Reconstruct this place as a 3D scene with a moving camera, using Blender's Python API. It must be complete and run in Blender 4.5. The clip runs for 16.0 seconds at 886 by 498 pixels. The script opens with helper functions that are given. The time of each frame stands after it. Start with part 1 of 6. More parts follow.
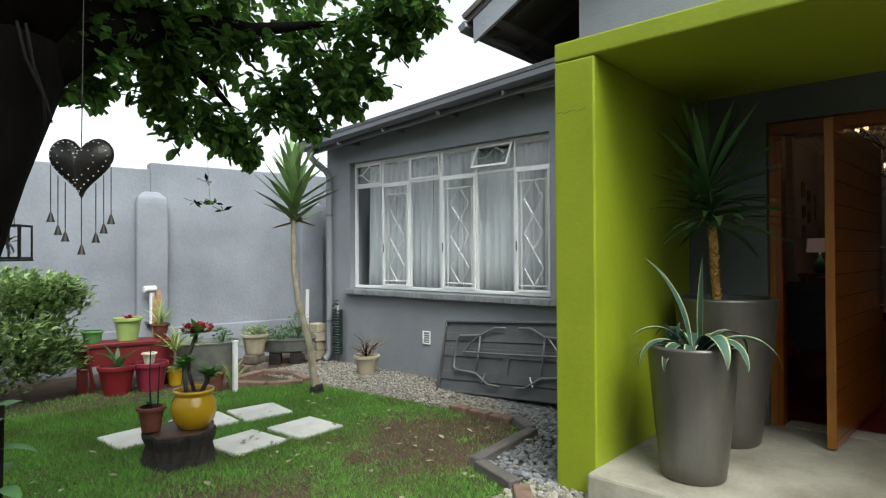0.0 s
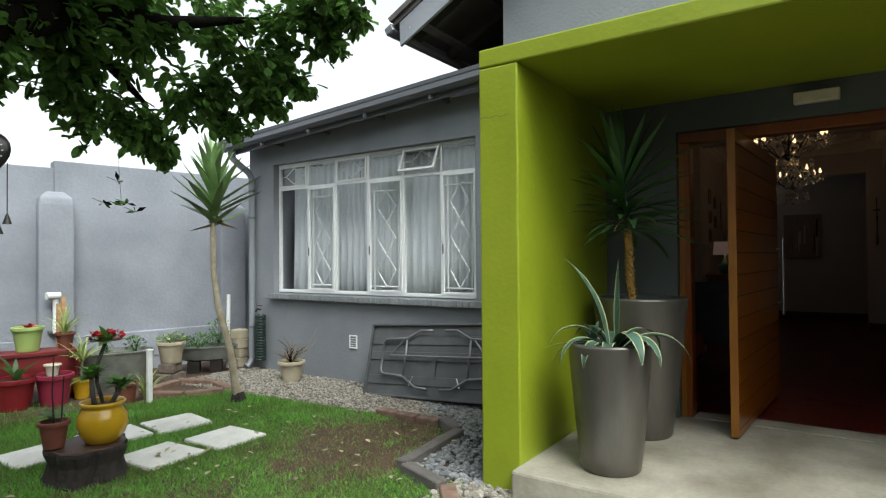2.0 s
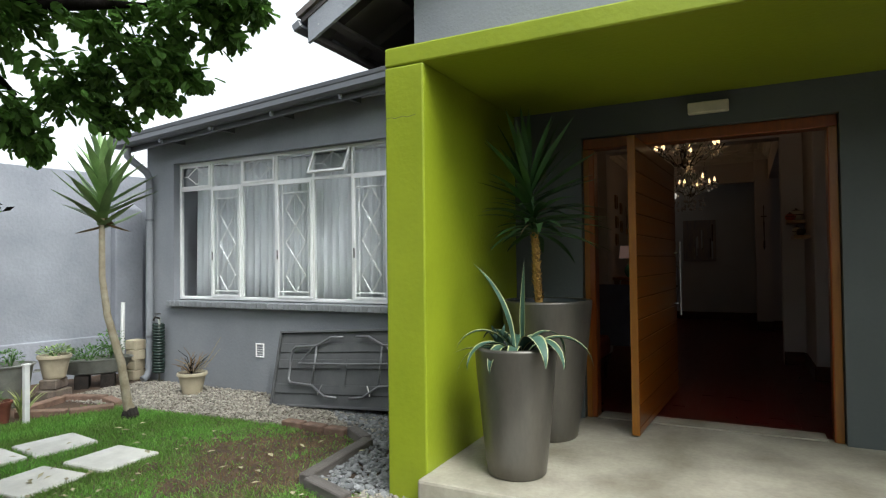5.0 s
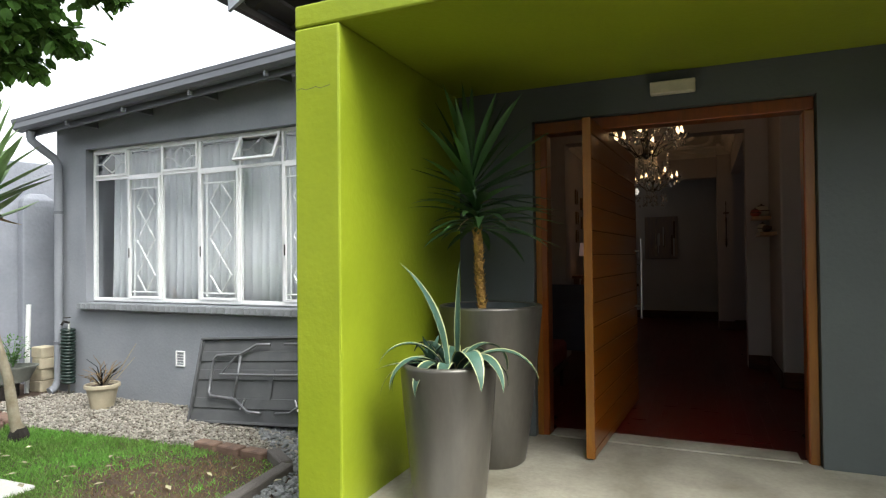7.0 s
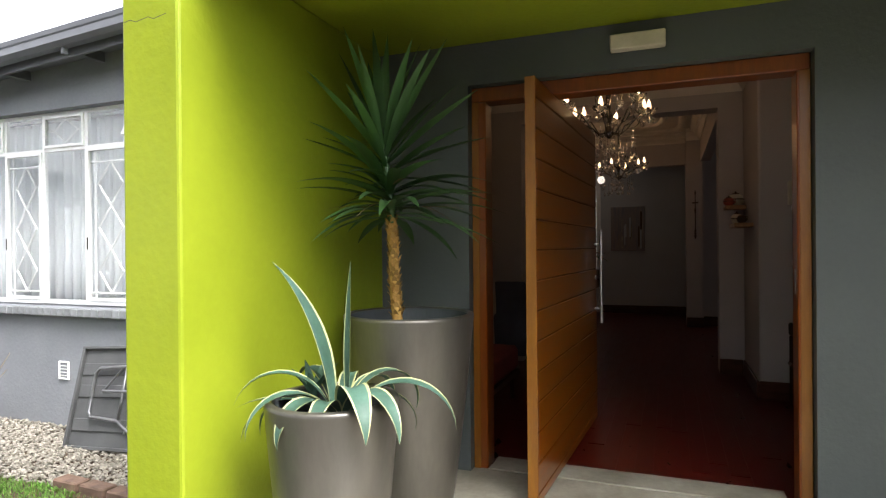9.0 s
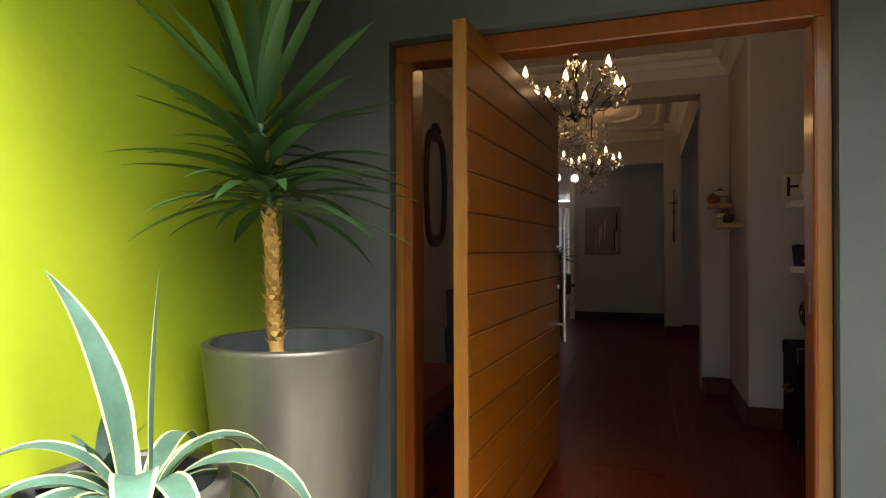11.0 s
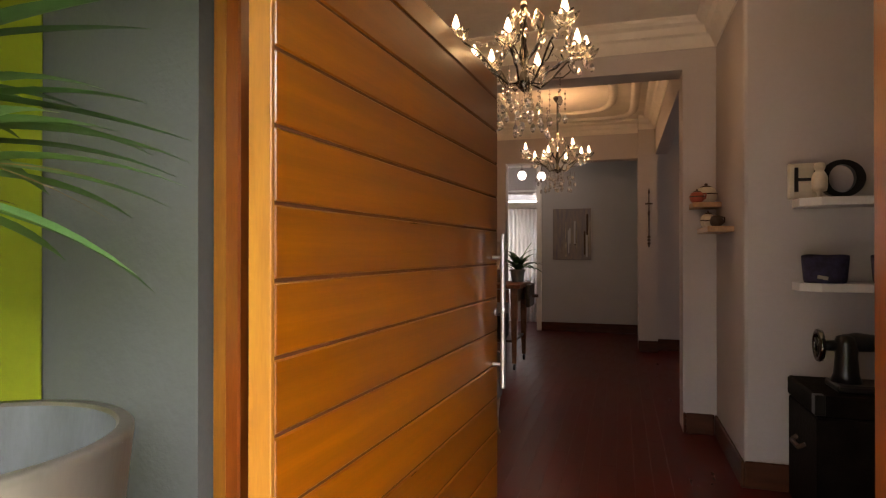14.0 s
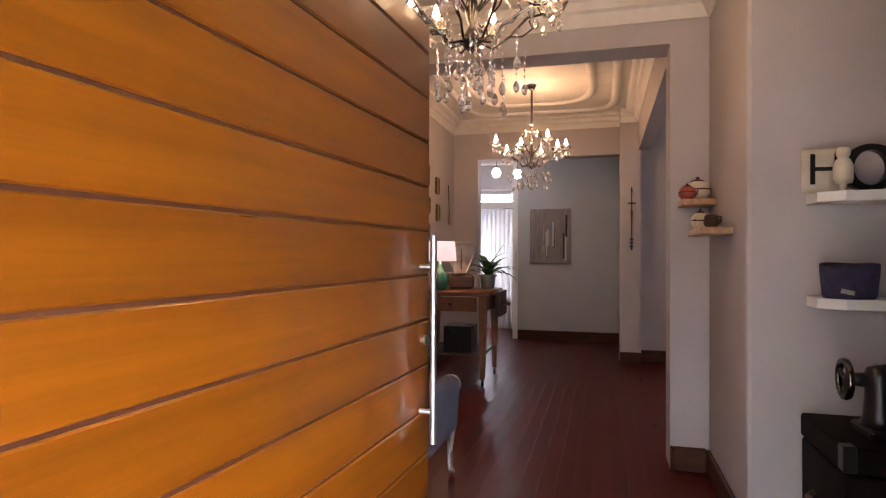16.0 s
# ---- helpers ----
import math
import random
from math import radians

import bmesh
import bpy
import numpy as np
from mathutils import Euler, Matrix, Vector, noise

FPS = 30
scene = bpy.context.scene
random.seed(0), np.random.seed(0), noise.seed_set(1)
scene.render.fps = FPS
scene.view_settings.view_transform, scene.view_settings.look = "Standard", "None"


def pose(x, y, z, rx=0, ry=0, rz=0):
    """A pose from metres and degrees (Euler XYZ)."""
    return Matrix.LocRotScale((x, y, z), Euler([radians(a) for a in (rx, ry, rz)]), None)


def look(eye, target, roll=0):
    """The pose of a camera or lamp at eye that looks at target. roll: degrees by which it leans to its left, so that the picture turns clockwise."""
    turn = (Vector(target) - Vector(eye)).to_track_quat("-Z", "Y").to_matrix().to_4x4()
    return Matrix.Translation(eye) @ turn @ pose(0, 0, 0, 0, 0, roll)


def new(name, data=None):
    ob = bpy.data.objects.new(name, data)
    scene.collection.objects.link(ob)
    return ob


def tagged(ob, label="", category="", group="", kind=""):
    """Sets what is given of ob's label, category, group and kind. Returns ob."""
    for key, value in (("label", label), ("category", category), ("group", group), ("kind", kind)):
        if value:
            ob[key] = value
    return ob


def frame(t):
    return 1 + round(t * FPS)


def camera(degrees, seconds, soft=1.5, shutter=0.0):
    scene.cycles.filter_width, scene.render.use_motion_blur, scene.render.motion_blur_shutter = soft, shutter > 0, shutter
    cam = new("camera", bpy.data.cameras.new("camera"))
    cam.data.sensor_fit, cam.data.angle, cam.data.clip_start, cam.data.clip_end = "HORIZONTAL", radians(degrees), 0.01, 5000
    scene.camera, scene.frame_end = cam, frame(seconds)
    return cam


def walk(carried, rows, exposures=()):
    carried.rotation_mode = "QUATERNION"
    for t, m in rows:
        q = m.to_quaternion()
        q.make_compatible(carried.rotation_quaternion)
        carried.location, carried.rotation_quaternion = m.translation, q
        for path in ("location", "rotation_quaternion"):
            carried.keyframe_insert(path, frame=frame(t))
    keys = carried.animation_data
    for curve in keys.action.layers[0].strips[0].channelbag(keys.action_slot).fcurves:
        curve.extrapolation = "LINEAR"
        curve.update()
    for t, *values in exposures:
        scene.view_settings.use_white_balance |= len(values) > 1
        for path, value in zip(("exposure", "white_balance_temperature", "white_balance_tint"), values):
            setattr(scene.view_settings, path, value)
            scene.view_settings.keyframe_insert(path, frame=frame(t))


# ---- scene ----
cam = camera(73.7, 16.0, soft=1.2)
PATH = [
    (0, (0.188, 0.573, 1.236), (1.686, 1.898, 1.255), -0.3),
    (0.5, (0.192, 0.572, 1.238), (1.734, 1.846, 1.259), -0.4),
    (1, (0.183, 0.574, 1.233), (1.765, 1.797, 1.257), -0.5),
    (1.5, (0.186, 0.566, 1.227), (1.802, 1.745, 1.255), -0.5),
    (2, (0.19, 0.561, 1.225), (1.837, 1.694, 1.256), -0.5),
    (2.5, (0.189, 0.553, 1.227), (1.867, 1.641, 1.26), -0.6),
    (3, (0.203, 0.549, 1.231), (1.906, 1.597, 1.265), -0.6),
    (5.5, (0.416, 0.531, 1.22), (2.214, 1.407, 1.263), -0.7),
    (6, (0.589, 0.544, 1.233), (2.398, 1.396, 1.276), -0.7),
    (6.5, (0.751, 0.566, 1.242), (2.572, 1.393, 1.287), -0.7),
    (7, (0.909, 0.577, 1.237), (2.741, 1.378, 1.266), -0.6),
    (7.5, (1.125, 0.572, 1.246), (2.968, 1.35, 1.238), -0.7),
    (8, (1.325, 0.567, 1.252), (3.176, 1.324, 1.244), -0.7),
    (8.5, (1.547, 0.579, 1.249), (3.408, 1.314, 1.243), -0.6),
    (9, (1.737, 0.59, 1.259), (3.606, 1.303, 1.255), -0.5),
    (11.5, (2.72, 0.578, 1.259), (4.616, 1.215, 1.262), -0.2),
    (12, (2.881, 0.571, 1.263), (4.781, 1.196, 1.266), -0.2),
    (12.5, (3.027, 0.582, 1.264), (4.931, 1.194, 1.269), -0.2),
    (13, (3.212, 0.576, 1.27), (5.12, 1.177, 1.279), -0.1),
    (13.5, (3.397, 0.568, 1.276), (5.309, 1.155, 1.284), 0.1),
    (14, (3.572, 0.558, 1.3), (5.488, 1.132, 1.309), -0.0),
    (14.5, (3.759, 0.553, 1.308), (5.68, 1.112, 1.318), 0.1),
    (15, (3.964, 0.541, 1.317), (5.888, 1.088, 1.328), 0.1),
    (15.5, (4.119, 0.535, 1.318), (6.045, 1.071, 1.33), 0.2),
    (16, (4.275, 0.519, 1.319), (6.205, 1.044, 1.333), 0.2),
]
walk(cam, [(t, look(eye, target, roll)) for t, eye, target, roll in PATH],
     [(0, 1.2, 6200, 4), (3, 1.25, 6200, 4), (5.5, 1.45, 6200, 6), (7, 1.84, 6300, 8), (9, 2.45, 6400, 12), (11.5, 3.3, 6800, 9), (12.5, 3.7, 6950, 10),
      (13.5, 4.15, 7100, 15), (14.3, 4.6, 7150, 19), (15.2, 4.95, 6700, 19), (16, 5.45, 5900, 20)])
# world: hazy, overcast day
world = bpy.data.worlds.new("world")
scene.world = world
world.use_nodes = True
wn, wl = world.node_tree.nodes, world.node_tree.links
sky = wn.new("ShaderNodeTexSky")
sky.sky_type, sky.sun_disc = 'NISHITA', False
sky.sun_elevation, sky.sun_rotation = radians(58), radians(200)
sky.air_density, sky.dust_density, sky.ozone_density = 1.0, 4.0, 1.0
cloud = wn.new("ShaderNodeHueSaturation")
cloud.inputs["Saturation"].default_value = 0.12
wl.new(sky.outputs["Color"], cloud.inputs["Color"])
wl.new(cloud.outputs["Color"], wn["Background"].inputs["Color"])
wn["Background"].inputs["Strength"].default_value = 0.15
sun_data = bpy.data.lights.new("sun", 'SUN')
sun_data.energy, sun_data.angle, sun_data.color = 0.9, radians(25), (1.0, 0.97, 0.92)
sun = new("sun", sun_data)
sun.matrix_world = look((-3, -6, 14), (3, 3, 0))


def lamp(name, x, y, z, watts, color, radius):
    data = bpy.data.lights.new(name, 'POINT')
    data.energy, data.color, data.shadow_soft_size = watts, color, radius
    ob = new(name, data)
    ob.location = (x, y, z)
    return ob


WARM = (1.0, 0.56, 0.25)
lamp("chandelier_glow", 6.53, 1.02, 2.56, 0.5, WARM, 0.12)
lamp("chandelier_glow", 10.35, 1.23, 2.66, 0.6, WARM, 0.12)
lamp("table_lamp_glow", 10.1, 2.12, 1.29, 0.08, WARM, 0.06)
lamp("globe_glow", 12.55, 2.0, 2.3, 0.1, (1.0, 0.85, 0.7), 0.09)


def area_light(name, eye, target, w, h, watts):
    data = bpy.data.lights.new(name, 'AREA')
    data.shape, data.size, data.size_y, data.energy, data.color = 'RECTANGLE', w, h, watts, (0.93, 0.94, 1.0)
    ob = new(name, data)
    ob.matrix_world = look(eye, target)
    return ob


# fill added in the windowless side room, then daylight at the far window
area_light("side_fill_light", (9.9, -1.92, 1.7), (9.9, 0, 1.4), 1.8, 1.3, 0.2)
area_light("far_window_light", (14.9, 2.6, 1.6), (13.4, 2.2, 1.3), 1.2, 1.6, 0.18)

# ---- materials ----


def material(name, color, rough=0.6, metal=0.0, var=0.18, scale=5.0, bump=0.15, fine=70.0, stretch=(1, 1, 1), second=None, rand=0.0, spec=0.5, coat=0.0):
    """Principled surface with two scales of mottling and a fine relief; second: a colour of stains and wear."""
    m = bpy.data.materials.new(name)
    m.use_nodes = True
    n, k = m.node_tree.nodes, m.node_tree.links
    b = n["Principled BSDF"]
    b.inputs["Roughness"].default_value, b.inputs["Metallic"].default_value = rough, metal
    b.inputs["Specular IOR Level"].default_value = spec
    b.inputs["Coat Weight"].default_value = coat
    b.inputs["Coat Roughness"].default_value = 0.12
    co, mp = n.new("ShaderNodeTexCoord"), n.new("ShaderNodeMapping")
    mp.inputs["Scale"].default_value = stretch
    k.new(co.outputs["Object"], mp.inputs["Vector"])
    big, small = n.new("ShaderNodeTexNoise"), n.new("ShaderNodeTexNoise")
    big.inputs["Scale"].default_value, big.inputs["Detail"].default_value = scale, 5
    small.inputs["Scale"].default_value, small.inputs["Detail"].default_value = fine, 3
    for t in (big, small):
        k.new(mp.outputs["Vector"], t.inputs["Vector"])
    ramp = n.new("ShaderNodeValToRGB")
    ramp.color_ramp.elements[0].position, ramp.color_ramp.elements[1].position = 0.3, 0.72
    other = second or tuple(c * (1 - 1.6 * var) for c in color)
    ramp.color_ramp.elements[0].color = (*other, 1)
    ramp.color_ramp.elements[1].color = (*(min(1, c * (1 + 0.35 * var)) for c in color), 1)
    k.new(big.outputs["Fac"], ramp.inputs["Fac"])
    hue = n.new("ShaderNodeHueSaturation")
    k.new(ramp.outputs["Color"], hue.inputs["Color"])
    val = n.new("ShaderNodeMapRange")
    val.inputs["To Min"].default_value, val.inputs["To Max"].default_value = 1 - var * 0.7, 1 + var * 0.7
    k.new(small.outputs["Fac"], val.inputs["Value"])
    if rand:
        info, add, mul = n.new("ShaderNodeObjectInfo"), n.new("ShaderNodeMath"), n.new("ShaderNodeMapRange")
        geo = n.new("ShaderNodeNewGeometry")
        sel = n.new("ShaderNodeMath")
        sel.operation = 'ADD'
        k.new(info.outputs["Random"], sel.inputs[0])
        k.new(geo.outputs["Random Per Island"], sel.inputs[1])
        fr = n.new("ShaderNodeMath")
        fr.operation = 'FRACT'
        k.new(sel.outputs[0], fr.inputs[0])
        mul.inputs["To Min"].default_value, mul.inputs["To Max"].default_value = 1 - rand, 1 + rand
        k.new(fr.outputs[0], mul.inputs["Value"])
        add.operation = 'MULTIPLY'
        k.new(val.outputs[0], add.inputs[0])
        k.new(mul.outputs[0], add.inputs[1])
        k.new(add.outputs[0], hue.inputs["Value"])
    else:
        k.new(val.outputs[0], hue.inputs["Value"])
    k.new(hue.outputs["Color"], b.inputs["Base Color"])
    if bump:
        bp = n.new("ShaderNodeBump")
        bp.inputs["Strength"].default_value, bp.inputs["Distance"].default_value = bump, 0.01
        k.new(small.outputs["Fac"], bp.inputs["Height"])
        k.new(bp.outputs["Normal"], b.inputs["Normal"])
    rg = n.new("ShaderNodeMapRange")
    rg.inputs["To Min"].default_value, rg.inputs["To Max"].default_value = max(0.02, rough - 0.08), min(1, rough + 0.08)
    k.new(big.outputs["Fac"], rg.inputs["Value"])
    k.new(rg.outputs[0], b.inputs["Roughness"])
    return m


def glassy(name, color=(1, 1, 1), rough=0.0, ior=1.45, alpha=1.0):
    m = bpy.data.materials.new(name)
    m.use_nodes = True
    b = m.node_tree.nodes["Principled BSDF"]
    b.inputs["Base Color"].default_value = (*color, 1)
    b.inputs["Roughness"].default_value, b.inputs["IOR"].default_value = rough, ior
    b.inputs["Transmission Weight"].default_value = alpha
    return m


def glowing(name, color, strength):
    m = bpy.data.materials.new(name)
    m.use_nodes = True
    b = m.node_tree.nodes["Principled BSDF"]
    b.inputs["Base Color"].default_value = (*color, 1)
    b.inputs["Emission Color"].default_value = (*color, 1)
    b.inputs["Emission Strength"].default_value = strength
    return m


GREY = material("grey_plaster", (0.235, 0.245, 0.265), 0.75, var=0.10, scale=1.6, bump=0.35, fine=38, second=(0.19, 0.2, 0.22))
PALE_GREY = material("pale_grey_plaster", (0.275, 0.287, 0.316), 0.8, var=0.16, scale=1.3, bump=0.6, fine=26, second=(0.19, 0.2, 0.226))
# darkened for the porch recess's shade and greened for bounce off the lime
DOOR_GREY = material("shaded_grey_plaster", (0.084, 0.096, 0.094), 0.6, var=0.08, scale=2, bump=0.2, fine=45)
LIME = material("lime_green_paint", (0.265, 0.32, 0.013), 0.5, var=0.08, scale=1.8, bump=0.22, fine=30, second=(0.22, 0.275, 0.011))
CONCRETE = material("screeded_concrete", (0.38, 0.355, 0.285), 0.6, var=0.26, scale=2.6, bump=0.25, fine=34, second=(0.20, 0.18, 0.135))
SLAB = material("cast_concrete_slab", (0.60, 0.59, 0.54), 0.8, var=0.12, scale=8, bump=0.3, fine=80, rand=0.06)
WHITE_WALL = material("white_wall_paint", (0.48, 0.435, 0.42), 0.7, var=0.05, scale=2, bump=0.15, fine=40)
FAR_WALL = material("pale_blue_grey_paint", (0.50, 0.52, 0.56), 0.7, var=0.05, scale=2, bump=0.1, fine=40)
CEILING_PAINT = material("cream_pressed_ceiling", (0.74, 0.69, 0.62), 0.6, var=0.06, scale=6, bump=0.3, fine=25)
WHITE_PAINT = material("white_enamel", (0.84, 0.84, 0.83), 0.4, var=0.06, scale=9, bump=0.05, fine=60)
WOOD = material("varnished_orange_wood", (0.215, 0.062, 0.001), 0.3, var=0.24, scale=2.2, bump=0.008, fine=22, stretch=(0.3, 6, 8), second=(0.128, 0.033, 0.001), rand=0.12, coat=0.35)
FRAME_WOOD = material("varnished_frame_wood", (0.205, 0.048, 0.004), 0.32, var=0.3, scale=3.5, bump=0.05, fine=24, stretch=(9, 9, 1.0), second=(0.16, 0.036, 0.004), coat=0.25)
EDGE_WOOD = material("pale_edge_wood", (0.23, 0.092, 0.006), 0.4, var=0.25, scale=4, bump=0.05, fine=26, stretch=(9, 9, 1.0), second=(0.19, 0.066, 0.005), coat=0.15)
FLOOR_WOOD = material("polished_jarrah_boards", (0.086, 0.0078, 0.0045), 0.3, var=0.16, scale=3, bump=0, fine=12, stretch=(1.0, 3, 1), second=(0.066, 0.007, 0.0045), rand=0.10, spec=0.14)
SKIRT_WOOD = material("dark_stained_skirting", (0.085, 0.03, 0.015), 0.5, var=0.25, scale=5, bump=0.05, stretch=(1, 1, 5), spec=0.2)
STEEL = material("brushed_steel", (0.5, 0.5, 0.5), 0.42, 1.0, var=0.05, scale=20, bump=0.02)
MIRROR = material("silvered_mirror", (0.75, 0.75, 0.74), 0.03, 1.0, var=0.02, scale=3, bump=0)
CHROME = material("chrome", (0.14, 0.13, 0.12), 0.16, 1.0, var=0.05, bump=0)
ZINC = material("brushed_pewter_glaze", (0.182, 0.166, 0.14), 0.38, 0.7, var=0.16, scale=3, bump=0.06, fine=50, stretch=(1, 1, 0.35), second=(0.12, 0.114, 0.10))
GALV = material("galvanised_steel", (0.26, 0.27, 0.24), 0.5, 0.5, var=0.2, scale=8, bump=0.05)
SOIL = material("potting_soil", (0.05, 0.035, 0.025), 0.95, var=0.4, scale=30, bump=0.8, fine=90)
GROUND = material("lawn_soil", (0.075, 0.045, 0.026), 0.95, var=0.4, scale=5, bump=0.9, fine=60, second=(0.042, 0.026, 0.016))
GRASS = material("grass_blades", (0.145, 0.375, 0.05), 0.6, var=0.3, scale=1.5, bump=0, second=(0.12, 0.19, 0.035), rand=0.45)
DRY_GRASS = material("dry_grass_blades", (0.20, 0.14, 0.055), 0.8, var=0.3, scale=3, bump=0, rand=0.35)
GUTTER = material("dark_grey_gutter_paint", (0.12, 0.125, 0.14), 0.4, var=0.08, scale=6, bump=0.04)
DARK_TIMBER = material("dark_painted_timber", (0.075, 0.066, 0.066), 0.6, var=0.15, scale=6, bump=0.1)
ROOF_TILE = material("dark_roof_tile", (0.09, 0.075, 0.07), 0.7, var=0.2, scale=6, bump=0.2, rand=0.2)
PEBBLE = material("pale_river_gravel", (0.285, 0.26, 0.215), 0.75, var=0.15, scale=20, bump=0.1, rand=0.38)
SLATE_PEBBLE = material("blue_grey_pebbles", (0.185, 0.19, 0.192), 0.65, var=0.15, scale=20, bump=0.1, rand=0.4)
BRICK = material("weathered_red_brick", (0.20, 0.125, 0.09), 0.85, var=0.25, scale=14, bump=0.4, rand=0.25)
GREY_BRICK = material("grey_painted_brick", (0.20, 0.21, 0.22), 0.75, var=0.15, scale=14, bump=0.3, rand=0.12)
TIMBER_EDGE = material("weathered_grey_timber", (0.13, 0.115, 0.105), 0.85, var=0.25, scale=5, bump=0.4, stretch=(1, 6, 6))
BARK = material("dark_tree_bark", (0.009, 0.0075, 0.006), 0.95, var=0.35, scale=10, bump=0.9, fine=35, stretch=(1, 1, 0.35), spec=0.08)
PALM_BARK = material("pale_aloe_bark", (0.28, 0.255, 0.185), 0.85, var=0.3, scale=9, bump=0.6, fine=40, second=(0.20, 0.16, 0.10))
YUCCA_BARK = material("straw_yucca_bark", (0.43, 0.265, 0.07), 0.8, var=0.3, scale=18, bump=0.5, second=(0.28, 0.15, 0.035), rand=0.35)
STUMP_BARK = material("dark_stump_bark", (0.026, 0.019, 0.015), 0.9, var=0.35, scale=12, bump=0.9, fine=40)
LEAF = material("tree_leaf", (0.11, 0.225, 0.045), 0.55, var=0.2, scale=8, bump=0, rand=0.5, spec=0.25)
SHRUB_LEAF = material("variegated_shrub_leaf", (0.34, 0.45, 0.18), 0.42, var=0.3, scale=12, bump=0, second=(0.09, 0.17, 0.045), rand=0.5)
YUCCA_LEAF = material("yucca_leaf", (0.045, 0.115, 0.03), 0.5, var=0.2, scale=6, bump=0.05, rand=0.3)
ALOE_LEAF = material("aloe_leaf", (0.21, 0.32, 0.12), 0.45, var=0.25, scale=5, bump=0.05, second=(0.09, 0.16, 0.05), rand=0.35)
DEAD_LEAF = material("dry_leaf", (0.26, 0.17, 0.08), 0.8, var=0.3, scale=8, bump=0.1, rand=0.25)
AGAVE_BLUE = material("agave_blue_green", (0.055, 0.118, 0.088), 0.55, var=0.3, scale=9, bump=0.08, second=(0.032, 0.075, 0.05), rand=0.15)
AGAVE_CREAM = material("agave_cream_margin", (0.46, 0.47, 0.23), 0.5, var=0.12, scale=14, bump=0.05)
THORN_LEAF = material("crown_of_thorns_leaf", (0.13, 0.29, 0.055), 0.45, var=0.25, scale=14, bump=0, rand=0.35)
HERB = material("herb_leaf", (0.10, 0.22, 0.05), 0.5, var=0.25, scale=12, bump=0, rand=0.4)
SPIKE = material("variegated_spike_leaf", (0.45, 0.48, 0.18), 0.5, var=0.3, scale=9, bump=0, second=(0.20, 0.30, 0.09), rand=0.3)
RED_FLOWER = material("red_petal", (0.55, 0.02, 0.02), 0.5, var=0.2, bump=0, rand=0.25)
YELLOW_GLAZE = material("yellow_glaze", (0.5, 0.29, 0.01), 0.22, var=0.12, scale=6, bump=0.05, coat=0.3)
TERRACOTTA = material("terracotta", (0.155, 0.046, 0.026), 0.8, var=0.2, scale=7, bump=0.2)
BEIGE_POT = material("buff_clay", (0.47, 0.41, 0.29), 0.75, var=0.15, scale=7, bump=0.15)
RED_POT = material("crimson_plastic", (0.21, 0.014, 0.018), 0.4, var=0.12, scale=6, bump=0.04)
PINK_POT = material("raspberry_plastic", (0.24, 0.022, 0.048), 0.4, var=0.12, scale=6, bump=0.04)
LIME_POT = material("lime_plastic", (0.36, 0.47, 0.15), 0.4, var=0.1, scale=6, bump=0.04)
GREEN_POT = material("green_plastic", (0.12, 0.30, 0.09), 0.4, var=0.1, scale=6, bump=0.04)
RED_BENCH = material("red_bench_paint", (0.17, 0.012, 0.014), 0.5, var=0.2, scale=6, bump=0.1)
CARVED = material("dark_carved_frame", (0.045, 0.026, 0.014), 0.45, var=0.35, scale=22, bump=0.5)
IRON = material("black_iron", (0.05, 0.047, 0.042), 0.38, 0.7, var=0.2, scale=12, bump=0.15)
PVC = material("white_pvc", (0.72, 0.72, 0.70), 0.4, var=0.06, scale=8, bump=0.02)
HOSE = material("dark_green_hose", (0.012, 0.026, 0.02), 0.4, var=0.1, scale=20, bump=0.05)
TABLE_GREY = material("dark_grey_table", (0.088, 0.09, 0.092), 0.55, var=0.2, scale=5, bump=0.12)
TUBE_GREY = material("grey_steel_tube", (0.21, 0.21, 0.22), 0.38, 0.5, var=0.15, scale=10, bump=0.05)
CURTAIN = material("white_curtain", (0.80, 0.79, 0.77), 0.85, var=0.05, scale=3, bump=0.1)
NET = material("white_net_curtain", (0.76, 0.78, 0.80), 0.85, var=0.08, scale=3, bump=0.1)
PANE = glassy("window_glass", (0.95, 0.97, 0.97), 0.0, 1.45)
CRYSTAL = glassy("cut_crystal", (1, 0.97, 0.93), 0.03, 1.55, 0.8)
CUP_GLASS = glassy("scalloped_cup_glass", (1.0, 0.97, 0.92), 0.06, 1.45, 0.95)
BULB = glowing("lit_candle_bulb", (1.0, 0.66, 0.32), 0.9)
GLOBE = glowing("lit_globe", (1.0, 0.92, 0.8), 0.2)
BLACK = material("black_lacquer", (0.012, 0.012, 0.013), 0.3, var=0.1, bump=0.03)
TRUNK_MAT = material("worn_black_trunk", (0.011, 0.0075, 0.006), 0.6, var=0.35, scale=8, bump=0.25, spec=0.06)
SHELF_PAINT = material("white_shelf", (0.68, 0.67, 0.66), 0.5, var=0.05, bump=0.03)
PINE = material("pale_pine", (0.46, 0.27, 0.13), 0.5, var=0.2, scale=5, bump=0.06, stretch=(1, 8, 8))
OLD_PINE = material("old_orange_pine", (0.22, 0.085, 0.03), 0.4, var=0.25, scale=4, bump=0.06, stretch=(1, 8, 8))
DARK_WOOD = material("dark_old_wood", (0.07, 0.035, 0.02), 0.5, var=0.25, scale=5, bump=0.1, stretch=(1, 1, 6))
CREAM_CERAMIC = material("cream_ceramic", (0.66, 0.60, 0.46), 0.4, var=0.12, scale=10, bump=0.03)
RED_CERAMIC = material("red_ceramic", (0.36, 0.06, 0.03), 0.35, var=0.15, scale=10, bump=0.03)
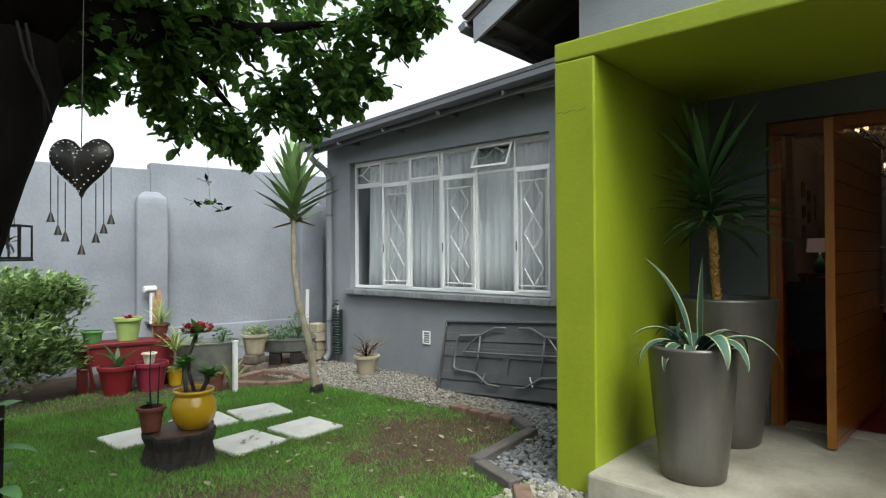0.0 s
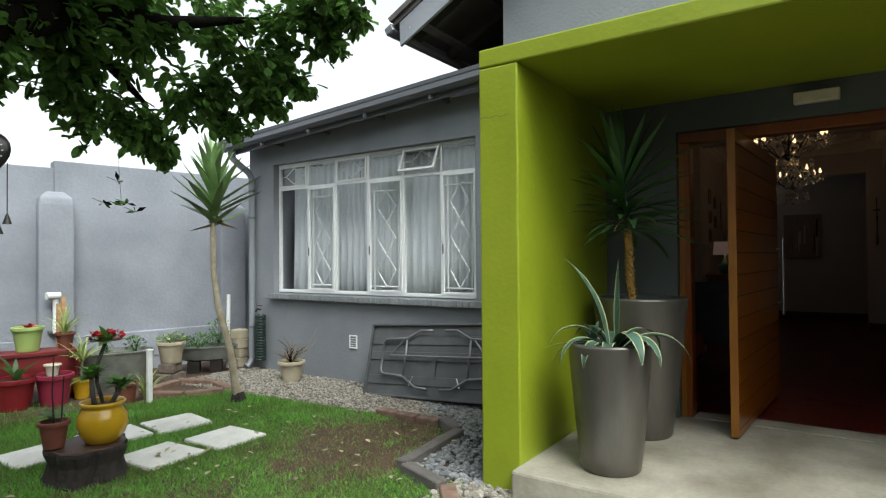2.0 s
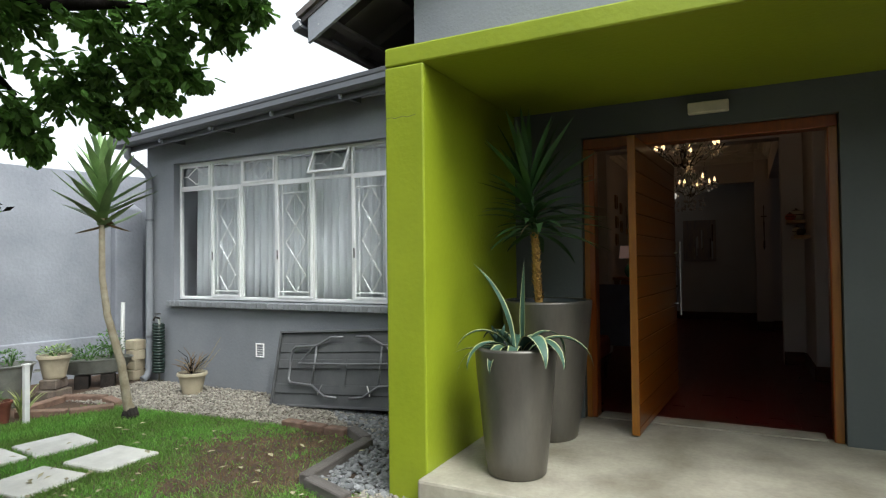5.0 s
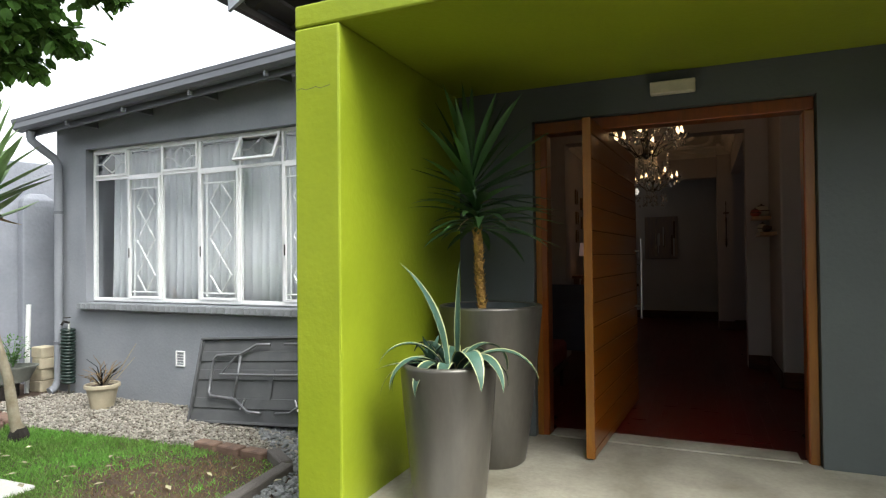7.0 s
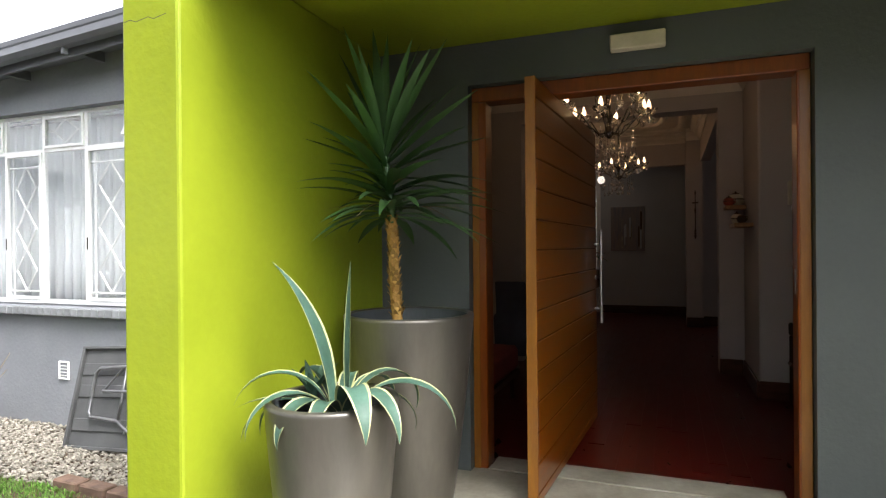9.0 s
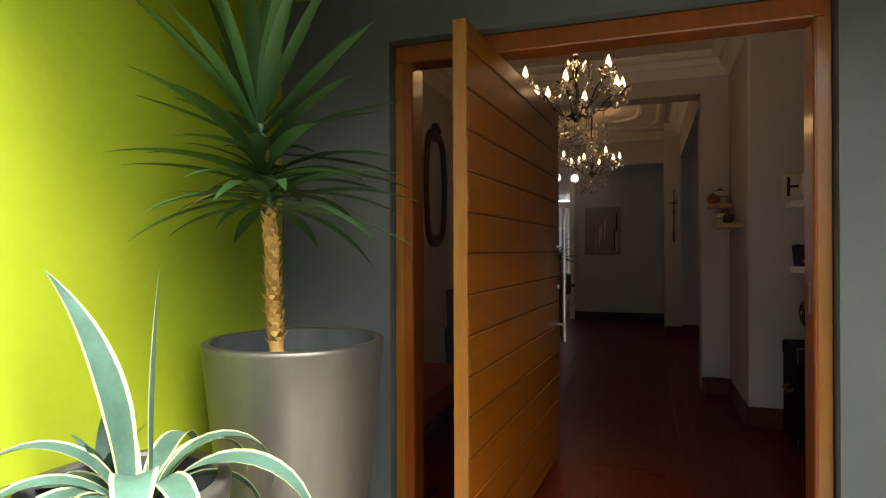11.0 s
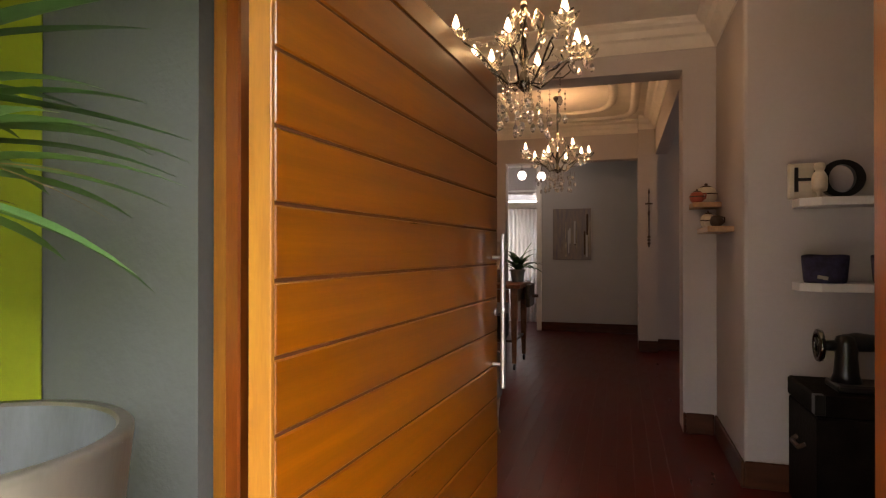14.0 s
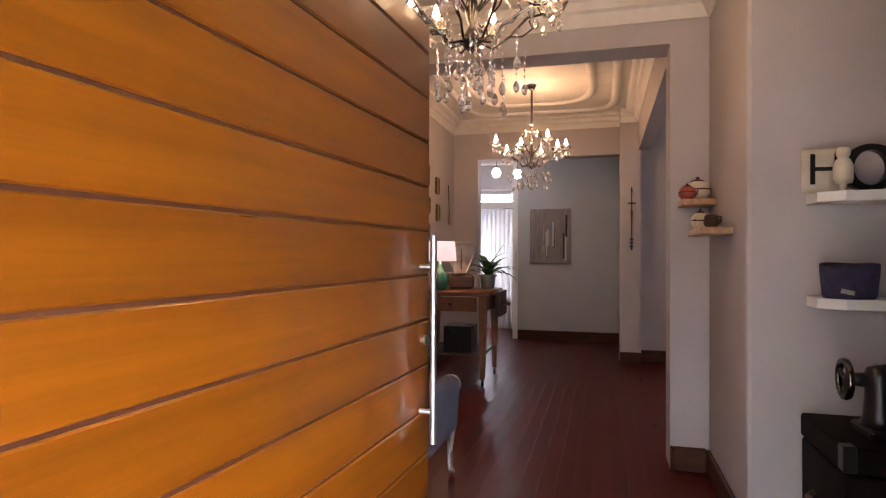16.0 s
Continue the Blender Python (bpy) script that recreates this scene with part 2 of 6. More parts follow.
NAVY = material("navy_felt", (0.035, 0.03, 0.075), 0.9, var=0.4, scale=22, bump=0.5)
UPHOLSTERY = material("grey_blue_upholstery", (0.12, 0.125, 0.17), 0.85, var=0.12, scale=8, bump=0.4, fine=120)
WORN_GILT = material("whitewashed_carved_wood", (0.42, 0.36, 0.30), 0.7, var=0.3, scale=16, bump=0.3)
TEAL = material("teal_glaze", (0.04, 0.22, 0.16), 0.15, var=0.1, scale=5, bump=0.02, coat=0.4)
SHADE = glowing("lit_lampshade", (0.80, 0.52, 0.44), 0.03)
RED_SOFA = material("dull_red_upholstery", (0.24, 0.05, 0.05), 0.85, var=0.15, scale=8, bump=0.3, fine=110)
CANVAS_DARK = material("dark_canvas", (0.16, 0.16, 0.20), 0.6, var=0.4, scale=5, bump=0.2, stretch=(1, 4, 0.8), second=(0.32, 0.27, 0.24))
PAPER = material("old_paper", (0.42, 0.38, 0.32), 0.7, var=0.3, scale=9, bump=0.05)
OLD_GILT = material("dull_gilt", (0.24, 0.15, 0.06), 0.4, 0.6, var=0.25, scale=18, bump=0.3)
ROPE = material("frayed_rope", (0.016, 0.013, 0.011), 0.95, var=0.3, scale=30, bump=0.5)


def let_light_through(m, share):
    """Thin leaves pass some of the light on."""
    n, k = m.node_tree.nodes, m.node_tree.links
    b, out = n["Principled BSDF"], n["Material Output"]
    thin, mix = n.new("ShaderNodeBsdfTranslucent"), n.new("ShaderNodeMixShader")
    for link in b.inputs["Base Color"].links:
        k.new(link.from_socket, thin.inputs["Color"])
    mix.inputs[0].default_value = share
    k.new(b.outputs[0], mix.inputs[1])
    k.new(thin.outputs[0], mix.inputs[2])
    k.new(mix.outputs[0], out.inputs["Surface"])


let_light_through(LEAF, 0.5)
for thin_leaf in (SHRUB_LEAF, GRASS, HERB, THORN_LEAF, SPIKE, CURTAIN):
    let_light_through(thin_leaf, 0.35)

# ---- geometry helpers ----


class Geo:
    """Gathers vertices and faces of one mesh."""

    def __init__(self):
        self.v, self.f, self.m = [], [], []

    def add(self, verts, faces, mi=0, at=None):
        n = len(self.v)
        self.v += [tuple(at @ Vector(p)) for p in verts] if at is not None else [tuple(p) for p in verts]
        self.f += [tuple(i + n for i in f) for f in faces]
        self.m += [mi] * len(faces)
        return self

    def box(self, x0, x1, y0, y1, z0, z1, mi=0, at=None, c=0.0):
        """A box; c: chamfer of its edges."""
        if c <= 0:
            p = [(x, y, z) for z in (z0, z1) for y in (y0, y1) for x in (x0, x1)]
            return self.add(p, [(0, 2, 3, 1), (4, 5, 7, 6), (0, 1, 5, 4), (2, 6, 7, 3), (0, 4, 6, 2), (1, 3, 7, 5)], mi, at)
        rings = []
        for z, d in ((z0, c), (z0 + c, 0), (z1 - c, 0), (z1, c)):
            a0, a1, b0, b1 = x0 + d, x1 - d, y0 + d, y1 - d
            e = c if d == 0 else 0.0
            rings.append([(a0 + e, b0, z), (a1 - e, b0, z), (a1, b0 + e, z), (a1, b1 - e, z), (a1 - e, b1, z), (a0 + e, b1, z), (a0, b1 - e, z), (a0, b0 + e, z)]
                         if e else [(a0, b0, z), (a1, b0, z), (a1, b0, z), (a1, b1, z), (a1, b1, z), (a0, b1, z), (a0, b1, z), (a0, b0, z)])
        return self.loft(rings, mi, at, True)

    def loft(self, rings, mi=0, at=None, caps=False):
        n, verts, faces = len(rings[0]), [p for r in rings for p in r], []
        for i in range(len(rings) - 1):
            for j in range(n):
                a, b = i * n + j, i * n + (j + 1) % n
                faces.append((a, b, b + n, a + n))
        if caps:
            faces += [tuple(range(n - 1, -1, -1)), tuple(range(len(verts) - n, len(verts)))]
        return self.add(verts, faces, mi, at)

    def lathe(self, profile, seg=24, mi=0, at=None, caps=True, wob=0.0):
        rings = []
        for r, z in profile:
            rings.append([((r * (1 + wob * math.sin(3 * a + z * 9))) * math.cos(a), (r * (1 + wob * math.sin(2 * a + 1 + z * 7))) * math.sin(a), z) for a in (math.tau * j / seg for j in range(seg))])
        return self.loft(rings, mi, at, caps)

    def tube(self, path, radii, seg=8, mi=0, at=None):
        """A round bar along a path."""
        path = [Vector(p) for p in path]
        if not isinstance(radii, (list, tuple)):
            radii = [radii] * len(path)
        rings, side = [], None
        for i, p in enumerate(path):
            d = (path[min(i + 1, len(path) - 1)] - path[max(i - 1, 0)]).normalized()
            if side is None:
                side = d.orthogonal().normalized()
            side = (side - d * side.dot(d)).normalized()
            up = d.cross(side)
            rings.append([p + (side * math.cos(a) + up * math.sin(a)) * radii[i] for a in (math.tau * j / seg for j in range(seg))])
        return self.loft(rings, mi, at, True)

    def ribbon(self, base, az, pitch0, pitch1, length, width, n=8, fold=0.2, mi=0, edge=None, tip=0.9, sway=0.0, root=0.55):
        """A strap leaf: starts at base towards az (degrees) at pitch0, bends to pitch1. edge: material of its margins."""
        p, verts, step = Vector(base), [], length / n
        cols = 5 if edge is not None else 3
        for i in range(n + 1):
            s = i / n
            pit, a = radians(pitch0 + (pitch1 - pitch0) * s ** 1.25), radians(az + sway * s)
            d = Vector((math.cos(a) * math.cos(pit), math.sin(a) * math.cos(pit), math.sin(pit)))
            w = 0.5 * width * (root + (1 - root) * min(1, s / 0.35)) * (1 - max(0, (s - 0.45) / 0.55) ** 1.6 * tip)
            side = Vector((-math.sin(a), math.cos(a), 0))
            nor = side.cross(d) * -1
            for c in range(cols):
                u = -1 + 2 * c / (cols - 1)
                if cols == 5 and c in (1, 3):
                    u *= 1.58
                verts.append(p + side * (u * w) + nor * (abs(u) * w * fold))
            p = p + d * step
        inner = [(i * cols + c, i * cols + c + 1, (i + 1) * cols + c + 1, (i + 1) * cols + c) for i in range(n) for c in range(cols - 1) if cols == 3 or c in (1, 2)]
        self.add(verts, inner, mi)
        if edge is not None:
            k = len(self.v) - len(verts)
            out = [(i * cols + c + k, i * cols + c + 1 + k, (i + 1) * cols + c + 1 + k, (i + 1) * cols + c + k) for i in range(n) for c in (0, 3)]
            self.f += out
            self.m += [edge] * len(out)
        return self

    def leaf(self, p, d, up, length, width, mi=0):
        """A small pointed leaf of four triangles, folded along its rib."""
        d, s = d.normalized(), d.cross(up).normalized()
        nor = s.cross(d)
        p = Vector(p)
        return self.add([p, p + d * length * 0.5 + s * width * 0.5 + nor * width * 0.15, p + d * length, p + d * length * 0.5 - s * width * 0.5 + nor * width * 0.15, p + d * length * 0.5],
                        [(0, 1, 4), (1, 2, 4), (2, 3, 4), (3, 0, 4)], mi)

    def broad_leaf(self, p, d, up, length, width):
        """A rounded leaf, folded a little along its rib."""
        d, s = d.normalized(), d.cross(up).normalized()
        nor, p = s.cross(d), Vector(p)
        rib = [p + d * length * u - nor * width * 0.1 * u * u for u in (0.0, 0.35, 0.7, 1.0)]
        out = []
        for k in (1, -1):
            out.append([p + d * length * u + s * (k * width * w) + nor * width * 0.12 for u, w in ((0.16, 0.27), (0.42, 0.48), (0.74, 0.44), (0.93, 0.2))])
        a, b = out
        return self.add(rib + a + b, [(0, 4, 5, 1), (1, 5, 6, 2), (2, 6, 7, 3), (0, 1, 9, 8), (1, 2, 10, 9), (2, 3, 11, 10)])

    def mesh(self, name, mats, smooth=False):
        me = bpy.data.meshes.new(name)
        me.from_pydata(self.v, [], self.f)
        for m in mats:
            me.materials.append(m)
        me.polygons.foreach_set("material_index", self.m)
        if smooth:
            me.polygons.foreach_set("use_smooth", [True] * len(self.f))
        me.update()
        return me


def part(name, geo, mats, parent=None, label="", smooth=False, at=None, bevel=0.0, angle=None):
    """Links a Geo as one mesh object under a thing or a part."""
    mats = mats if isinstance(mats, (list, tuple)) else [mats]
    ob = new(name, geo if isinstance(geo, bpy.types.Mesh) else geo.mesh(name, mats, smooth))
    if parent is not None:
        ob.parent = parent
    if at is not None:
        ob.matrix_basis = at
    if label:
        ob["label"] = label
    if bevel:
        mod = ob.modifiers.new("bevel", 'BEVEL')
        mod.width, mod.segments, mod.limit_method = bevel, 2, 'ANGLE'
    if smooth and angle:
        ob.data.set_sharp_from_angle(angle=radians(angle))
    return ob


def thing(name, x, y, z, rz, label, category, group="", kind=""):
    ob = new(name)
    ob.matrix_basis = pose(x, y, z, 0, 0, rz)
    ob.empty_display_size = 0.1
    return tagged(ob, label, category, group, kind)


def structure(name, geo, mats, label, category, smooth=False, bevel=0.0):
    return tagged(part(name, geo, mats, None, "", smooth, bevel=bevel), label, category, "", "structure")


def rnd(a, b):
    return random.uniform(a, b)


def pierced(geo, x0, x1, y0, y1, z0, z1, oy0, oy1, oz0, oz1):
    """A wall across x with one opening through it; an opening that starts at or under z0 reaches the ground."""
    door_like = oz0 <= z0
    low = z0 if door_like else oz0
    ring = [(y0, z0), (y1, z0), (y1, z1), (y0, z1), (oy0, low), (oy1, low), (oy1, oz1), (oy0, oz1)]
    verts = [(x, y, z) for x in (x0, x1) for y, z in ring]
    faces = []
    for i in range(1 if door_like else 0, 4):
        j = (i + 1) % 4
        faces += [(i, i + 4, j + 4, j), (8 + i, 8 + j, 12 + j, 12 + i), (i, j, 8 + j, 8 + i), (4 + i, 12 + i, 12 + j, 4 + j)]
    if door_like:
        faces += [(0, 8, 12, 4), (5, 13, 9, 1)]
    return geo.add(verts, faces)


# ---- the setting ----
LAWN = -0.15
PORCH_X, WALL_X, WING_X = 3.335, 4.90, 5.15

structure("ground", Geo().add([(-60, -60, LAWN - 0.03), (80, -60, LAWN - 0.03), (80, 60, LAWN - 0.03), (-60, 60, LAWN - 0.03)], [(0, 1, 2, 3)]), GROUND, "bare brown soil and lawn ground", "ground")

# lime green portal: side wall, flat roof slab and far side wall
portal = thing("portal", PORCH_X, 0, 0, 0, "lime green plastered entrance portal with square corners", "porch", kind="structure")
part("side_wall", Geo().box(0, WALL_X - PORCH_X, 2.18, 2.445, LAWN - 0.05, 2.395), LIME, portal, bevel=0.012)
part("side_wall", Geo().box(0, WALL_X - PORCH_X, -2.3, -2.03, LAWN - 0.05, 2.395), LIME, portal, bevel=0.012)
part("roof_slab", Geo().box(0, WALL_X - PORCH_X, -2.3, 2.445, 2.398, 2.515), LIME, portal, bevel=0.012)
crack = Geo()
for i in range(7):
    a, b = 2.43 - 0.028 * i, 2.43 - 0.028 * (i + 1)
    za, zb = 2.085 + 0.006 * math.sin(i * 2.1), 2.085 + 0.006 * math.sin((i + 1) * 2.1)
    crack.add([(-0.0008, a, za), (-0.0008, b, zb), (-0.0008, b, zb + 0.003), (-0.0008, a, za + 0.003)], [(0, 1, 2, 3)])
part("crack", crack, DARK_TIMBER, portal, "hairline crack in the plaster")
structure("porch_floor", Geo().box(3.225, WALL_X + 0.16, -2.6, 2.19, LAWN - 0.05, 0.0), CONCRETE, "worn pale screeded concrete porch floor", "porch floor", bevel=0.018)

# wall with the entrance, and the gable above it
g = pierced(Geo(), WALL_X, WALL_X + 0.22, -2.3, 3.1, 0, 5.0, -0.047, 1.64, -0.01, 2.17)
structure("wall_entrance", g, DOOR_GREY, "grey plastered entrance wall, porch shade and lime bounce in its colour", "wall")
structure("wall_gable_side", Geo().box(WALL_X + 0.22, 13.6, 3.0, 3.1, 2.9, 5.0), GREY, "grey plastered upper side wall", "wall")
structure("gable_face", Geo().box(WALL_X - 0.03, WALL_X - 0.002, -2.3, 3.1, 2.53, 5.0), GREY, "grey plastered gable face", "wall")

# bedroom wing with its wide window
g = pierced(Geo(), WING_X, WING_X + 0.2, 2.446, 7.05, LAWN - 0.1, 2.85, 3.58, 6.58, 0.80, 2.43)
structure("wall_wing", g, GREY, "grey plastered bedroom wall", "wall")
structure("wall_wing_end", Geo().box(WING_X + 0.2, 9.5, 6.85, 7.05, LAWN - 0.1, 2.85), GREY, "grey plastered end wall of the wing", "wall")
structure("wall_wing_back", Geo().box(9.3, 9.5, 3.1, 6.85, LAWN - 0.1, 2.85), GREY, "grey plastered back wall of the wing", "wall")
structure("wing_ceiling", Geo().box(WING_X + 0.2, 9.3, 3.1, 6.85, 2.6, 2.66), WHITE_PAINT, "white bedroom ceiling", "ceiling")
structure("wing_floor", Geo().box(WING_X + 0.2, 9.3, 3.1, 6.85, -0.1, 0.0), DARK_WOOD, "dark bedroom floor", "floor")

# slanted boundary wall with pilasters
bw = thing("boundary_wall", 2.0, 8.62, LAWN, -11.5, "pale grey plastered garden wall with pilasters and a low ledge", "wall", kind="structure")
part("wall", Geo().box(-8, 1.38, 0, 0.22, -0.1, 2.49), PALE_GREY, bw, bevel=0.01)
part("wall", Geo().box(1.382, 9, 0, 0.22, -0.1, 2.58), PALE_GREY, bw, bevel=0.01)
part("ledge", Geo().box(-8, 9, -0.05, -0.001, -0.1, 0.47), PALE_GREY, bw, bevel=0.015)
for px in (-3.6, 1.38, 3.52):
    g = Geo().loft([[(px - 0.18 * k, -0.16 * k - 0.002, z), (px + 0.18 * k, -0.16 * k - 0.002, z), (px + 0.18 * k, -0.002, z), (px - 0.18 * k, -0.002, z)] for k, z in ((1, -0.1), (1, 2.04), (0.93, 2.12), (0.5, 2.2))], 0, None, True)
    part("pilaster", g, PALE_GREY, bw, bevel=0.02)
# tall walls out of view, added to cut the low sky before the porch
g = Geo().box(-5.2, -5.0, -6.0, 10.5, LAWN - 0.1, 4.0)
structure("wall_sky_block", g, PALE_GREY, "unseen pale grey plastered wall added to block low sky", "wall")
structure("wall_sky_block_side", Geo().box(-5.0, 3.2, -6.2, -6.0, LAWN - 0.1, 3.7), PALE_GREY, "unseen pale grey plastered side wall added to block low sky", "wall")
structure("wall_neighbour_house", Geo().box(3.2, 4.9, -6.2, -2.301, LAWN - 0.1, 3.0), GREY, "grey plastered house wall", "wall")

# rooms behind the entrance
structure("floor", Geo().box(WALL_X + 0.165, 15.2, -2.2, 3.0, -0.1, -0.004), FLOOR_WOOD, "polished dark red timber floor", "floor")
C1, C2 = 2.95, 3.05
structure("wall_left", Geo().box(WALL_X + 0.22, 13.4, 2.45, 2.6, 0, 3.1), WHITE_WALL, "white painted hall wall", "wall")
structure("wall_right_entrance", Geo().box(WALL_X + 0.22, 8.3, -2.2, -2.1, 0, 3.1), WHITE_WALL, "white painted wall", "wall")
structure("wall_shelves", Geo().box(7.19, 8.40, -2.1, -0.1, 0, 3.1), WHITE_WALL, "white painted wall block with shelves", "wall", bevel=0.02)
g = pierced(Geo(), 8.15, 8.40, -0.098, 2.45, 0, 3.1, 0.125, 2.1, -0.01, 2.615)
structure("wall_arch_1", g, WHITE_WALL, "white painted square archway wall", "wall")
structure("beam_side", Geo().box(8.402, 11.68, -0.02, 0.12, 2.56, 3.1), WHITE_WALL, "white painted beam over the side opening", "beam")
structure("wall_side_room", Geo().box(8.4, 12.1, -2.2, -2.05, 0, 3.1), WHITE_WALL, "white painted side room wall", "wall")
g = pierced(Geo(), 11.9, 12.1, -2.05, 2.45, 0, 3.1, 0.33, 2.12, -0.01, 2.55)
structure("wall_arch_2", g, WHITE_WALL, "white painted square archway wall", "wall")
structure("pier", Geo().box(11.68, 11.898, 0.09, 0.328, 0, 3.1), WHITE_WALL, "white painted square pier at the archway", "pier")
g = pierced(Geo(), 13.4, 13.6, -2.2, 3.0, 0, 3.1, 1.88, 2.62, -0.01, 2.75)
structure("wall_far", g, FAR_WALL, "pale blue grey end wall", "wall")
structure("wall_far_left", Geo().box(12.1, 13.4, 2.75, 2.9, 0, 3.1), FAR_WALL, "pale blue grey wall", "wall")
structure("wall_far_right", Geo().box(12.1, 13.4, -2.2, -2.05, 0, 3.1), FAR_WALL, "pale blue grey wall", "wall")
g = pierced(Geo(), 15.0, 15.2, 1.0, 3.6, 0, 3.1, 2.05, 3.2, 0.8, 2.3)
for y in (0.9, 3.5):
    structure("wall_far_room_side", Geo().box(13.6, 15.0, y, y + 0.1, 0, 3.1), WHITE_WALL, "white side wall of the far room", "wall")
structure("wall_far_room", g, WHITE_WALL, "white walls of the far room", "wall")
structure("ceiling_entrance", Geo().box(WALL_X + 0.22, 8.15, -2.1, 2.45, C1, C1 + 0.1), CEILING_PAINT, "cream pressed plaster ceiling", "ceiling")
structure("ceiling_hall", Geo().box(8.4, 11.9, -2.05, 2.45, C2, C2 + 0.1), CEILING_PAINT, "cream moulded plaster ceiling", "ceiling")
structure("ceiling_far", Geo().box(12.1, 15.2, -2.2, 3.6, 3.05, 3.15), CEILING_PAINT, "cream plaster ceiling", "ceiling")


def cornice(p, q, inward, z, size=0.16):
    """A moulded cornice run under a ceiling from p to q, that steps out towards inward."""
    prof = [(0, -size), (0.012, -size), (0.02, -size + 0.02), (0.05, -size * 0.62), (0.075, -size * 0.55), (0.09, -size * 0.3), (0.13, -size * 0.22), (0.15, -0.02), (0.15, 0), (0, 0)]
    rings = [[(x + inward[0] * d, y + inward[1] * d, z + h) for d, h in prof] for x, y in (p, q)]
    return structure("cornice", Geo().loft(rings, 0, None, True), CEILING_PAINT, "cream moulded plaster cornice", "cornice")


cornice((8.149, 2.45), (8.149, -0.1), (-1, 0), C1 - 0.001, 0.19)
cornice((7.19, -0.099), (8.15, -0.099), (0, 1), C1 - 0.001, 0.19)
cornice((7.189, -0.1), (7.189, -2.1), (-1, 0), C1 - 0.001, 0.19)
cornice((WALL_X + 0.221, 2.449), (8.15, 2.449), (0, -1), C1 - 0.001, 0.19)
cornice((11.679, 0.12), (11.679, 0.33), (-1, 0), C2 - 0.001)
cornice((11.899, 2.45), (11.899, 0.33), (-1, 0), C2 - 0.001)
cornice((8.401, 2.449), (11.9, 2.449), (0, -1), C2 - 0.001)
cornice((8.401, 0.121), (11.68, 0.121), (0, 1), C2 - 0.001)


def skirting(x0, x1, y0, y1):
    structure("skirting", Geo().box(x0, x1, y0, y1, -0.003, 0.145, c=0.006), SKIRT_WOOD, "dark stained timber skirting board", "skirting")


skirting(8.13, 8.149, -0.08, 0.106)
skirting(8.13, 8.42, 0.107, 0.124)
skirting(7.17, 8.129, -0.099, -0.08)
skirting(7.17, 7.189, -2.1, -0.1)
skirting(11.66, 11.679, 0.09, 0.33)
skirting(11.88, 11.899, -2.05, 0.088)
skirting(13.38, 13.399, -2.05, 1.80)
skirting(8.42, 11.9, 2.43, 2.449)
skirting(5.13, 8.149, 2.43, 2.449)

# ---- entrance: frame, door, lamp, pots ----
df = thing("door_frame", 4.96, 0.8, 0, 0, "varnished orange-brown timber door frame in a grey wall", "door frame", kind="structure")
part("jamb", Geo().box(0, 0.13, 0.755, 0.838, 0.0, 2.085, c=0.006), FRAME_WOOD, df)
part("jamb", Geo().box(0, 0.13, -0.842, -0.783, 0.0, 2.085, c=0.006), FRAME_WOOD, df)
part("head", Geo().box(0, 0.13, -0.842, 0.838, 2.087, 2.168, c=0.006), FRAME_WOOD, df)
part("front_strip", Geo().box(-0.004, 0.0, 0.796, 0.836, 0.0, 2.085, c=0.0015), EDGE_WOOD, df, "paler worn front edge")
part("front_strip", Geo().box(-0.004, 0.0, -0.84, -0.794, 0.0, 2.085, c=0.0015), EDGE_WOOD, df, "paler worn front edge")
for s in (-1, 1):
    part("stop", Geo().box(0.135, 0.17, *((0.772, 0.838) if s > 0 else (-0.838, -0.792)), 0, 2.08), FRAME_WOOD, df)
part("threshold", Geo().box(0.0, 0.2, -0.75, 0.75, -0.002, 0.008, c=0.003), CONCRETE, df, "pale concrete threshold")
plate = part("lock_plate", Geo().box(0.05, 0.068, -0.7825, -0.781, 1.02, 1.14), STEEL, df, "steel strike plate")

door = thing("pivot_door", 4.535, 1.182, 0.015, -3.4, "wide open varnished pivot door of horizontal timber boards", "door")
LEAF_L, LEAF_H, LEAF_T = 1.655, 2.065, 0.05
rows_n = 14
bh = LEAF_H / rows_n
part("leaf_core", Geo().box(0.012, LEAF_L - 0.012, 0.004, LEAF_T - 0.004, 0, LEAF_H), SKIRT_WOOD, door)
part("edge_strip", Geo().box(0, 0.0126, -0.0008, LEAF_T + 0.0008, 0, LEAF_H, c=0.002), EDGE_WOOD, door, "pale worn timber edge")
part("edge_strip", Geo().box(LEAF_L - 0.012, LEAF_L - 0.002, 0.0045, LEAF_T - 0.0045, 0, LEAF_H, c=0.002), EDGE_WOOD, door, "pale worn timber edge")
board_meshes = {}
for i in range(rows_n + 1):
    z = 0.001 if i == 0 else 0.054 + (i - 1) * bh
    h = 0.05 if i == 0 else bh - 0.058 if i == rows_n else bh - 0.0078
    k = i % 5
    oy, oz = 0.7 * k, 1.3 * k
    if (h, k) not in board_meshes:
        board_meshes[h, k] = Geo().box(0, LEAF_L - 0.026, oy, oy + 0.012, oz, oz + h, c=0.0035).mesh("board", [WOOD])
    for y in (-0.0012, LEAF_T - 0.0108):
        part("board", board_meshes[h, k], WOOD, door, at=pose(0.013, y - oy, z - oz))
pull = part("pull_handle", Geo().tube([(1.548, -0.05, 0.70), (1.548, -0.05, 1.36)], 0.0115, 14), STEEL, door, "long brushed steel pull bar", smooth=True, angle=50)
for z in (0.80, 1.26):
    part("standoff", Geo().tube([(1.548, -0.004, z), (1.548, -0.049, z)], 0.008, 10), STEEL, pull, smooth=True, angle=50)
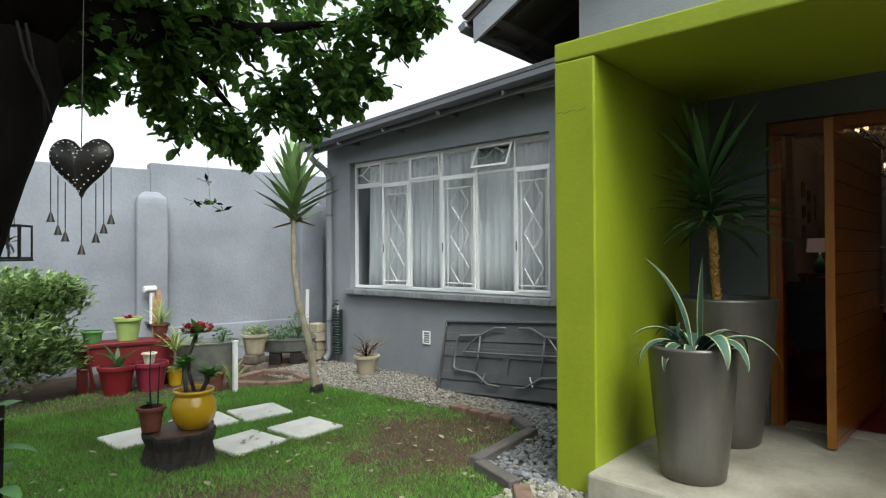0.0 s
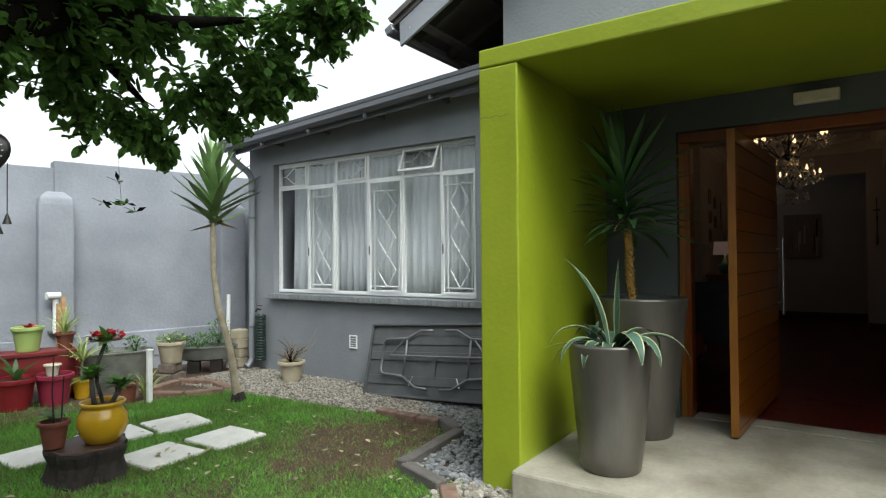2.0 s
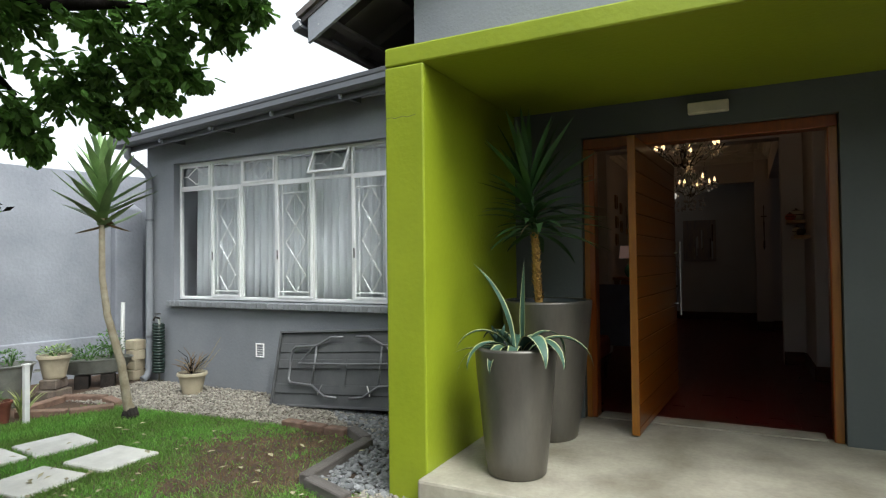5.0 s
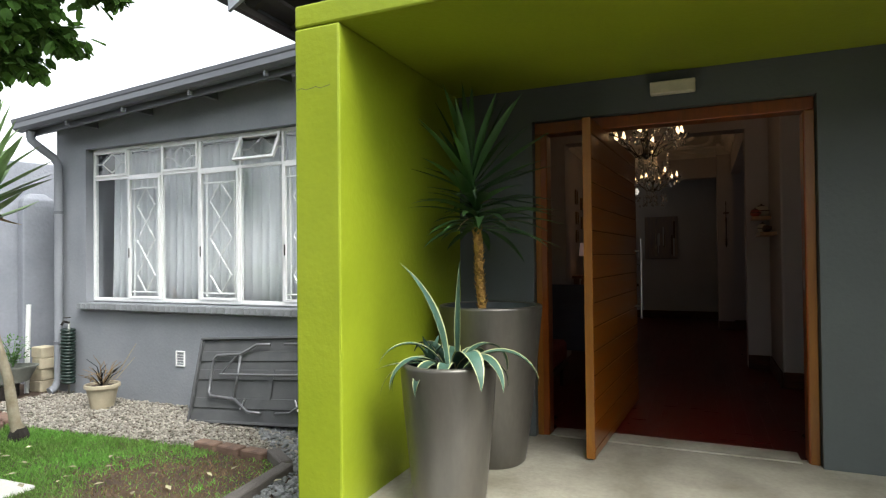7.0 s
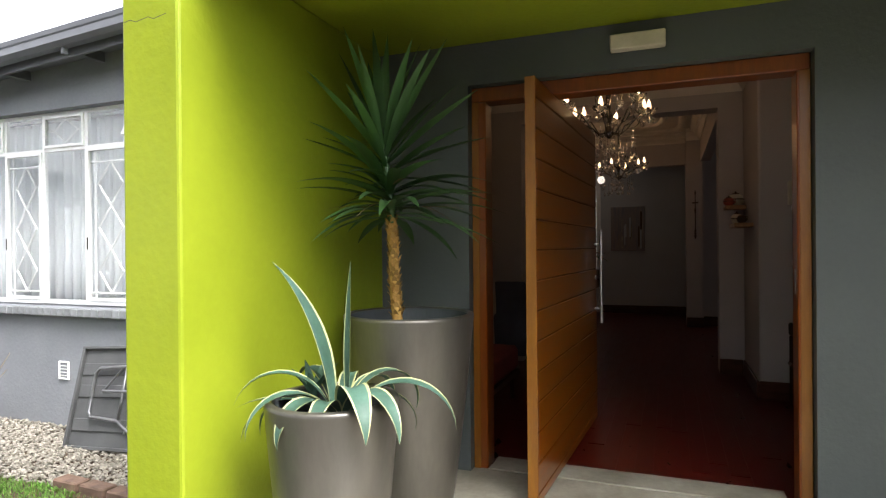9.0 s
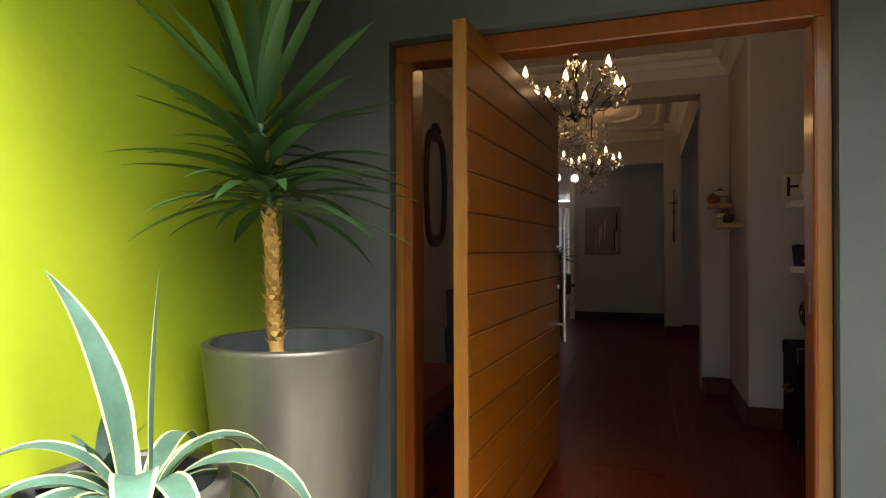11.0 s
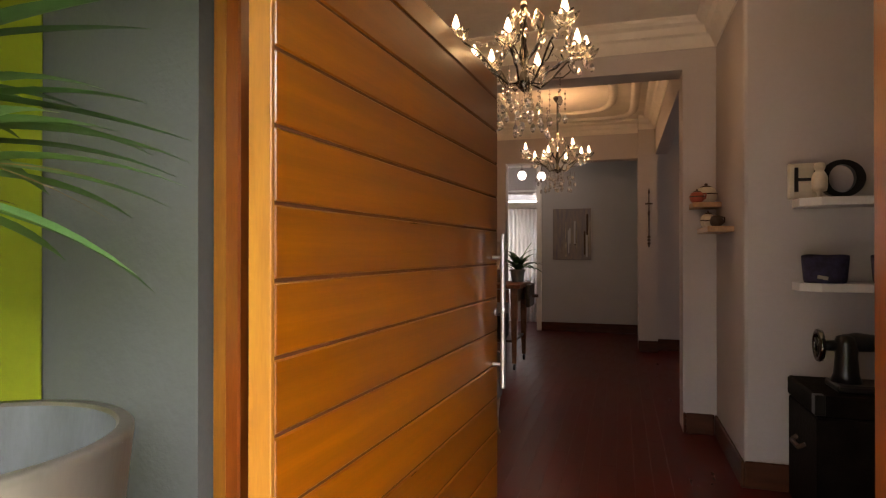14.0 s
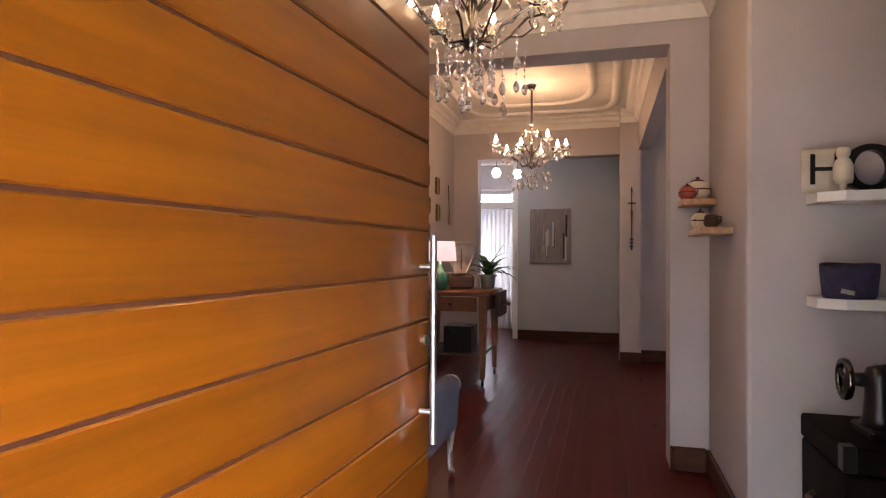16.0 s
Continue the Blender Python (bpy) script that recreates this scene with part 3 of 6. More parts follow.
part("lock", Geo().lathe([(0.017, 0), (0.017, 0.006), (0.012, 0.009)], 16, at=pose(1.598, -0.003, 1.02, 90)), STEEL, door, "round steel lock", smooth=True, angle=50)

wl_ = thing("wall_light", WALL_X, 0.727, 2.245, 0, "pale rectangular wall light above the entrance", "wall light")
part("housing", Geo().box(-0.02, -0.001, -0.12, 0.12, 0.01, 0.07), GUTTER, wl_)
part("diffuser", Geo().box(-0.085, -0.021, -0.132, 0.132, 0.0, 0.077, c=0.006), CREAM_CERAMIC, wl_)


POT_LINING = material("weathered_pot_lining", (0.075, 0.088, 0.092), 0.6, var=0.3, scale=7, bump=0.15, stretch=(1, 1, 0.3))


def tall_planter(x, y, top_r, base_r, height, label, rz=0):
    t = thing("tall_planter", x, y, 0, rz, label, "planter", "pewter planters in the porch")
    prof = [(base_r - 0.012, 0.0), (base_r, 0.012)]
    for i in range(1, 11):
        s = i / 10
        prof.append((base_r + (top_r - base_r) * s ** 0.85, 0.012 + (height - 0.03) * s))
    prof += [(top_r, height - 0.006), (top_r - 0.006, height), (top_r - 0.028, height), (top_r - 0.034, height - 0.008)]
    part("pot", Geo().lathe(prof, 56, caps=False).add([(0, 0, 0.002)], []), ZINC, t, smooth=True, angle=50)
    part("inner_wall", Geo().lathe([(top_r - 0.034, height - 0.008), (top_r - 0.045, height - 0.1), (top_r - 0.06, height - 0.22)], 56, caps=False), POT_LINING, t, "dull blue-grey weathered inside", smooth=True)
    part("soil", Geo().lathe([(top_r - 0.05, height - 0.16), (top_r * 0.5, height - 0.145), (0.01, height - 0.14)], 28), SOIL, t, smooth=True)
    return t


tall_planter(3.575, 1.72, 0.238, 0.168, 0.73, "waist-high pewter-grey tapered planter holding an agave")
tall_planter(4.37, 1.775, 0.316, 0.205, 0.945, "taller pewter-grey tapered planter holding a yucca")

# agave: az, first pitch, last pitch, length, width
agave = thing("agave", 3.615, 1.712, 0.655, 0, "variegated blue-green agave with cream leaf margins", "agave")
for az, p0, p1, ln, w in ((92, 84, 38, 0.63, 0.092), (-30, 89, 87, 0.56, 0.05), (122, 68, -78, 0.46, 0.066), (112, 34, -92, 0.43, 0.042), (100, 22, -30, 0.40, 0.05), (165, 52, -108, 0.37, 0.078),
                          (190, 56, -108, 0.33, 0.07), (224, 66, -104, 0.46, 0.092), (-116, 58, -100, 0.44, 0.075), (-40, 70, -118, 0.46, 0.06), (140, 52, -98, 0.42, 0.07), (100, 40, -104, 0.40, 0.055), (-74, 50, -92, 0.52, 0.092), (-58, 46, -112, 0.36, 0.05),
                          (20, 52, -70, 0.40, 0.065), (60, 62, -60, 0.40, 0.06), (-12, 58, -96, 0.40, 0.06)):
    c = Vector((0.03 * math.cos(radians(az)), 0.03 * math.sin(radians(az)), 0.0))
    part("leaf", Geo().ribbon(c, az, p0, p1, ln, w, 14, 0.28, 0, 1, 0.97), [AGAVE_BLUE, AGAVE_CREAM], agave, smooth=True)
for k in range(7):
    part("offset_leaf", Geo().ribbon((0.02, 0.13, 0.02), k * 51, 70, 35, rnd(0.13, 0.2), 0.035, 6, 0.3), [AGAVE_BLUE], agave, "small dark green offset leaf", smooth=True)

yucca = thing("yucca", 4.285, 1.778, 0.78, 0, "yucca with a scaly straw trunk and dark green sword leaves", "yucca")


def yucca_axis(z):
    """The trunk bends to and fro on its way up."""
    return Vector((0.012 * math.sin(z * 4.0) - 0.05 * max(0.0, z - 0.6), 0.095 * z - 0.07 * max(0.0, z - 0.6) + 0.01 * math.sin(z * 7.0), z))


part("trunk", Geo().tube([yucca_axis(0.07 * k) for k in range(10)], [0.026 - 0.0006 * k for k in range(10)], 12), YUCCA_BARK, yucca, smooth=True)
part("leaf_core", Geo().tube([yucca_axis(0.60 + 0.09 * k) for k in range(6)], [0.024, 0.022, 0.02, 0.018, 0.014, 0.006], 10), YUCCA_LEAF, yucca, smooth=True)
scale = Geo().add([(0, -0.015, 0), (0, 0.015, 0), (0.012, 0.009, 0.022), (0.018, 0, 0.032), (0.012, -0.009, 0.022), (0.002, 0, 0.012)], [(0, 1, 5), (1, 2, 5), (2, 3, 5), (3, 4, 5), (4, 0, 5), (0, 4, 3, 2, 1)]).mesh("scale", [YUCCA_BARK])
for i in range(130):
    a, z = i * 137.5, 0.15 + 0.48 * i / 130
    rr = 0.0205 - 0.003 * i / 130
    q = yucca_axis(z)
    part("scale", scale, YUCCA_BARK, yucca, at=pose(q.x + rr * math.cos(radians(a)), q.y + rr * math.sin(radians(a)), z, rnd(-12, 12), rnd(-14, 14), a))


def sword(z, az, p0, p1, ln, w, mat=None, name="leaf", label=""):
    """One sword leaf, kept clear of the two walls beside the pot."""
    q = yucca_axis(z)
    ca, sa, cp = math.cos(radians(az)), math.sin(radians(az)), math.cos(radians(max(p0, p1) * 0.5 + p0 * 0.5))
    if ca * cp * ln > 0.55:
        ln = 0.55 / (ca * cp)
    if sa * cp * ln > 0.27:
        ln = max(0.24, 0.27 / (sa * cp))
    part(name, Geo().ribbon((q.x + 0.014 * ca, q.y + 0.014 * sa, z), az, p0, p1, ln, w, 9, 0.32, 0, None, 1.0, rnd(-9, 9), 0.42), [mat or YUCCA_LEAF], yucca, label, smooth=True)


random.seed(17)
for i in range(44):
    s = i / 44
    p0 = -26 + 40 * s + rnd(-11, 11)
    sword(0.62 + 0.15 * s, i * 137.5 + rnd(-14, 14), p0 + 20, p0 - 14 + rnd(-8, 8), rnd(0.42, 0.56), rnd(0.046, 0.062))
for i in range(30):
    s = i / 30
    p0 = 2 + 80 * s ** 0.9 + rnd(-9, 9)
    sword(0.80 + 0.20 * s, i * 137.5 + 40 + rnd(-14, 14), p0, p0 - 16 * (1 - s) + rnd(-6, 4), rnd(0.48, 0.62), rnd(0.044, 0.058))
for i in range(8):
    sword(0.62 + 0.02 * i, i * 131 + 20, rnd(-10, 20), rnd(-40, -10), rnd(0.34, 0.5), 0.012, DEAD_LEAF, "dry_leaf", "thin straw-coloured dry leaf")
wire = part("support_wire", Geo().tube([(4.495, 1.487, 0.93), (4.478, 1.525, 0.6), (4.452, 1.584, 0.01)], 0.002, 6), PVC, None)
tagged(wire, "thin pale wire running down the taller planter", "wire")

# ---- bedroom wing: window, sill, gutter, roof ----
win = thing("window_1", 5.235, 5.07, 0, 0, "wide white steel window with burglar lattice and curtains behind", "window", kind="structure")
MUL = [1.50, 0.975, 0.495, -0.01, -0.52, -1.02, -1.455]
Z0, ZT, Z1 = 0.815, 2.115, 2.43
fr = part("window_frame", Geo().box(0, 0.04, 1.475, 1.51, Z0, Z1).box(0, 0.04, -1.49, -1.455, Z0, Z1).box(0, 0.04, -1.455, 1.475, Z0, Z0 + 0.035).box(0, 0.04, -1.455, 1.475, Z1 - 0.03, Z1), WHITE_PAINT, win, bevel=0.004)
for i in range(1, 6):
    w = 0.02 if i == 3 else 0.013
    part("mullion", Geo().box(0.002, 0.038, MUL[i] - w, MUL[i] + w, Z0 + 0.035, Z1 - 0.03), WHITE_PAINT, win, bevel=0.003)
for i in range(6):
    y1, y0 = MUL[i] - 0.014, MUL[i + 1] + 0.014
    part("transom", Geo().box(0.004, 0.036, y0, y1, ZT - 0.015, ZT + 0.015), WHITE_PAINT, win, bevel=0.003)
    for za, zb, top in ((Z0 + 0.035, ZT - 0.015, 0), (ZT + 0.015, Z1 - 0.03, 1)):
        casement = (i in (1, 3, 5)) if not top else (i in (0, 2, 4))
        opened = top and i == 4
        at = pose(0.0, 0, zb, 0, 24, 0) @ pose(0, 0, -zb) if opened else pose(0, 0, 0)
        f = 0.024 if casement else 0.006
        if casement:
            g = Geo().box(-0.012, 0.012, y0, y0 + f, za, zb).box(-0.012, 0.012, y1 - f, y1, za, zb).box(-0.012, 0.012, y0 + f, y1 - f, za, za + f).box(-0.012, 0.012, y0 + f, y1 - f, zb - f, zb)
            holder = part("casement", g, WHITE_PAINT, win, at=at, bevel=0.003)
        else:
            holder = win
        pane = part("pane", Geo().box(0.008, 0.011, y0 + f - 0.002, y1 - f + 0.002, za + f - 0.002, zb - f + 0.002), PANE, holder)
        pane.visible_shadow = False
        if casement and not top:
            part("stay", Geo().box(-0.02, -0.013, y1 - 0.02, y1 - 0.01, za + 0.42, za + 0.52), IRON, holder, "small black window catch")
    # lattice of thin bars behind the glass
    yc, hw = (y0 + y1) / 2, (y1 - y0) / 2
    g = Geo()
    r = 0.009
    if i in (1, 3, 5):
        lo, hi, n = Z0 + 0.10, ZT - 0.13, 3
        g.tube([(0.02, y0, lo), (0.02, y1, lo)], r, 5)
        g.tube([(0.02, y0, hi), (0.02, y1, hi)], r, 5)
        for s in (-1, 1):
            g.tube([(0.02, yc + s * hw * 0.72, lo - 0.06), (0.02, yc + s * hw * 0.72, hi + 0.1)], r, 5)
        step = (hi - lo) / n
        for j in range(n):
            zc, d = lo + (j + 0.5) * step, hw * 0.56
            g.tube([(0.02, yc, zc - step / 2), (0.02, yc + d, zc), (0.02, yc, zc + step / 2), (0.02, yc - d, zc), (0.02, yc, zc - step / 2)], r, 5)
        part("burglar_bars", g, WHITE_PAINT, win)
    if i in (0, 2, 4):
        zc, d = (ZT + Z1) / 2, hw * 0.6
        g.tube([(0.02, yc, zc - 0.1), (0.02, yc + d, zc), (0.02, yc, zc + 0.1), (0.02, yc - d, zc), (0.02, yc, zc - 0.1)], r, 5)
        g.tube([(0.02, y0, zc), (0.02, yc - d, zc)], r, 5)
        g.tube([(0.02, yc + d, zc), (0.02, y1, zc)], r, 5)
        part("burglar_bars", g, WHITE_PAINT, win)


def curtain(y0, y1, x, label):
    n, verts, faces = int((y1 - y0) / 0.012), [], []
    for i in range(n + 1):
        y = y0 + (y1 - y0) * i / n
        d = 0.030 * math.sin(y * 62) + 0.014 * math.sin(y * 121 + 1.3)
        for z, k in ((0.62, 1.15), (1.4, 1.0), (2.36, 0.6), (2.40, 0.8)):
            verts.append((x + d * k, y + 0.008 * math.sin(y * 40 + z * 2), z))
    for i in range(n):
        for j in range(3):
            faces.append((i * 4 + j, i * 4 + j + 1, i * 4 + j + 5, i * 4 + j + 4))
    c = part("curtain", Geo().add(verts, faces), NET, None, smooth=True)
    mod = c.modifiers.new("thick", 'SOLIDIFY')
    mod.thickness = 0.003
    return tagged(c, label, "curtain", "bedroom window curtains")


curtain(5.36, 6.50, 5.43, "white gathered net curtain behind the bedroom window")
curtain(3.45, 5.34, 5.43, "wide white gathered curtain behind the bedroom window")
rail = part("curtain_rail", Geo().tube([(5.43, 3.55, 2.43), (5.43, 6.6, 2.43)], 0.012, 8), WHITE_PAINT, None)
tagged(rail, "thin white curtain rail above the curtains", "curtain rail")

sill = thing("window_sill", 5.075, 3.47, 0.735, 0, "grey painted brick-on-edge window sill", "window sill", kind="structure")
sb = Geo().box(0, 0.17, 0, 0.072, 0, 0.066, c=0.006).mesh("brick", [GREY_BRICK])
for i in range(42):
    part("brick", sb, GREY_BRICK, sill, at=pose(0, i * 0.0753, rnd(-0.002, 0.002), 0, 2.5, 0))

# eave: fascia, gutter and tiles, falling gently towards the garden wall
eave = thing("wing_roof", 4.80, 7.12, 2.60, 0, "low tiled wing roof with a dark grey gutter", "roof", kind="structure")
fall = math.atan2(0.24, 3.7)
tilt = pose(0, 0, 0, -math.degrees(fall) * 1.0, 0, 0)
gut = Geo()
rings = []
for y in (0.0, -4.2):
    rings.append([(x, y, z) for x, z in ((-0.062, 0.108), (-0.072, 0.118), (-0.082, 0.112), (-0.076, 0.08), (-0.068, 0.07), (-0.068, 0.02), (-0.03, -0.005), (0.03, -0.005), (0.06, 0.02), (0.06, 0.1), (0.052, 0.1), (0.052, 0.025), (0.025, 0.005), (-0.025, 0.005), (-0.058, 0.025))])
part("gutter", gut.loft(rings, 0, None, True), GUTTER, eave, at=tilt)
part("fascia", Geo().box(0.065, 0.09, -4.2, 0.0, -0.05, 0.11), GUTTER, eave, at=tilt)
part("soffit", Geo().box(0.092, 0.35, -4.2, 0.0, 0.06, 0.075), GUTTER, eave, at=tilt)
for y in (-0.75, -1.55, -2.4, -3.25):
    part("rafter_end", Geo().box(0.095, 0.33, y - 0.02, y + 0.02, -0.02, 0.058), GUTTER, eave, at=tilt)
    part("gutter_bracket", Geo().box(-0.01, 0.03, y - 0.012, y + 0.012, -0.05, -0.006), PALE_GREY, eave, at=tilt)
tile = []
for j in range(9):
    u = j / 8
    tile.append([(0, -0.001 + 0.3 * u, 0.03 * math.sin(u * math.pi) ** 2), (0.42, -0.001 + 0.3 * u, 0.03 * math.sin(u * math.pi) ** 2), (0.42, -0.001 + 0.3 * u, 0.03 * math.sin(u * math.pi) ** 2 - 0.015), (0, -0.001 + 0.3 * u, 0.03 * math.sin(u * math.pi) ** 2 - 0.015)])
tile_mesh = Geo().loft(tile, 0, None, True).mesh("tile", [ROOF_TILE])
for r in range(6):
    for i in range(14):
        part("tile", tile_mesh, ROOF_TILE, eave, at=tilt @ pose(0.075 + r * 0.385, -0.22 - i * 0.3, 0.10 + r * 0.085, 0, -12, 0))
part("roof_deck", Geo().box(0.0, 2.6, -4.2, 0.0, -0.03, -0.005), DARK_TIMBER, eave, at=tilt @ pose(0.09, 0, 0.1, 0, -12.5, 0))

dp = thing("downpipe", 5.09, 6.93, LAWN, 0, "grey painted downpipe with an offset elbow", "downpipe")
part("pipe", Geo().tube([(-0.26, 0.04, 2.76), (-0.26, 0.04, 2.66), (-0.2, 0.02, 2.6), (-0.05, 0.0, 2.5), (0, 0, 2.42), (0, 0, 0.12), (-0.04, 0, 0.04), (-0.1, 0, 0.01)], 0.042, 12), GREY, dp, smooth=True, angle=50)
for z in (0.5, 1.9):
    part("bracket", Geo().lathe([(0.048, z), (0.048, z + 0.03)], 14), GUTTER, dp)
loops = []
for k in range(17):
    z = 0.12 + 0.034 * k
    loops.append([(0.055 * math.cos(a) + rnd(-0.002, 0.002), 0.06 * math.sin(a), z + 0.004 * math.sin(a)) for a in (math.tau * j / 14 for j in range(15))])
hose = thing("garden_hose", 5.05, 6.72, LAWN, 0, "dark green hose coiled round a wall tap", "hose")
for ring in loops:
    part("coil", Geo().tube(ring, 0.016, 6), HOSE, hose, smooth=True)
part("standpipe", Geo().tube([(0.01, 0, 0.0), (0.01, 0, 0.76)], 0.012, 8), GALV, hose, smooth=True)
part("tap", Geo().tube([(0.01, 0, 0.74), (-0.05, 0, 0.76), (-0.07, 0, 0.72)], 0.013, 8).box(-0.03, 0.01, -0.03, 0.03, 0.79, 0.8), IRON, hose, smooth=True)

sock = thing("wall_vent", WING_X, 5.215, 0.21, 0, "small white louvred wall vent cover on grey plaster", "vent")
part("backing", Geo().box(-0.006, -0.001, -0.052, 0.052, 0.012, 0.138), GREY, sock)
for y0, y1, z0, z1 in ((-0.06, 0.06, 0, 0.014), (-0.06, 0.06, 0.136, 0.15), (-0.06, -0.044, 0.0145, 0.1355), (0.044, 0.06, 0.0145, 0.1355)):
    part("frame", Geo().box(-0.014, -0.001, y0, y1, z0, z1, c=0.003), WHITE_PAINT, sock)
for k in range(4):
    part("slat", Geo().box(-0.012, -0.0065, -0.042, 0.042, 0.03 + 0.026 * k, 0.036 + 0.026 * k), PVC, sock)

# folding table on its edge, leaning against the wing wall
ft = thing("folding_table", 4.79, 4.73, -0.185, 0, "dark grey folding table standing on edge against the wall", "table")
ft.matrix_basis = pose(4.79, 4.73, -0.185, 0, 0, -90) @ pose(0, 0, 0, -17, 0, 0) @ pose(0, 0, 0, 0, -3.5, 0)
part("tabletop", Geo().box(0, 1.80, 0, 0.022, 0, 0.74, c=0.004), TABLE_GREY, ft)
for a, b, c, d in ((0, 1.8, 0, 0.022), (0, 1.8, 0.718, 0.74), (0, 0.022, 0.022, 0.718), (1.778, 1.8, 0.022, 0.718)):
    part("rim", Geo().box(a, b, -0.032, -0.0005, c, d, c=0.003), TABLE_GREY, ft)
for z in (0.17, 0.41, 0.57):
    part("rib", Geo().box(0.03, 1.77, -0.012, -0.0005, z - 0.045, z + 0.045, c=0.004), TABLE_GREY, ft)
part("cross_brace", Geo().box(0.80, 0.86, -0.018, -0.0125, 0.20, 0.46), TABLE_GREY, ft)


def legset(k):
    """One folded leg frame; k mirrors it."""
    def w(u, v):
        return (u if k > 0 else 1.75 - u, -0.042, v)
    leg = part("leg_frame", Geo().tube([w(0.80, 0.665), (w(0.66, 0.665)), w(0.50, 0.585), w(0.24, 0.575), w(0.205, 0.54), w(0.205, 0.26), w(0.24, 0.225), w(0.50, 0.205), w(0.66, 0.105), w(0.80, 0.095)], 0.0125, 8), TUBE_GREY, ft, smooth=True)
    part("strut", Geo().tube([w(0.50, 0.585), w(0.50, 0.205)], 0.010, 8), TUBE_GREY, leg, smooth=True)
    part("strut", Geo().tube([w(0.46, 0.575), w(0.31, 0.41)], 0.008, 6), TUBE_GREY, leg)
    part("strut", Geo().tube([w(0.62, 0.21), w(0.58, 0.12)], 0.007, 6), STEEL, leg)


legset(1)
legset(-1)
part("stretcher", Geo().tube([(0.31, -0.05, 0.41), (0.9, -0.05, 0.405), (1.44, -0.05, 0.41)], 0.010, 8), TUBE_GREY, ft)

# main roof over the gable
roof = thing("main_roof", 4.56, 3.975, 3.255, 0, "main roof overhang with a white barge board and dark rafters", "roof", kind="structure")
slope = pose(0, 0, 0, -27, 0, 0)
part("barge_board", Geo().loft([[(x, -3.8, 0.0), (x, 0.055, 0.0), (x, -0.045, 0.203), (x, -3.8, 0.203)] for x in (-0.02, 0.012)], 0, None, True), PALE_GREY, roof, "pale grey barge board", at=slope)
part("gutter", Geo().box(-0.05, 6.0, 0.03, 0.13, 0.165, 0.25, c=0.012), GUTTER, roof, "dark grey eave gutter", at=slope)
part("eave_board", Geo().box(0.013, 6.0, -0.02, 0.02, 0.0, 0.09), DARK_TIMBER, roof, at=slope)
part("roof_deck", Geo().box(-0.03, 6.0, -4.6, 0.02, 0.205, 0.25), DARK_TIMBER, roof, at=slope)
part("roof_sheet", Geo().box(-0.06, 6.0, -4.6, 0.03, 0.252, 0.30), ROOF_TILE, roof, at=slope)
for x in (0.25, 0.85, 1.45, 2.05, 2.65):
    part("rafter", Geo().box(x, x + 0.05, -3.2, 0.04, 0.10, 0.203), DARK_TIMBER, roof, at=slope)
for y in (-0.2, -0.75, -1.3):
    part("purlin", Geo().box(0.013, 2.8, y - 0.03, y + 0.03, 0.04, 0.098), DARK_TIMBER, roof, at=slope)
part("barge_nail", Geo().lathe([(0.008, 0), (0.008, 0.004)], 8, at=pose(-0.021, -0.12, 0.08, 0, -90, 0)), STEEL, roof, at=slope)

# ---- garden ----
def in_gravel(x, y):
    edge = 4.28 if y < 4 else 4.28 - 0.09 * (y - 4)
    return x > edge and y > 3.12


def in_slate(x, y):
    return 2.445 < y < 3.04 + 0.08 * (x - 3.3) + max(0, x - 4.1) * 1.2 and x > 3.28


def bare(x, y):
    """How bare the lawn is: worn round the middle and under the tree."""
    d = math.hypot((x - 3.6) / 1.0, (y - 3.7) / 0.8)
    e = math.hypot((x - 1.6) / 1.1, (y - 3.6) / 0.9)
    worn = 0.42 * noise.noise((x * 2.6, y * 2.6, 0)) + 0.3 * noise.noise((x * 8, y * 8, 3))
    return max(0, 1.1 - d) + max(0, 0.8 - e * 0.8) + worn + (0.1 if y < 4.2 else 0.0) - (0.35 if y > 5.2 else 0)


SLABS = ((3.06, 4.62, 3), (2.54, 4.65, 5), (3.08, 5.34, -8), (2.60, 5.42, -6), (2.06, 5.40, 2))
slab_mesh = Geo().box(-0.22, 0.22, -0.215, 0.215, 0, 0.05, c=0.008).mesh("paving_slab", [SLAB])
for x, y, a in SLABS:
    s = part("paving_slab", slab_mesh, SLAB, None, at=pose(x, y, LAWN - 0.056, rnd(-0.8, 0.8), rnd(-0.8, 0.8), a))
    tagged(s, "square pale concrete stepping slab set in the lawn", "paving slab", "stepping slabs in the lawn")

grass, dry = Geo(), Geo()
random.seed(5)
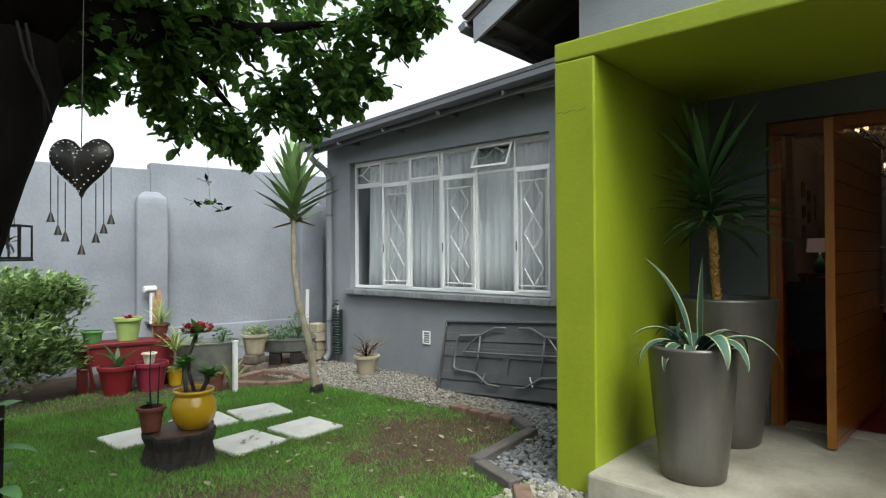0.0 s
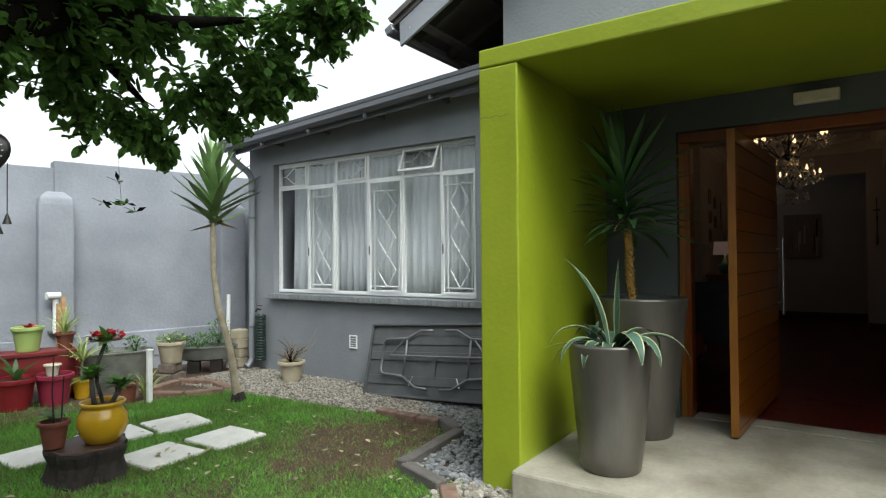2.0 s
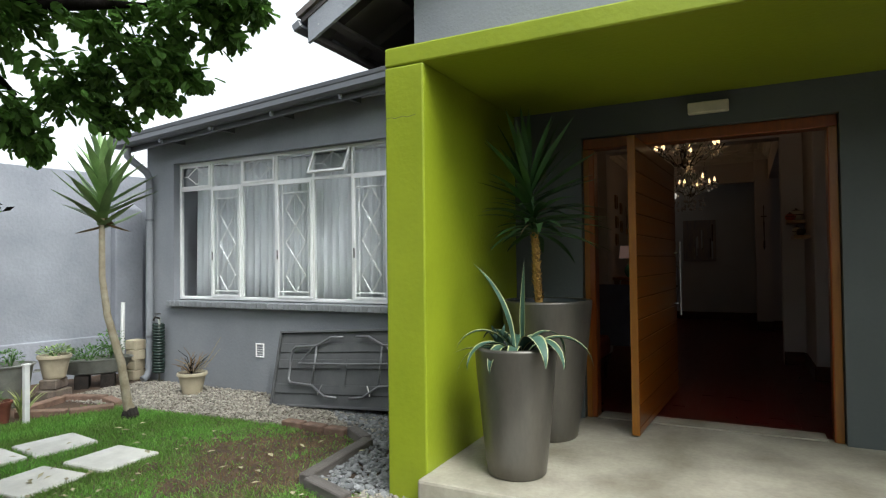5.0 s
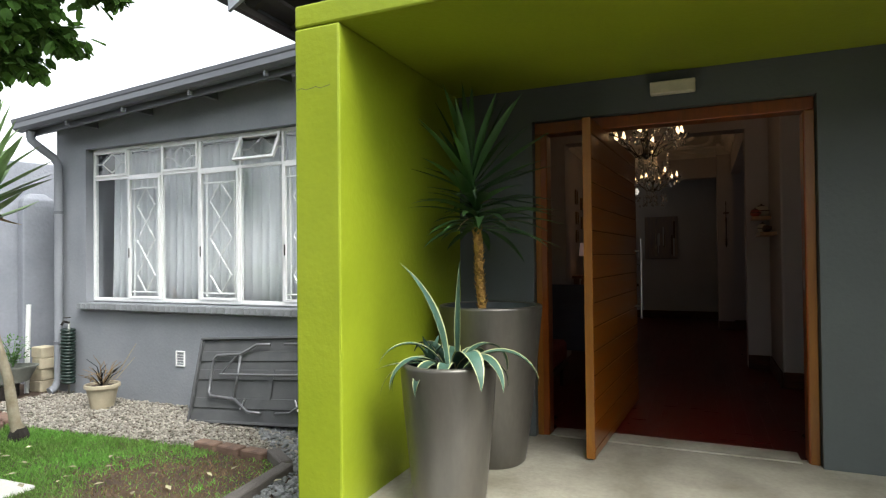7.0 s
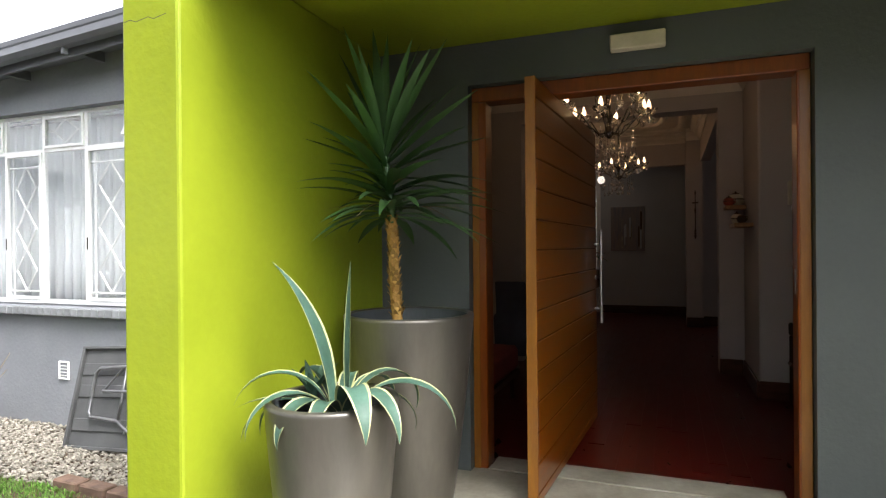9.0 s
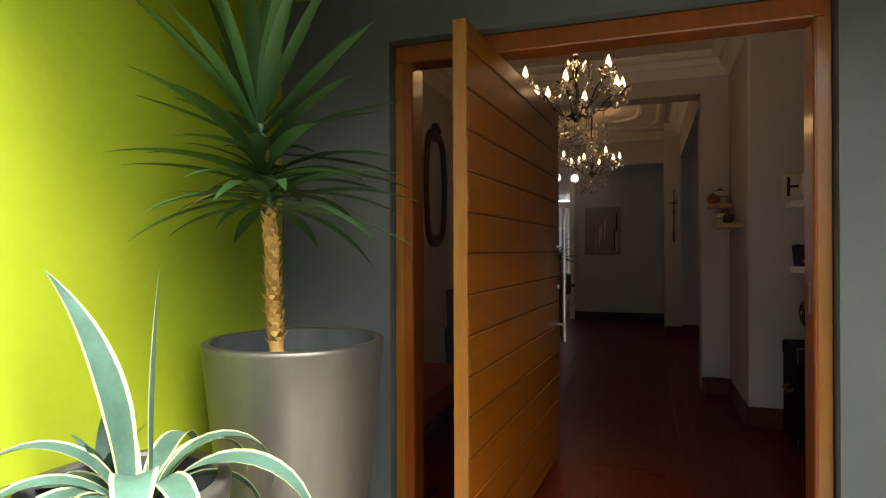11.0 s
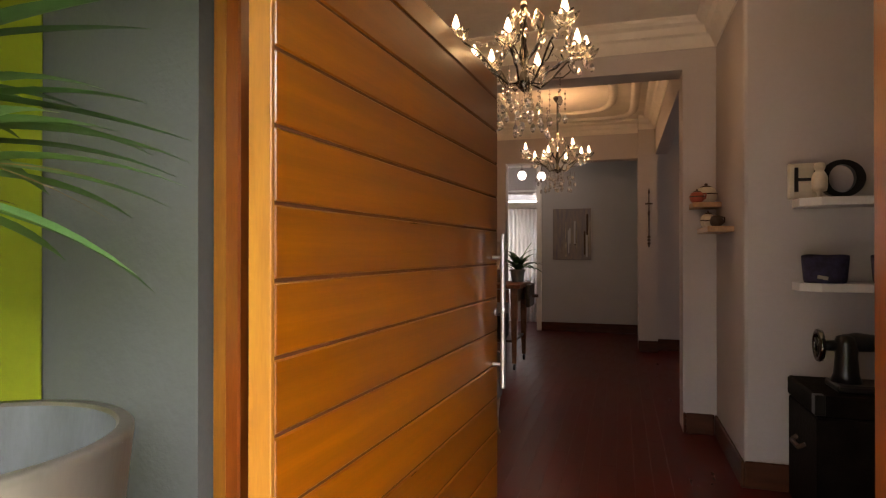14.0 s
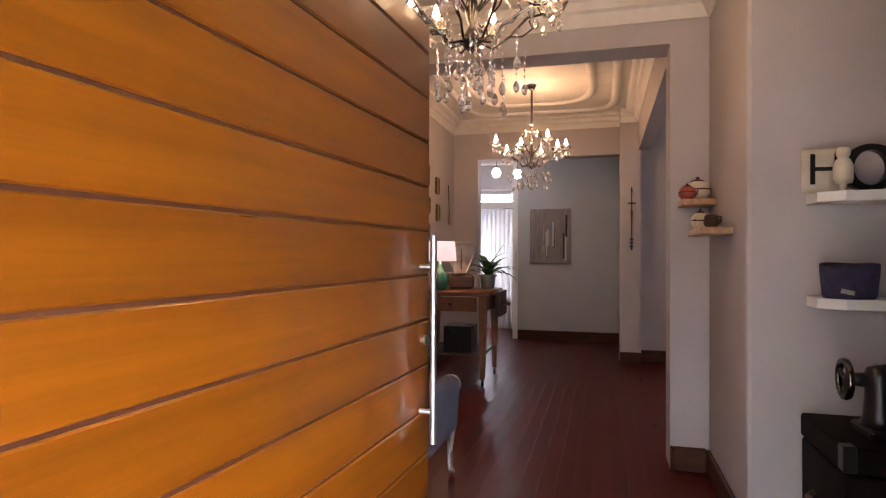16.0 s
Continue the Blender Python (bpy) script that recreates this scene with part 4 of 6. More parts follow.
while len(grass.f) < 120000:
    x, y = rnd(0.3, 4.35), rnd(2.5, 7.3)
    if in_gravel(x, y) or in_slate(x, y) or (y > 6.35 and x > 2.9) or (x > 4.2 and y < 3.4):
        continue
    if any(abs(x - a) < 0.22 and abs(y - b) < 0.215 for a, b, c in SLABS) or math.hypot(x - 2.07, y - 4.68) < 0.24:
        continue
    w = bare(x, y)
    if y > 6.9 - 0.25 * (x - 1) and rnd(0, 1) < 0.85:
        continue
    if rnd(0, 1) < min(0.92, w * 1.35):
        if rnd(0, 1) < 0.22:
            a, h = rnd(0, 6.28), rnd(0.008, 0.022)
            dry.add([(x, y, LAWN - 0.03), (x + 0.006 * math.cos(a), y + 0.006 * math.sin(a), LAWN - 0.03), (x + rnd(-0.02, 0.02), y + rnd(-0.02, 0.02), LAWN - 0.028 + h)], [(0, 1, 2)])
        continue
    a, h = rnd(0, 6.28), rnd(0.014, 0.036) * (1.15 - 0.4 * min(1, max(0, w)) + 0.35 * max(0, min(1, (y - 4.8) * 0.6)))
    dx, dy, lx, ly = 0.0032 * math.cos(a), 0.0032 * math.sin(a), rnd(-0.03, 0.03), rnd(-0.03, 0.03)
    z = LAWN - 0.031
    grass.add([(x - dx, y - dy, z), (x + dx, y + dy, z), (x + lx, y + ly, z + h)], [(0, 1, 2)])
tagged(part("lawn_grass", grass, GRASS), "patchy green lawn grass worn through to soil", "grass", "", "stuff")
tagged(part("dry_grass", dry, DRY_GRASS), "thin dry brown grass stubble on bare soil", "grass", "", "stuff")


far_grass = Geo()
random.seed(7)
for i in range(15000):
    x, y = rnd(-4.5, 3.0), rnd(-5.5, 8.0)
    if (x > 0.3 and y > 2.5) or (x > 1.9 and -1.0 < y < 2.4):
        continue
    a, h = rnd(0, 6.28), rnd(0.03, 0.06)
    dx, dy = 0.009 * math.cos(a), 0.009 * math.sin(a)
    far_grass.add([(x - dx, y - dy, LAWN - 0.031), (x + dx, y + dy, LAWN - 0.031), (x + rnd(-0.03, 0.03), y + rnd(-0.03, 0.03), LAWN - 0.031 + h)], [(0, 1, 2)])
tagged(part("rough_grass", far_grass, GRASS), "thin rough grass on trodden soil", "grass", "", "stuff")
for k in range(2):
    s = part("path_slab", Geo().box(-0.36, 0.36, -0.43, 0.43, 0, 0.05, c=0.008), SLAB, None, at=pose(2.83, 1.62 - 0.9 * k, LAWN - 0.03, 0, 0, 2 - 3 * k))
    tagged(s, "large pale concrete slab before the porch step", "paving slab", "slabs before the porch")


def pebbles(name, n, test, box, size, mat, label, base):
    """Many small rounded stones lying on the ground."""
    g = Geo()
    c = (1 + 5 ** 0.5) / 2
    iv = [Vector(p).normalized() for p in ((-1, c, 0), (1, c, 0), (-1, -c, 0), (1, -c, 0), (0, -1, c), (0, 1, c), (0, -1, -c), (0, 1, -c), (c, 0, -1), (c, 0, 1), (-c, 0, -1), (-c, 0, 1))]
    fc = [(0, 11, 5), (0, 5, 1), (0, 1, 7), (0, 7, 10), (0, 10, 11), (1, 5, 9), (5, 11, 4), (11, 10, 2), (10, 7, 6), (7, 1, 8), (3, 9, 4), (3, 4, 2), (3, 2, 6), (3, 6, 8), (3, 8, 9), (4, 9, 5), (2, 4, 11), (6, 2, 10), (8, 6, 7), (9, 8, 1)]
    k = 0
    while k < n:
        x, y = rnd(box[0], box[1]), rnd(box[2], box[3])
        if not test(x, y):
            continue
        s = rnd(size[0], size[1])
        m = pose(x, y, base + rnd(0, 0.022), rnd(-30, 30), rnd(-30, 30), rnd(0, 360))
        sx, sy, sz = s * rnd(0.8, 1.5), s * rnd(0.7, 1.1), s * rnd(0.4, 0.7)
        g.add([(p.x * sx * rnd(0.85, 1.12), p.y * sy, p.z * sz) for p in iv], fc, 0, m)
        k += 1
    return tagged(part(name, g, mat, smooth=False), label, "gravel", "", "stuff")


random.seed(6)
pebbles("gravel_strip", 11000, in_gravel, (3.98, 5.14, 3.13, 7.0), (0.008, 0.017), PEBBLE, "pale river gravel strip along the bedroom wall", LAWN - 0.03)
pebbles("slate_pebbles", 2000, in_slate, (3.29, 4.9, 2.45, 4.2), (0.014, 0.03), SLATE_PEBBLE, "blue-grey pebbles in a timber-edged bed", LAWN - 0.028)
pebbles("porch_gravel", 900, lambda x, y: y > 2.08, (2.75, 3.33, 2.05, 2.62), (0.010, 0.024), PEBBLE, "loose gravel at the foot of the portal", LAWN - 0.03)

litter = Geo()
random.seed(8)
for i in range(80):
    x, y = rnd(1.0, 4.0), rnd(2.7, 5.4)
    litter.leaf((x, y, LAWN + rnd(-0.01, 0.018)), Vector((rnd(-1, 1), rnd(-1, 1), rnd(-0.2, 0.25))), Vector((0, 0, 1)), rnd(0.04, 0.075), rnd(0.025, 0.04))
tagged(part("leaf_litter", litter, material("fallen_leaf", (0.40, 0.37, 0.22), 0.8, var=0.3, scale=9, bump=0.1, rand=0.3)), "pale fallen leaves scattered on the lawn", "leaves", "", "stuff")


def edging(p, q, mat, label, size=(0.09, 0.07), category="edging", name="edging_timber"):
    p, q = Vector(p), Vector(q)
    ln, a = (q - p).length, math.degrees(math.atan2(q.y - p.y, q.x - p.x))
    e = part(name, Geo().box(0, ln, -size[0] / 2, size[0] / 2, -0.05, size[1], c=0.008), mat, None, at=pose(p.x, p.y, LAWN - 0.03, 0, 0, a))
    return tagged(e, label, category, "garden edging")


edging((3.27, 3.03, 0), (4.10, 3.11, 0), TIMBER_EDGE, "weathered grey timber edging of the pebble bed")
edging((3.26, 2.98, 0), (3.12, 2.60, 0), TIMBER_EDGE, "weathered grey timber edging of the pebble bed")
edging((4.12, 3.14, 0), (4.30, 3.40, 0), TIMBER_EDGE, "weathered grey timber edging of the pebble bed")
edging((3.12, 2.56, 0), (2.95, 2.42, 0), BRICK, "chipped red brick edging at the portal", (0.1, 0.06), name="edging_brick")
for i in range(3):
    edging((4.26 + 0.01 * i, 3.42 + 0.235 * i, 0), (4.27 + 0.01 * i, 3.63 + 0.235 * i, 0), BRICK, "half-buried red edging brick", (0.1, 0.055), name="edging_brick")
for p, q in (((3.46, 6.60), (3.68, 6.22)), ((3.70, 6.20), (4.02, 6.02)), ((3.5, 6.66), (4.0, 6.85)), ((4.05, 6.9), (4.22, 6.45)), ((4.2, 6.4), (4.1, 6.05))):
    edging((*p, 0), (*q, 0), BRICK, "weathered brick border of the herb bed", (0.1, 0.06), name="edging_brick")

# loose bits
chunk = part("brick_chunk", Geo().lathe([(0.04, 0), (0.055, 0.03), (0.03, 0.06)], 7, wob=0.2), BRICK, None, at=pose(3.16, 2.66, LAWN - 0.03))
tagged(chunk, "broken orange brick lump on the gravel", "brick")


def pot(name, x, y, z, r, h, mat, label, taper=0.72, rim=0.012, belly=0.0, group=""):
    t = thing(name, x, y, z, rnd(0, 360), label, "flowerpot", group)
    b = r * taper
    prof = [(b - 0.006, 0), (b, 0.006)]
    for i in range(1, 8):
        s = i / 8
        prof.append((b + (r - b) * s + belly * math.sin(s * math.pi), 0.006 + (h - 0.006) * s * 0.97))
    prof += [(r, h * 0.86), (r + rim, h * 0.87), (r + rim, h - 0.004), (r + rim - 0.004, h), (r - 0.008, h), (r - 0.014, h - 0.03)]
    prof[-7:-6] = []
    part("pot", Geo().lathe(prof, 28, caps=False), mat, t, smooth=True, angle=35)
    part("soil", Geo().lathe([(r - 0.01, h - 0.028), (0.01, h - 0.015)], 18), SOIL, t)
    return t


def tuft(name, x, y, z, n, length, width, mat, label, category, lean=(75, 35), spread=0.02):
    t = thing(name, x, y, z, rnd(0, 360), label, category)
    for i in range(n):
        p0 = rnd(lean[1], lean[0])
        part("leaf", Geo().ribbon((rnd(-spread, spread), rnd(-spread, spread), 0), i * 137.5, p0, p0 - rnd(25, 70), length * rnd(0.7, 1.1), width, 6, 0.25), [mat], t, smooth=True)
    return t


def leafy(name, x, y, z, rx, ry, rz, n, size, mat, label, category, stems=5):
    """A small leafy plant: stems and a loose clump of leaves."""
    t = thing(name, x, y, z, 0, label, category)
    g = Geo()
    for i in range(stems):
        a = i * 2.4
        tip = (rx * 0.7 * math.cos(a), ry * 0.7 * math.sin(a), rz * rnd(1.1, 1.9))
        part("stem", Geo().tube([(0, 0, -0.02), (tip[0] * 0.4, tip[1] * 0.4, tip[2] * 0.6), tip], [0.006, 0.005, 0.003], 5), BARK if rz > 0.3 else HERB, t)
    for i in range(n):
        d = Vector((rnd(-1, 1), rnd(-1, 1), rnd(-0.7, 1)))
        if d.length > 1:
            d.normalize()
        p = Vector((d.x * rx, d.y * ry, rz + d.z * rz))
        g.leaf(p, Vector((d.x + rnd(-0.6, 0.6), d.y + rnd(-0.6, 0.6), rnd(-0.3, 0.8))), Vector((rnd(-0.4, 0.4), rnd(-0.4, 0.4), 1)), size * rnd(0.7, 1.3), size * rnd(0.4, 0.65))
    part("foliage", g, mat, t)["kind"] = "stuff"
    return t


random.seed(11)
# stump with its two pots
stump = thing("tree_stump", 2.06, 4.67, LAWN - 0.03, 0, "dark rough-barked tree stump used as a plant stand", "stump")
g = Geo()
rings = []
for z, k in ((0, 1.12), (0.05, 1.02), (0.12, 0.97), (0.195, 1.07), (0.215, 1.05)):
    rings.append([(0.215 * k * (1 + 0.08 * math.sin(a * 5 + 1) + 0.05 * math.sin(a * 11) + 0.03 * math.sin(a * 23 + z * 20)) * math.cos(a), 0.215 * k * (1 + 0.08 * math.sin(a * 5 + 1) + 0.05 * math.sin(a * 11) + 0.03 * math.sin(a * 23 + z * 20)) * math.sin(a), z) for a in (math.tau * j / 48 for j in range(48))])
part("bark", g.loft(rings, 0, None, True), STUMP_BARK, stump)
part("cut_top", Geo().lathe([(0.215, 0.214), (0.205, 0.221), (0.01, 0.223)], 32, wob=0.06), DARK_WOOD, stump)
SZ = LAWN + 0.194
t = thing("glazed_pot", 2.13, 4.62, SZ, 0, "round yellow glazed pot on the tree stump", "flowerpot")
part("pot", Geo().lathe([(0.085, 0), (0.10, 0.008), (0.135, 0.06), (0.152, 0.12), (0.146, 0.18), (0.122, 0.22), (0.118, 0.232), (0.135, 0.245), (0.14, 0.258), (0.132, 0.268), (0.118, 0.262), (0.112, 0.23)], 36, caps=False), YELLOW_GLAZE, t, smooth=True)
part("soil", Geo().lathe([(0.113, 0.235), (0.01, 0.245)], 18), SOIL, t)
PALM_DARK = material("grey_thorny_stem", (0.075, 0.068, 0.055), 0.85, var=0.3, scale=25, bump=0.8, fine=60)
eu = thing("crown_of_thorns", 2.13, 4.62, SZ + 0.24, 0, "thorny succulent with red flower heads in the yellow pot", "plant")
part("stem", Geo().tube([(0.02, 0.03, -0.01), (-0.015, 0.045, 0.14), (-0.02, 0.03, 0.26), (0.02, 0.0, 0.41)], [0.013, 0.013, 0.013, 0.012], 8), PALM_DARK, eu, smooth=True)
part("stem", Geo().tube([(0.04, -0.02, -0.01), (0.07, -0.045, 0.07), (0.08, -0.06, 0.11)], [0.015, 0.016, 0.014], 8), PALM_DARK, eu, smooth=True)
part("stem", Geo().tube([(-0.05, 0.0, -0.01), (-0.065, 0.0, 0.1), (-0.07, 0.0, 0.19)], [0.015, 0.017, 0.014], 8), PALM_DARK, eu, smooth=True)
for (cx, cy, cz), n, ln in (((0.02, 0, 0.41), 34, 0.13), ((-0.07, 0.0, 0.19), 40, 0.125), ((0.08, -0.06, 0.11), 36, 0.12)):
    for i in range(n):
        part("leaf", Geo().ribbon((cx, cy, cz), i * 137.5, rnd(-5, 75), rnd(-35, 30), ln * rnd(0.6, 1.1), 0.046, 5, 0.2), [THORN_LEAF], eu, smooth=True)
for cx, cy in ((-0.035, 0.025), (0.08, -0.03), (0.05, 0.03)):
    head = Geo()
    for i in range(26):
        d = Vector((rnd(-1, 1), rnd(-1, 1), rnd(-0.6, 1)))
        head.leaf(Vector((cx, cy, 0.44)) + d * 0.022, d, Vector((rnd(-1, 1), rnd(-1, 1), 0.5)), 0.032, 0.034)
    part("flower_head", head, RED_FLOWER, eu, "cluster of small red flowers")
pot("flowerpot", 1.89, 4.74, SZ, 0.082, 0.17, TERRACOTTA, "small terracotta pot on the tree stump")
cutt = thing("potted_cutting", 1.89, 4.74, SZ + 0.15, 0, "bare dark stems with one green leaf in a terracotta pot", "plant")
part("stem", Geo().tube([(0, 0, 0), (-0.01, 0, 0.2), (0.0, 0.005, 0.42)], [0.006, 0.005, 0.004], 6), STUMP_BARK, cutt)
part("stem", Geo().tube([(0.03, -0.03, 0), (0.04, -0.04, 0.3)], [0.005, 0.004], 6), STUMP_BARK, cutt)
for az in (200, 20, 110):
    part("leaf", Geo().ribbon((0, 0, 0.03), az, 35, -10, 0.12, 0.07, 6, 0.15), [HERB], cutt, smooth=True)

# red bench with pots
bench = thing("bench", 2.72, 7.44, LAWN - 0.03, -14, "low red painted wooden bench against the garden wall", "bench")
part("top", Geo().box(-0.46, 0.46, -0.17, 0.17, 0.46, 0.50, c=0.005), RED_BENCH, bench)
part("apron", Geo().box(-0.42, 0.42, -0.15, -0.13, 0.27, 0.455), RED_BENCH, bench)
for x in (-0.40, 0.40):
    part("leg", Geo().box(x - 0.045, x + 0.045, -0.15, 0.15, 0.0, 0.455, c=0.004), RED_BENCH, bench)
    part("brace", Geo().tube([(x + 0.1, -0.16, 0.0), (x + 0.03, -0.16, 0.44)], 0.018, 6), RED_BENCH, bench)
BT = LAWN + 0.47
pot("flowerpot", 2.74, 7.42, BT, 0.135, 0.25, LIME_POT, "lime green plastic pot on the red bench")
tuft("succulent", 2.74, 7.42, BT + 0.22, 14, 0.10, 0.04, RED_FLOWER, "low red-leaved succulent in a lime pot", "plant", (60, 10))
pot("flowerpot", 2.42, 7.51, BT, 0.10, 0.13, GREEN_POT, "small dark green plastic pot on the red bench", 0.8)
pot("flowerpot", 3.06, 7.36, BT, 0.085, 0.16, TERRACOTTA, "small brown pot on the red bench")
tuft("spider_plant", 3.06, 7.36, BT + 0.14, 20, 0.34, 0.022, SPIKE, "yellow-striped spiky plant in a brown pot", "plant", (85, 35))
pot("flowerpot", 2.52, 7.12, LAWN - 0.03, 0.17, 0.30, RED_POT, "large crimson plastic pot on the ground")
tuft("sansevieria", 2.54, 7.12, LAWN + 0.24, 7, 0.34, 0.05, HERB, "dark green strap-leaved plant in a crimson pot", "plant", (78, 40))
pot("flowerpot", 2.83, 7.04, LAWN - 0.03, 0.16, 0.30, PINK_POT, "large raspberry plastic pot on the ground")
pot("flowerpot", 2.82, 7.06, LAWN + 0.245, 0.065, 0.12, CREAM_CERAMIC, "small cream pot standing in a larger pot")
pot("flowerpot", 3.10, 7.08, LAWN - 0.03, 0.09, 0.2, YELLOW_GLAZE, "small yellow pot on the ground")
tuft("dracaena", 3.10, 7.08, LAWN + 0.35, 22, 0.32, 0.026, SPIKE, "yellow-green striped spiky plant with a bare stem", "plant", (88, 20))
part("cane", Geo().tube([(3.10, 7.08, LAWN + 0.15), (3.10, 7.08, LAWN + 0.36)], 0.014, 7), PALM_BARK)
tagged(bpy.data.objects["cane"], "short pale bare cane of a spiky plant", "stem")
for x, y, h in ((3.10, 7.62, 0.95), (3.15, 7.63, 1.02)):
    s = part("wooden_stake", Geo().box(-0.022, 0.022, -0.012, 0.012, 0, h, c=0.003), PINE, None, at=pose(x, y, LAWN - 0.03, -4, 3, 10))
    tagged(s, "brown wooden stake leaning on the garden wall", "stake", "stakes at the wall")
pv = thing("drain_pipe", 3.28, 8.12, LAWN, 0, "short white plastic pipe with a tee on the wall", "pipe")
part("pipe", Geo().tube([(0, 0, 0.55), (0, 0, 0.98)], 0.030, 12), PVC, pv, smooth=True, angle=50)
part("tee", Geo().tube([(-0.10, -0.01, 0.98), (0.04, -0.01, 0.98)], 0.042, 12), PVC, pv, smooth=True, angle=50)
part("clamp", Geo().box(-0.05, 0.05, 0.0, 0.12, 0.55, 0.58), GALV, pv)

# zinc tub, herb pots, trough
tub = thing("zinc_tub", 3.52, 7.28, LAWN - 0.03, -35, "oval galvanised tin bath planted with herbs", "tub")
g = Geo()
rings = []
for k, z in ((0.84, 0), (0.86, 0.01), (1.0, 0.40), (1.06, 0.405), (1.06, 0.418), (0.99, 0.42), (0.95, 0.34)):
    rings.append([(0.40 * k * math.cos(a), 0.25 * k * math.sin(a), z) for a in (math.tau * j / 36 for j in range(36))])
part("basin", g.loft(rings), GALV, tub, smooth=True, angle=35)
part("water", Geo().add([(0.385 * math.cos(math.tau * j / 36), 0.24 * math.sin(math.tau * j / 36), 0.37) for j in range(36)], [tuple(range(36))]), PANE, tub, "still water surface")
part("soil", Geo().add([(0.383 * math.cos(math.tau * j / 36), 0.238 * math.sin(math.tau * j / 36), 0.35) for j in range(36)], [tuple(range(36))]), SOIL, tub)
for sx in (-1, 1):
    part("handle", Geo().tube([(sx * 0.40, -0.06, 0.33), (sx * 0.45, -0.05, 0.33), (sx * 0.45, 0.05, 0.33), (sx * 0.40, 0.06, 0.33)], 0.008, 6), GALV, tub)
leafy("herb", 3.66, 7.10, LAWN + 0.35, 0.09, 0.09, 0.10, 160, 0.04, HERB, "small bushy green herb in the tin bath", "plant")
leafy("herb", 3.42, 7.24, LAWN + 0.35, 0.05, 0.05, 0.08, 60, 0.035, HERB, "small green herb in the tin bath", "plant", 3)
pot("flowerpot", 3.25, 6.50, LAWN - 0.03, 0.10, 0.20, TERRACOTTA, "square-rimmed terracotta pot beside the lawn", 0.8)
leafy("seedling", 3.25, 6.50, LAWN + 0.15, 0.05, 0.05, 0.05, 18, 0.04, SHRUB_LEAF, "sparse seedling in a terracotta pot", "plant", 4)
tuft("spiky_grass", 3.42, 6.45, LAWN - 0.02, 18, 0.36, 0.018, SPIKE, "pale spiky grass tuft at the bed edge", "plant", (88, 60))
post = part("white_post", Geo().box(-0.022, 0.022, -0.022, 0.022, 0, 0.52, c=0.004).box(-0.027, 0.027, -0.027, 0.027, 0.52, 0.535), PVC, None, at=pose(3.35, 6.25, LAWN - 0.03))
tagged(post, "short white fluted garden post by the lawn", "post")
for i, (x, y, z, a) in enumerate(((4.02, 7.06, 0, 10), (4.14, 7.12, 0, 80), (4.06, 7.08, 0.11, 30))):
    s = part("paver", Geo().box(-0.11, 0.11, -0.09, 0.09, 0, 0.105, c=0.012), material("mossy_stone", (0.19, 0.15, 0.12), 0.9, var=0.3, scale=12, bump=0.5) if i == 0 else bpy.data.materials["mossy_stone"], None, at=pose(x, y, LAWN - 0.03 + z, 0, 0, a))
    tagged(s, "mossy brown stone block under a herb pot", "stone block", "blocks under the herb pot")
pot("flowerpot", 4.07, 7.08, LAWN + 0.186, 0.15, 0.25, BEIGE_POT, "buff clay pot of succulents on stone blocks", 0.7)
leafy("succulent", 4.07, 7.08, LAWN + 0.42, 0.14, 0.14, 0.05, 150, 0.05, SHRUB_LEAF, "low spreading succulent in a buff pot", "plant")
tr = thing("trough", 4.66, 7.30, LAWN + 0.12, -38, "shallow grey basin planter on bricks full of herbs", "planter")
rings = []
for k, z in ((0.6, 0), (0.8, 0.02), (0.98, 0.16), (1.03, 0.165), (1.03, 0.18), (0.96, 0.18), (0.92, 0.12)):
    rings.append([(0.38 * k * math.cos(a), 0.21 * k * math.sin(a), z) for a in (math.tau * j / 32 for j in range(32))])
part("basin", Geo().loft(rings, 0, None, True), GALV, tr, smooth=True, angle=40)
part("support", Geo().box(-0.2, -0.06, -0.14, 0.14, -0.15, -0.001).box(0.06, 0.2, -0.14, 0.14, -0.15, -0.001), STUMP_BARK, tr)
leafy("herb", 4.60, 7.32, LAWN + 0.26, 0.30, 0.16, 0.09, 420, 0.045, HERB, "dense bright green herbs in the grey basin", "plant", 8)
leafy("herb", 4.82, 7.26, LAWN + 0.30, 0.14, 0.12, 0.16, 160, 0.04, HERB, "taller bright green herb in the grey basin", "plant", 6)
wp = part("white_pipe", Geo().tube([(4.97, 7.28, LAWN - 0.03), (5.03, 7.34, LAWN + 0.92)], 0.024, 10), PVC, None, smooth=True, angle=50)
tagged(wp, "white plastic pipe leaning in the corner", "pipe")
for k in range(4):
    s = part("stone_block", Geo().box(-0.08, 0.08, -0.09, 0.09, 0, 0.12, c=0.01), BEIGE_POT, None, at=pose(5.12 + rnd(-0.01, 0.01), 7.24 + rnd(-0.01, 0.01), LAWN - 0.03 + 0.122 * k, 0, 0, rnd(-12, 12)))
    tagged(s, "pale stacked stone block in the corner", "stone block", "stacked blocks in the corner")
pot("flowerpot", 4.82, 5.88, LAWN - 0.03, 0.145, 0.24, BEIGE_POT, "buff clay pot with a dry shrub on the gravel", 0.66)
ds = thing("dry_shrub", 4.82, 5.88, LAWN + 0.18, 0, "nearly bare twiggy shrub in a buff clay pot", "plant")
for i in range(26):
    a, h = rnd(0, 6.28), rnd(0.12, 0.3)
    ln = rnd(0.1, 0.24)
    part("twig", Geo().tube([(0, 0, 0), (ln * 0.5 * math.cos(a), ln * 0.5 * math.sin(a), h * 0.7), (ln * math.cos(a + 0.3), ln * math.sin(a + 0.3), h)], [0.005, 0.004, 0.002], 4), DEAD_LEAF if i % 2 else BARK, ds)
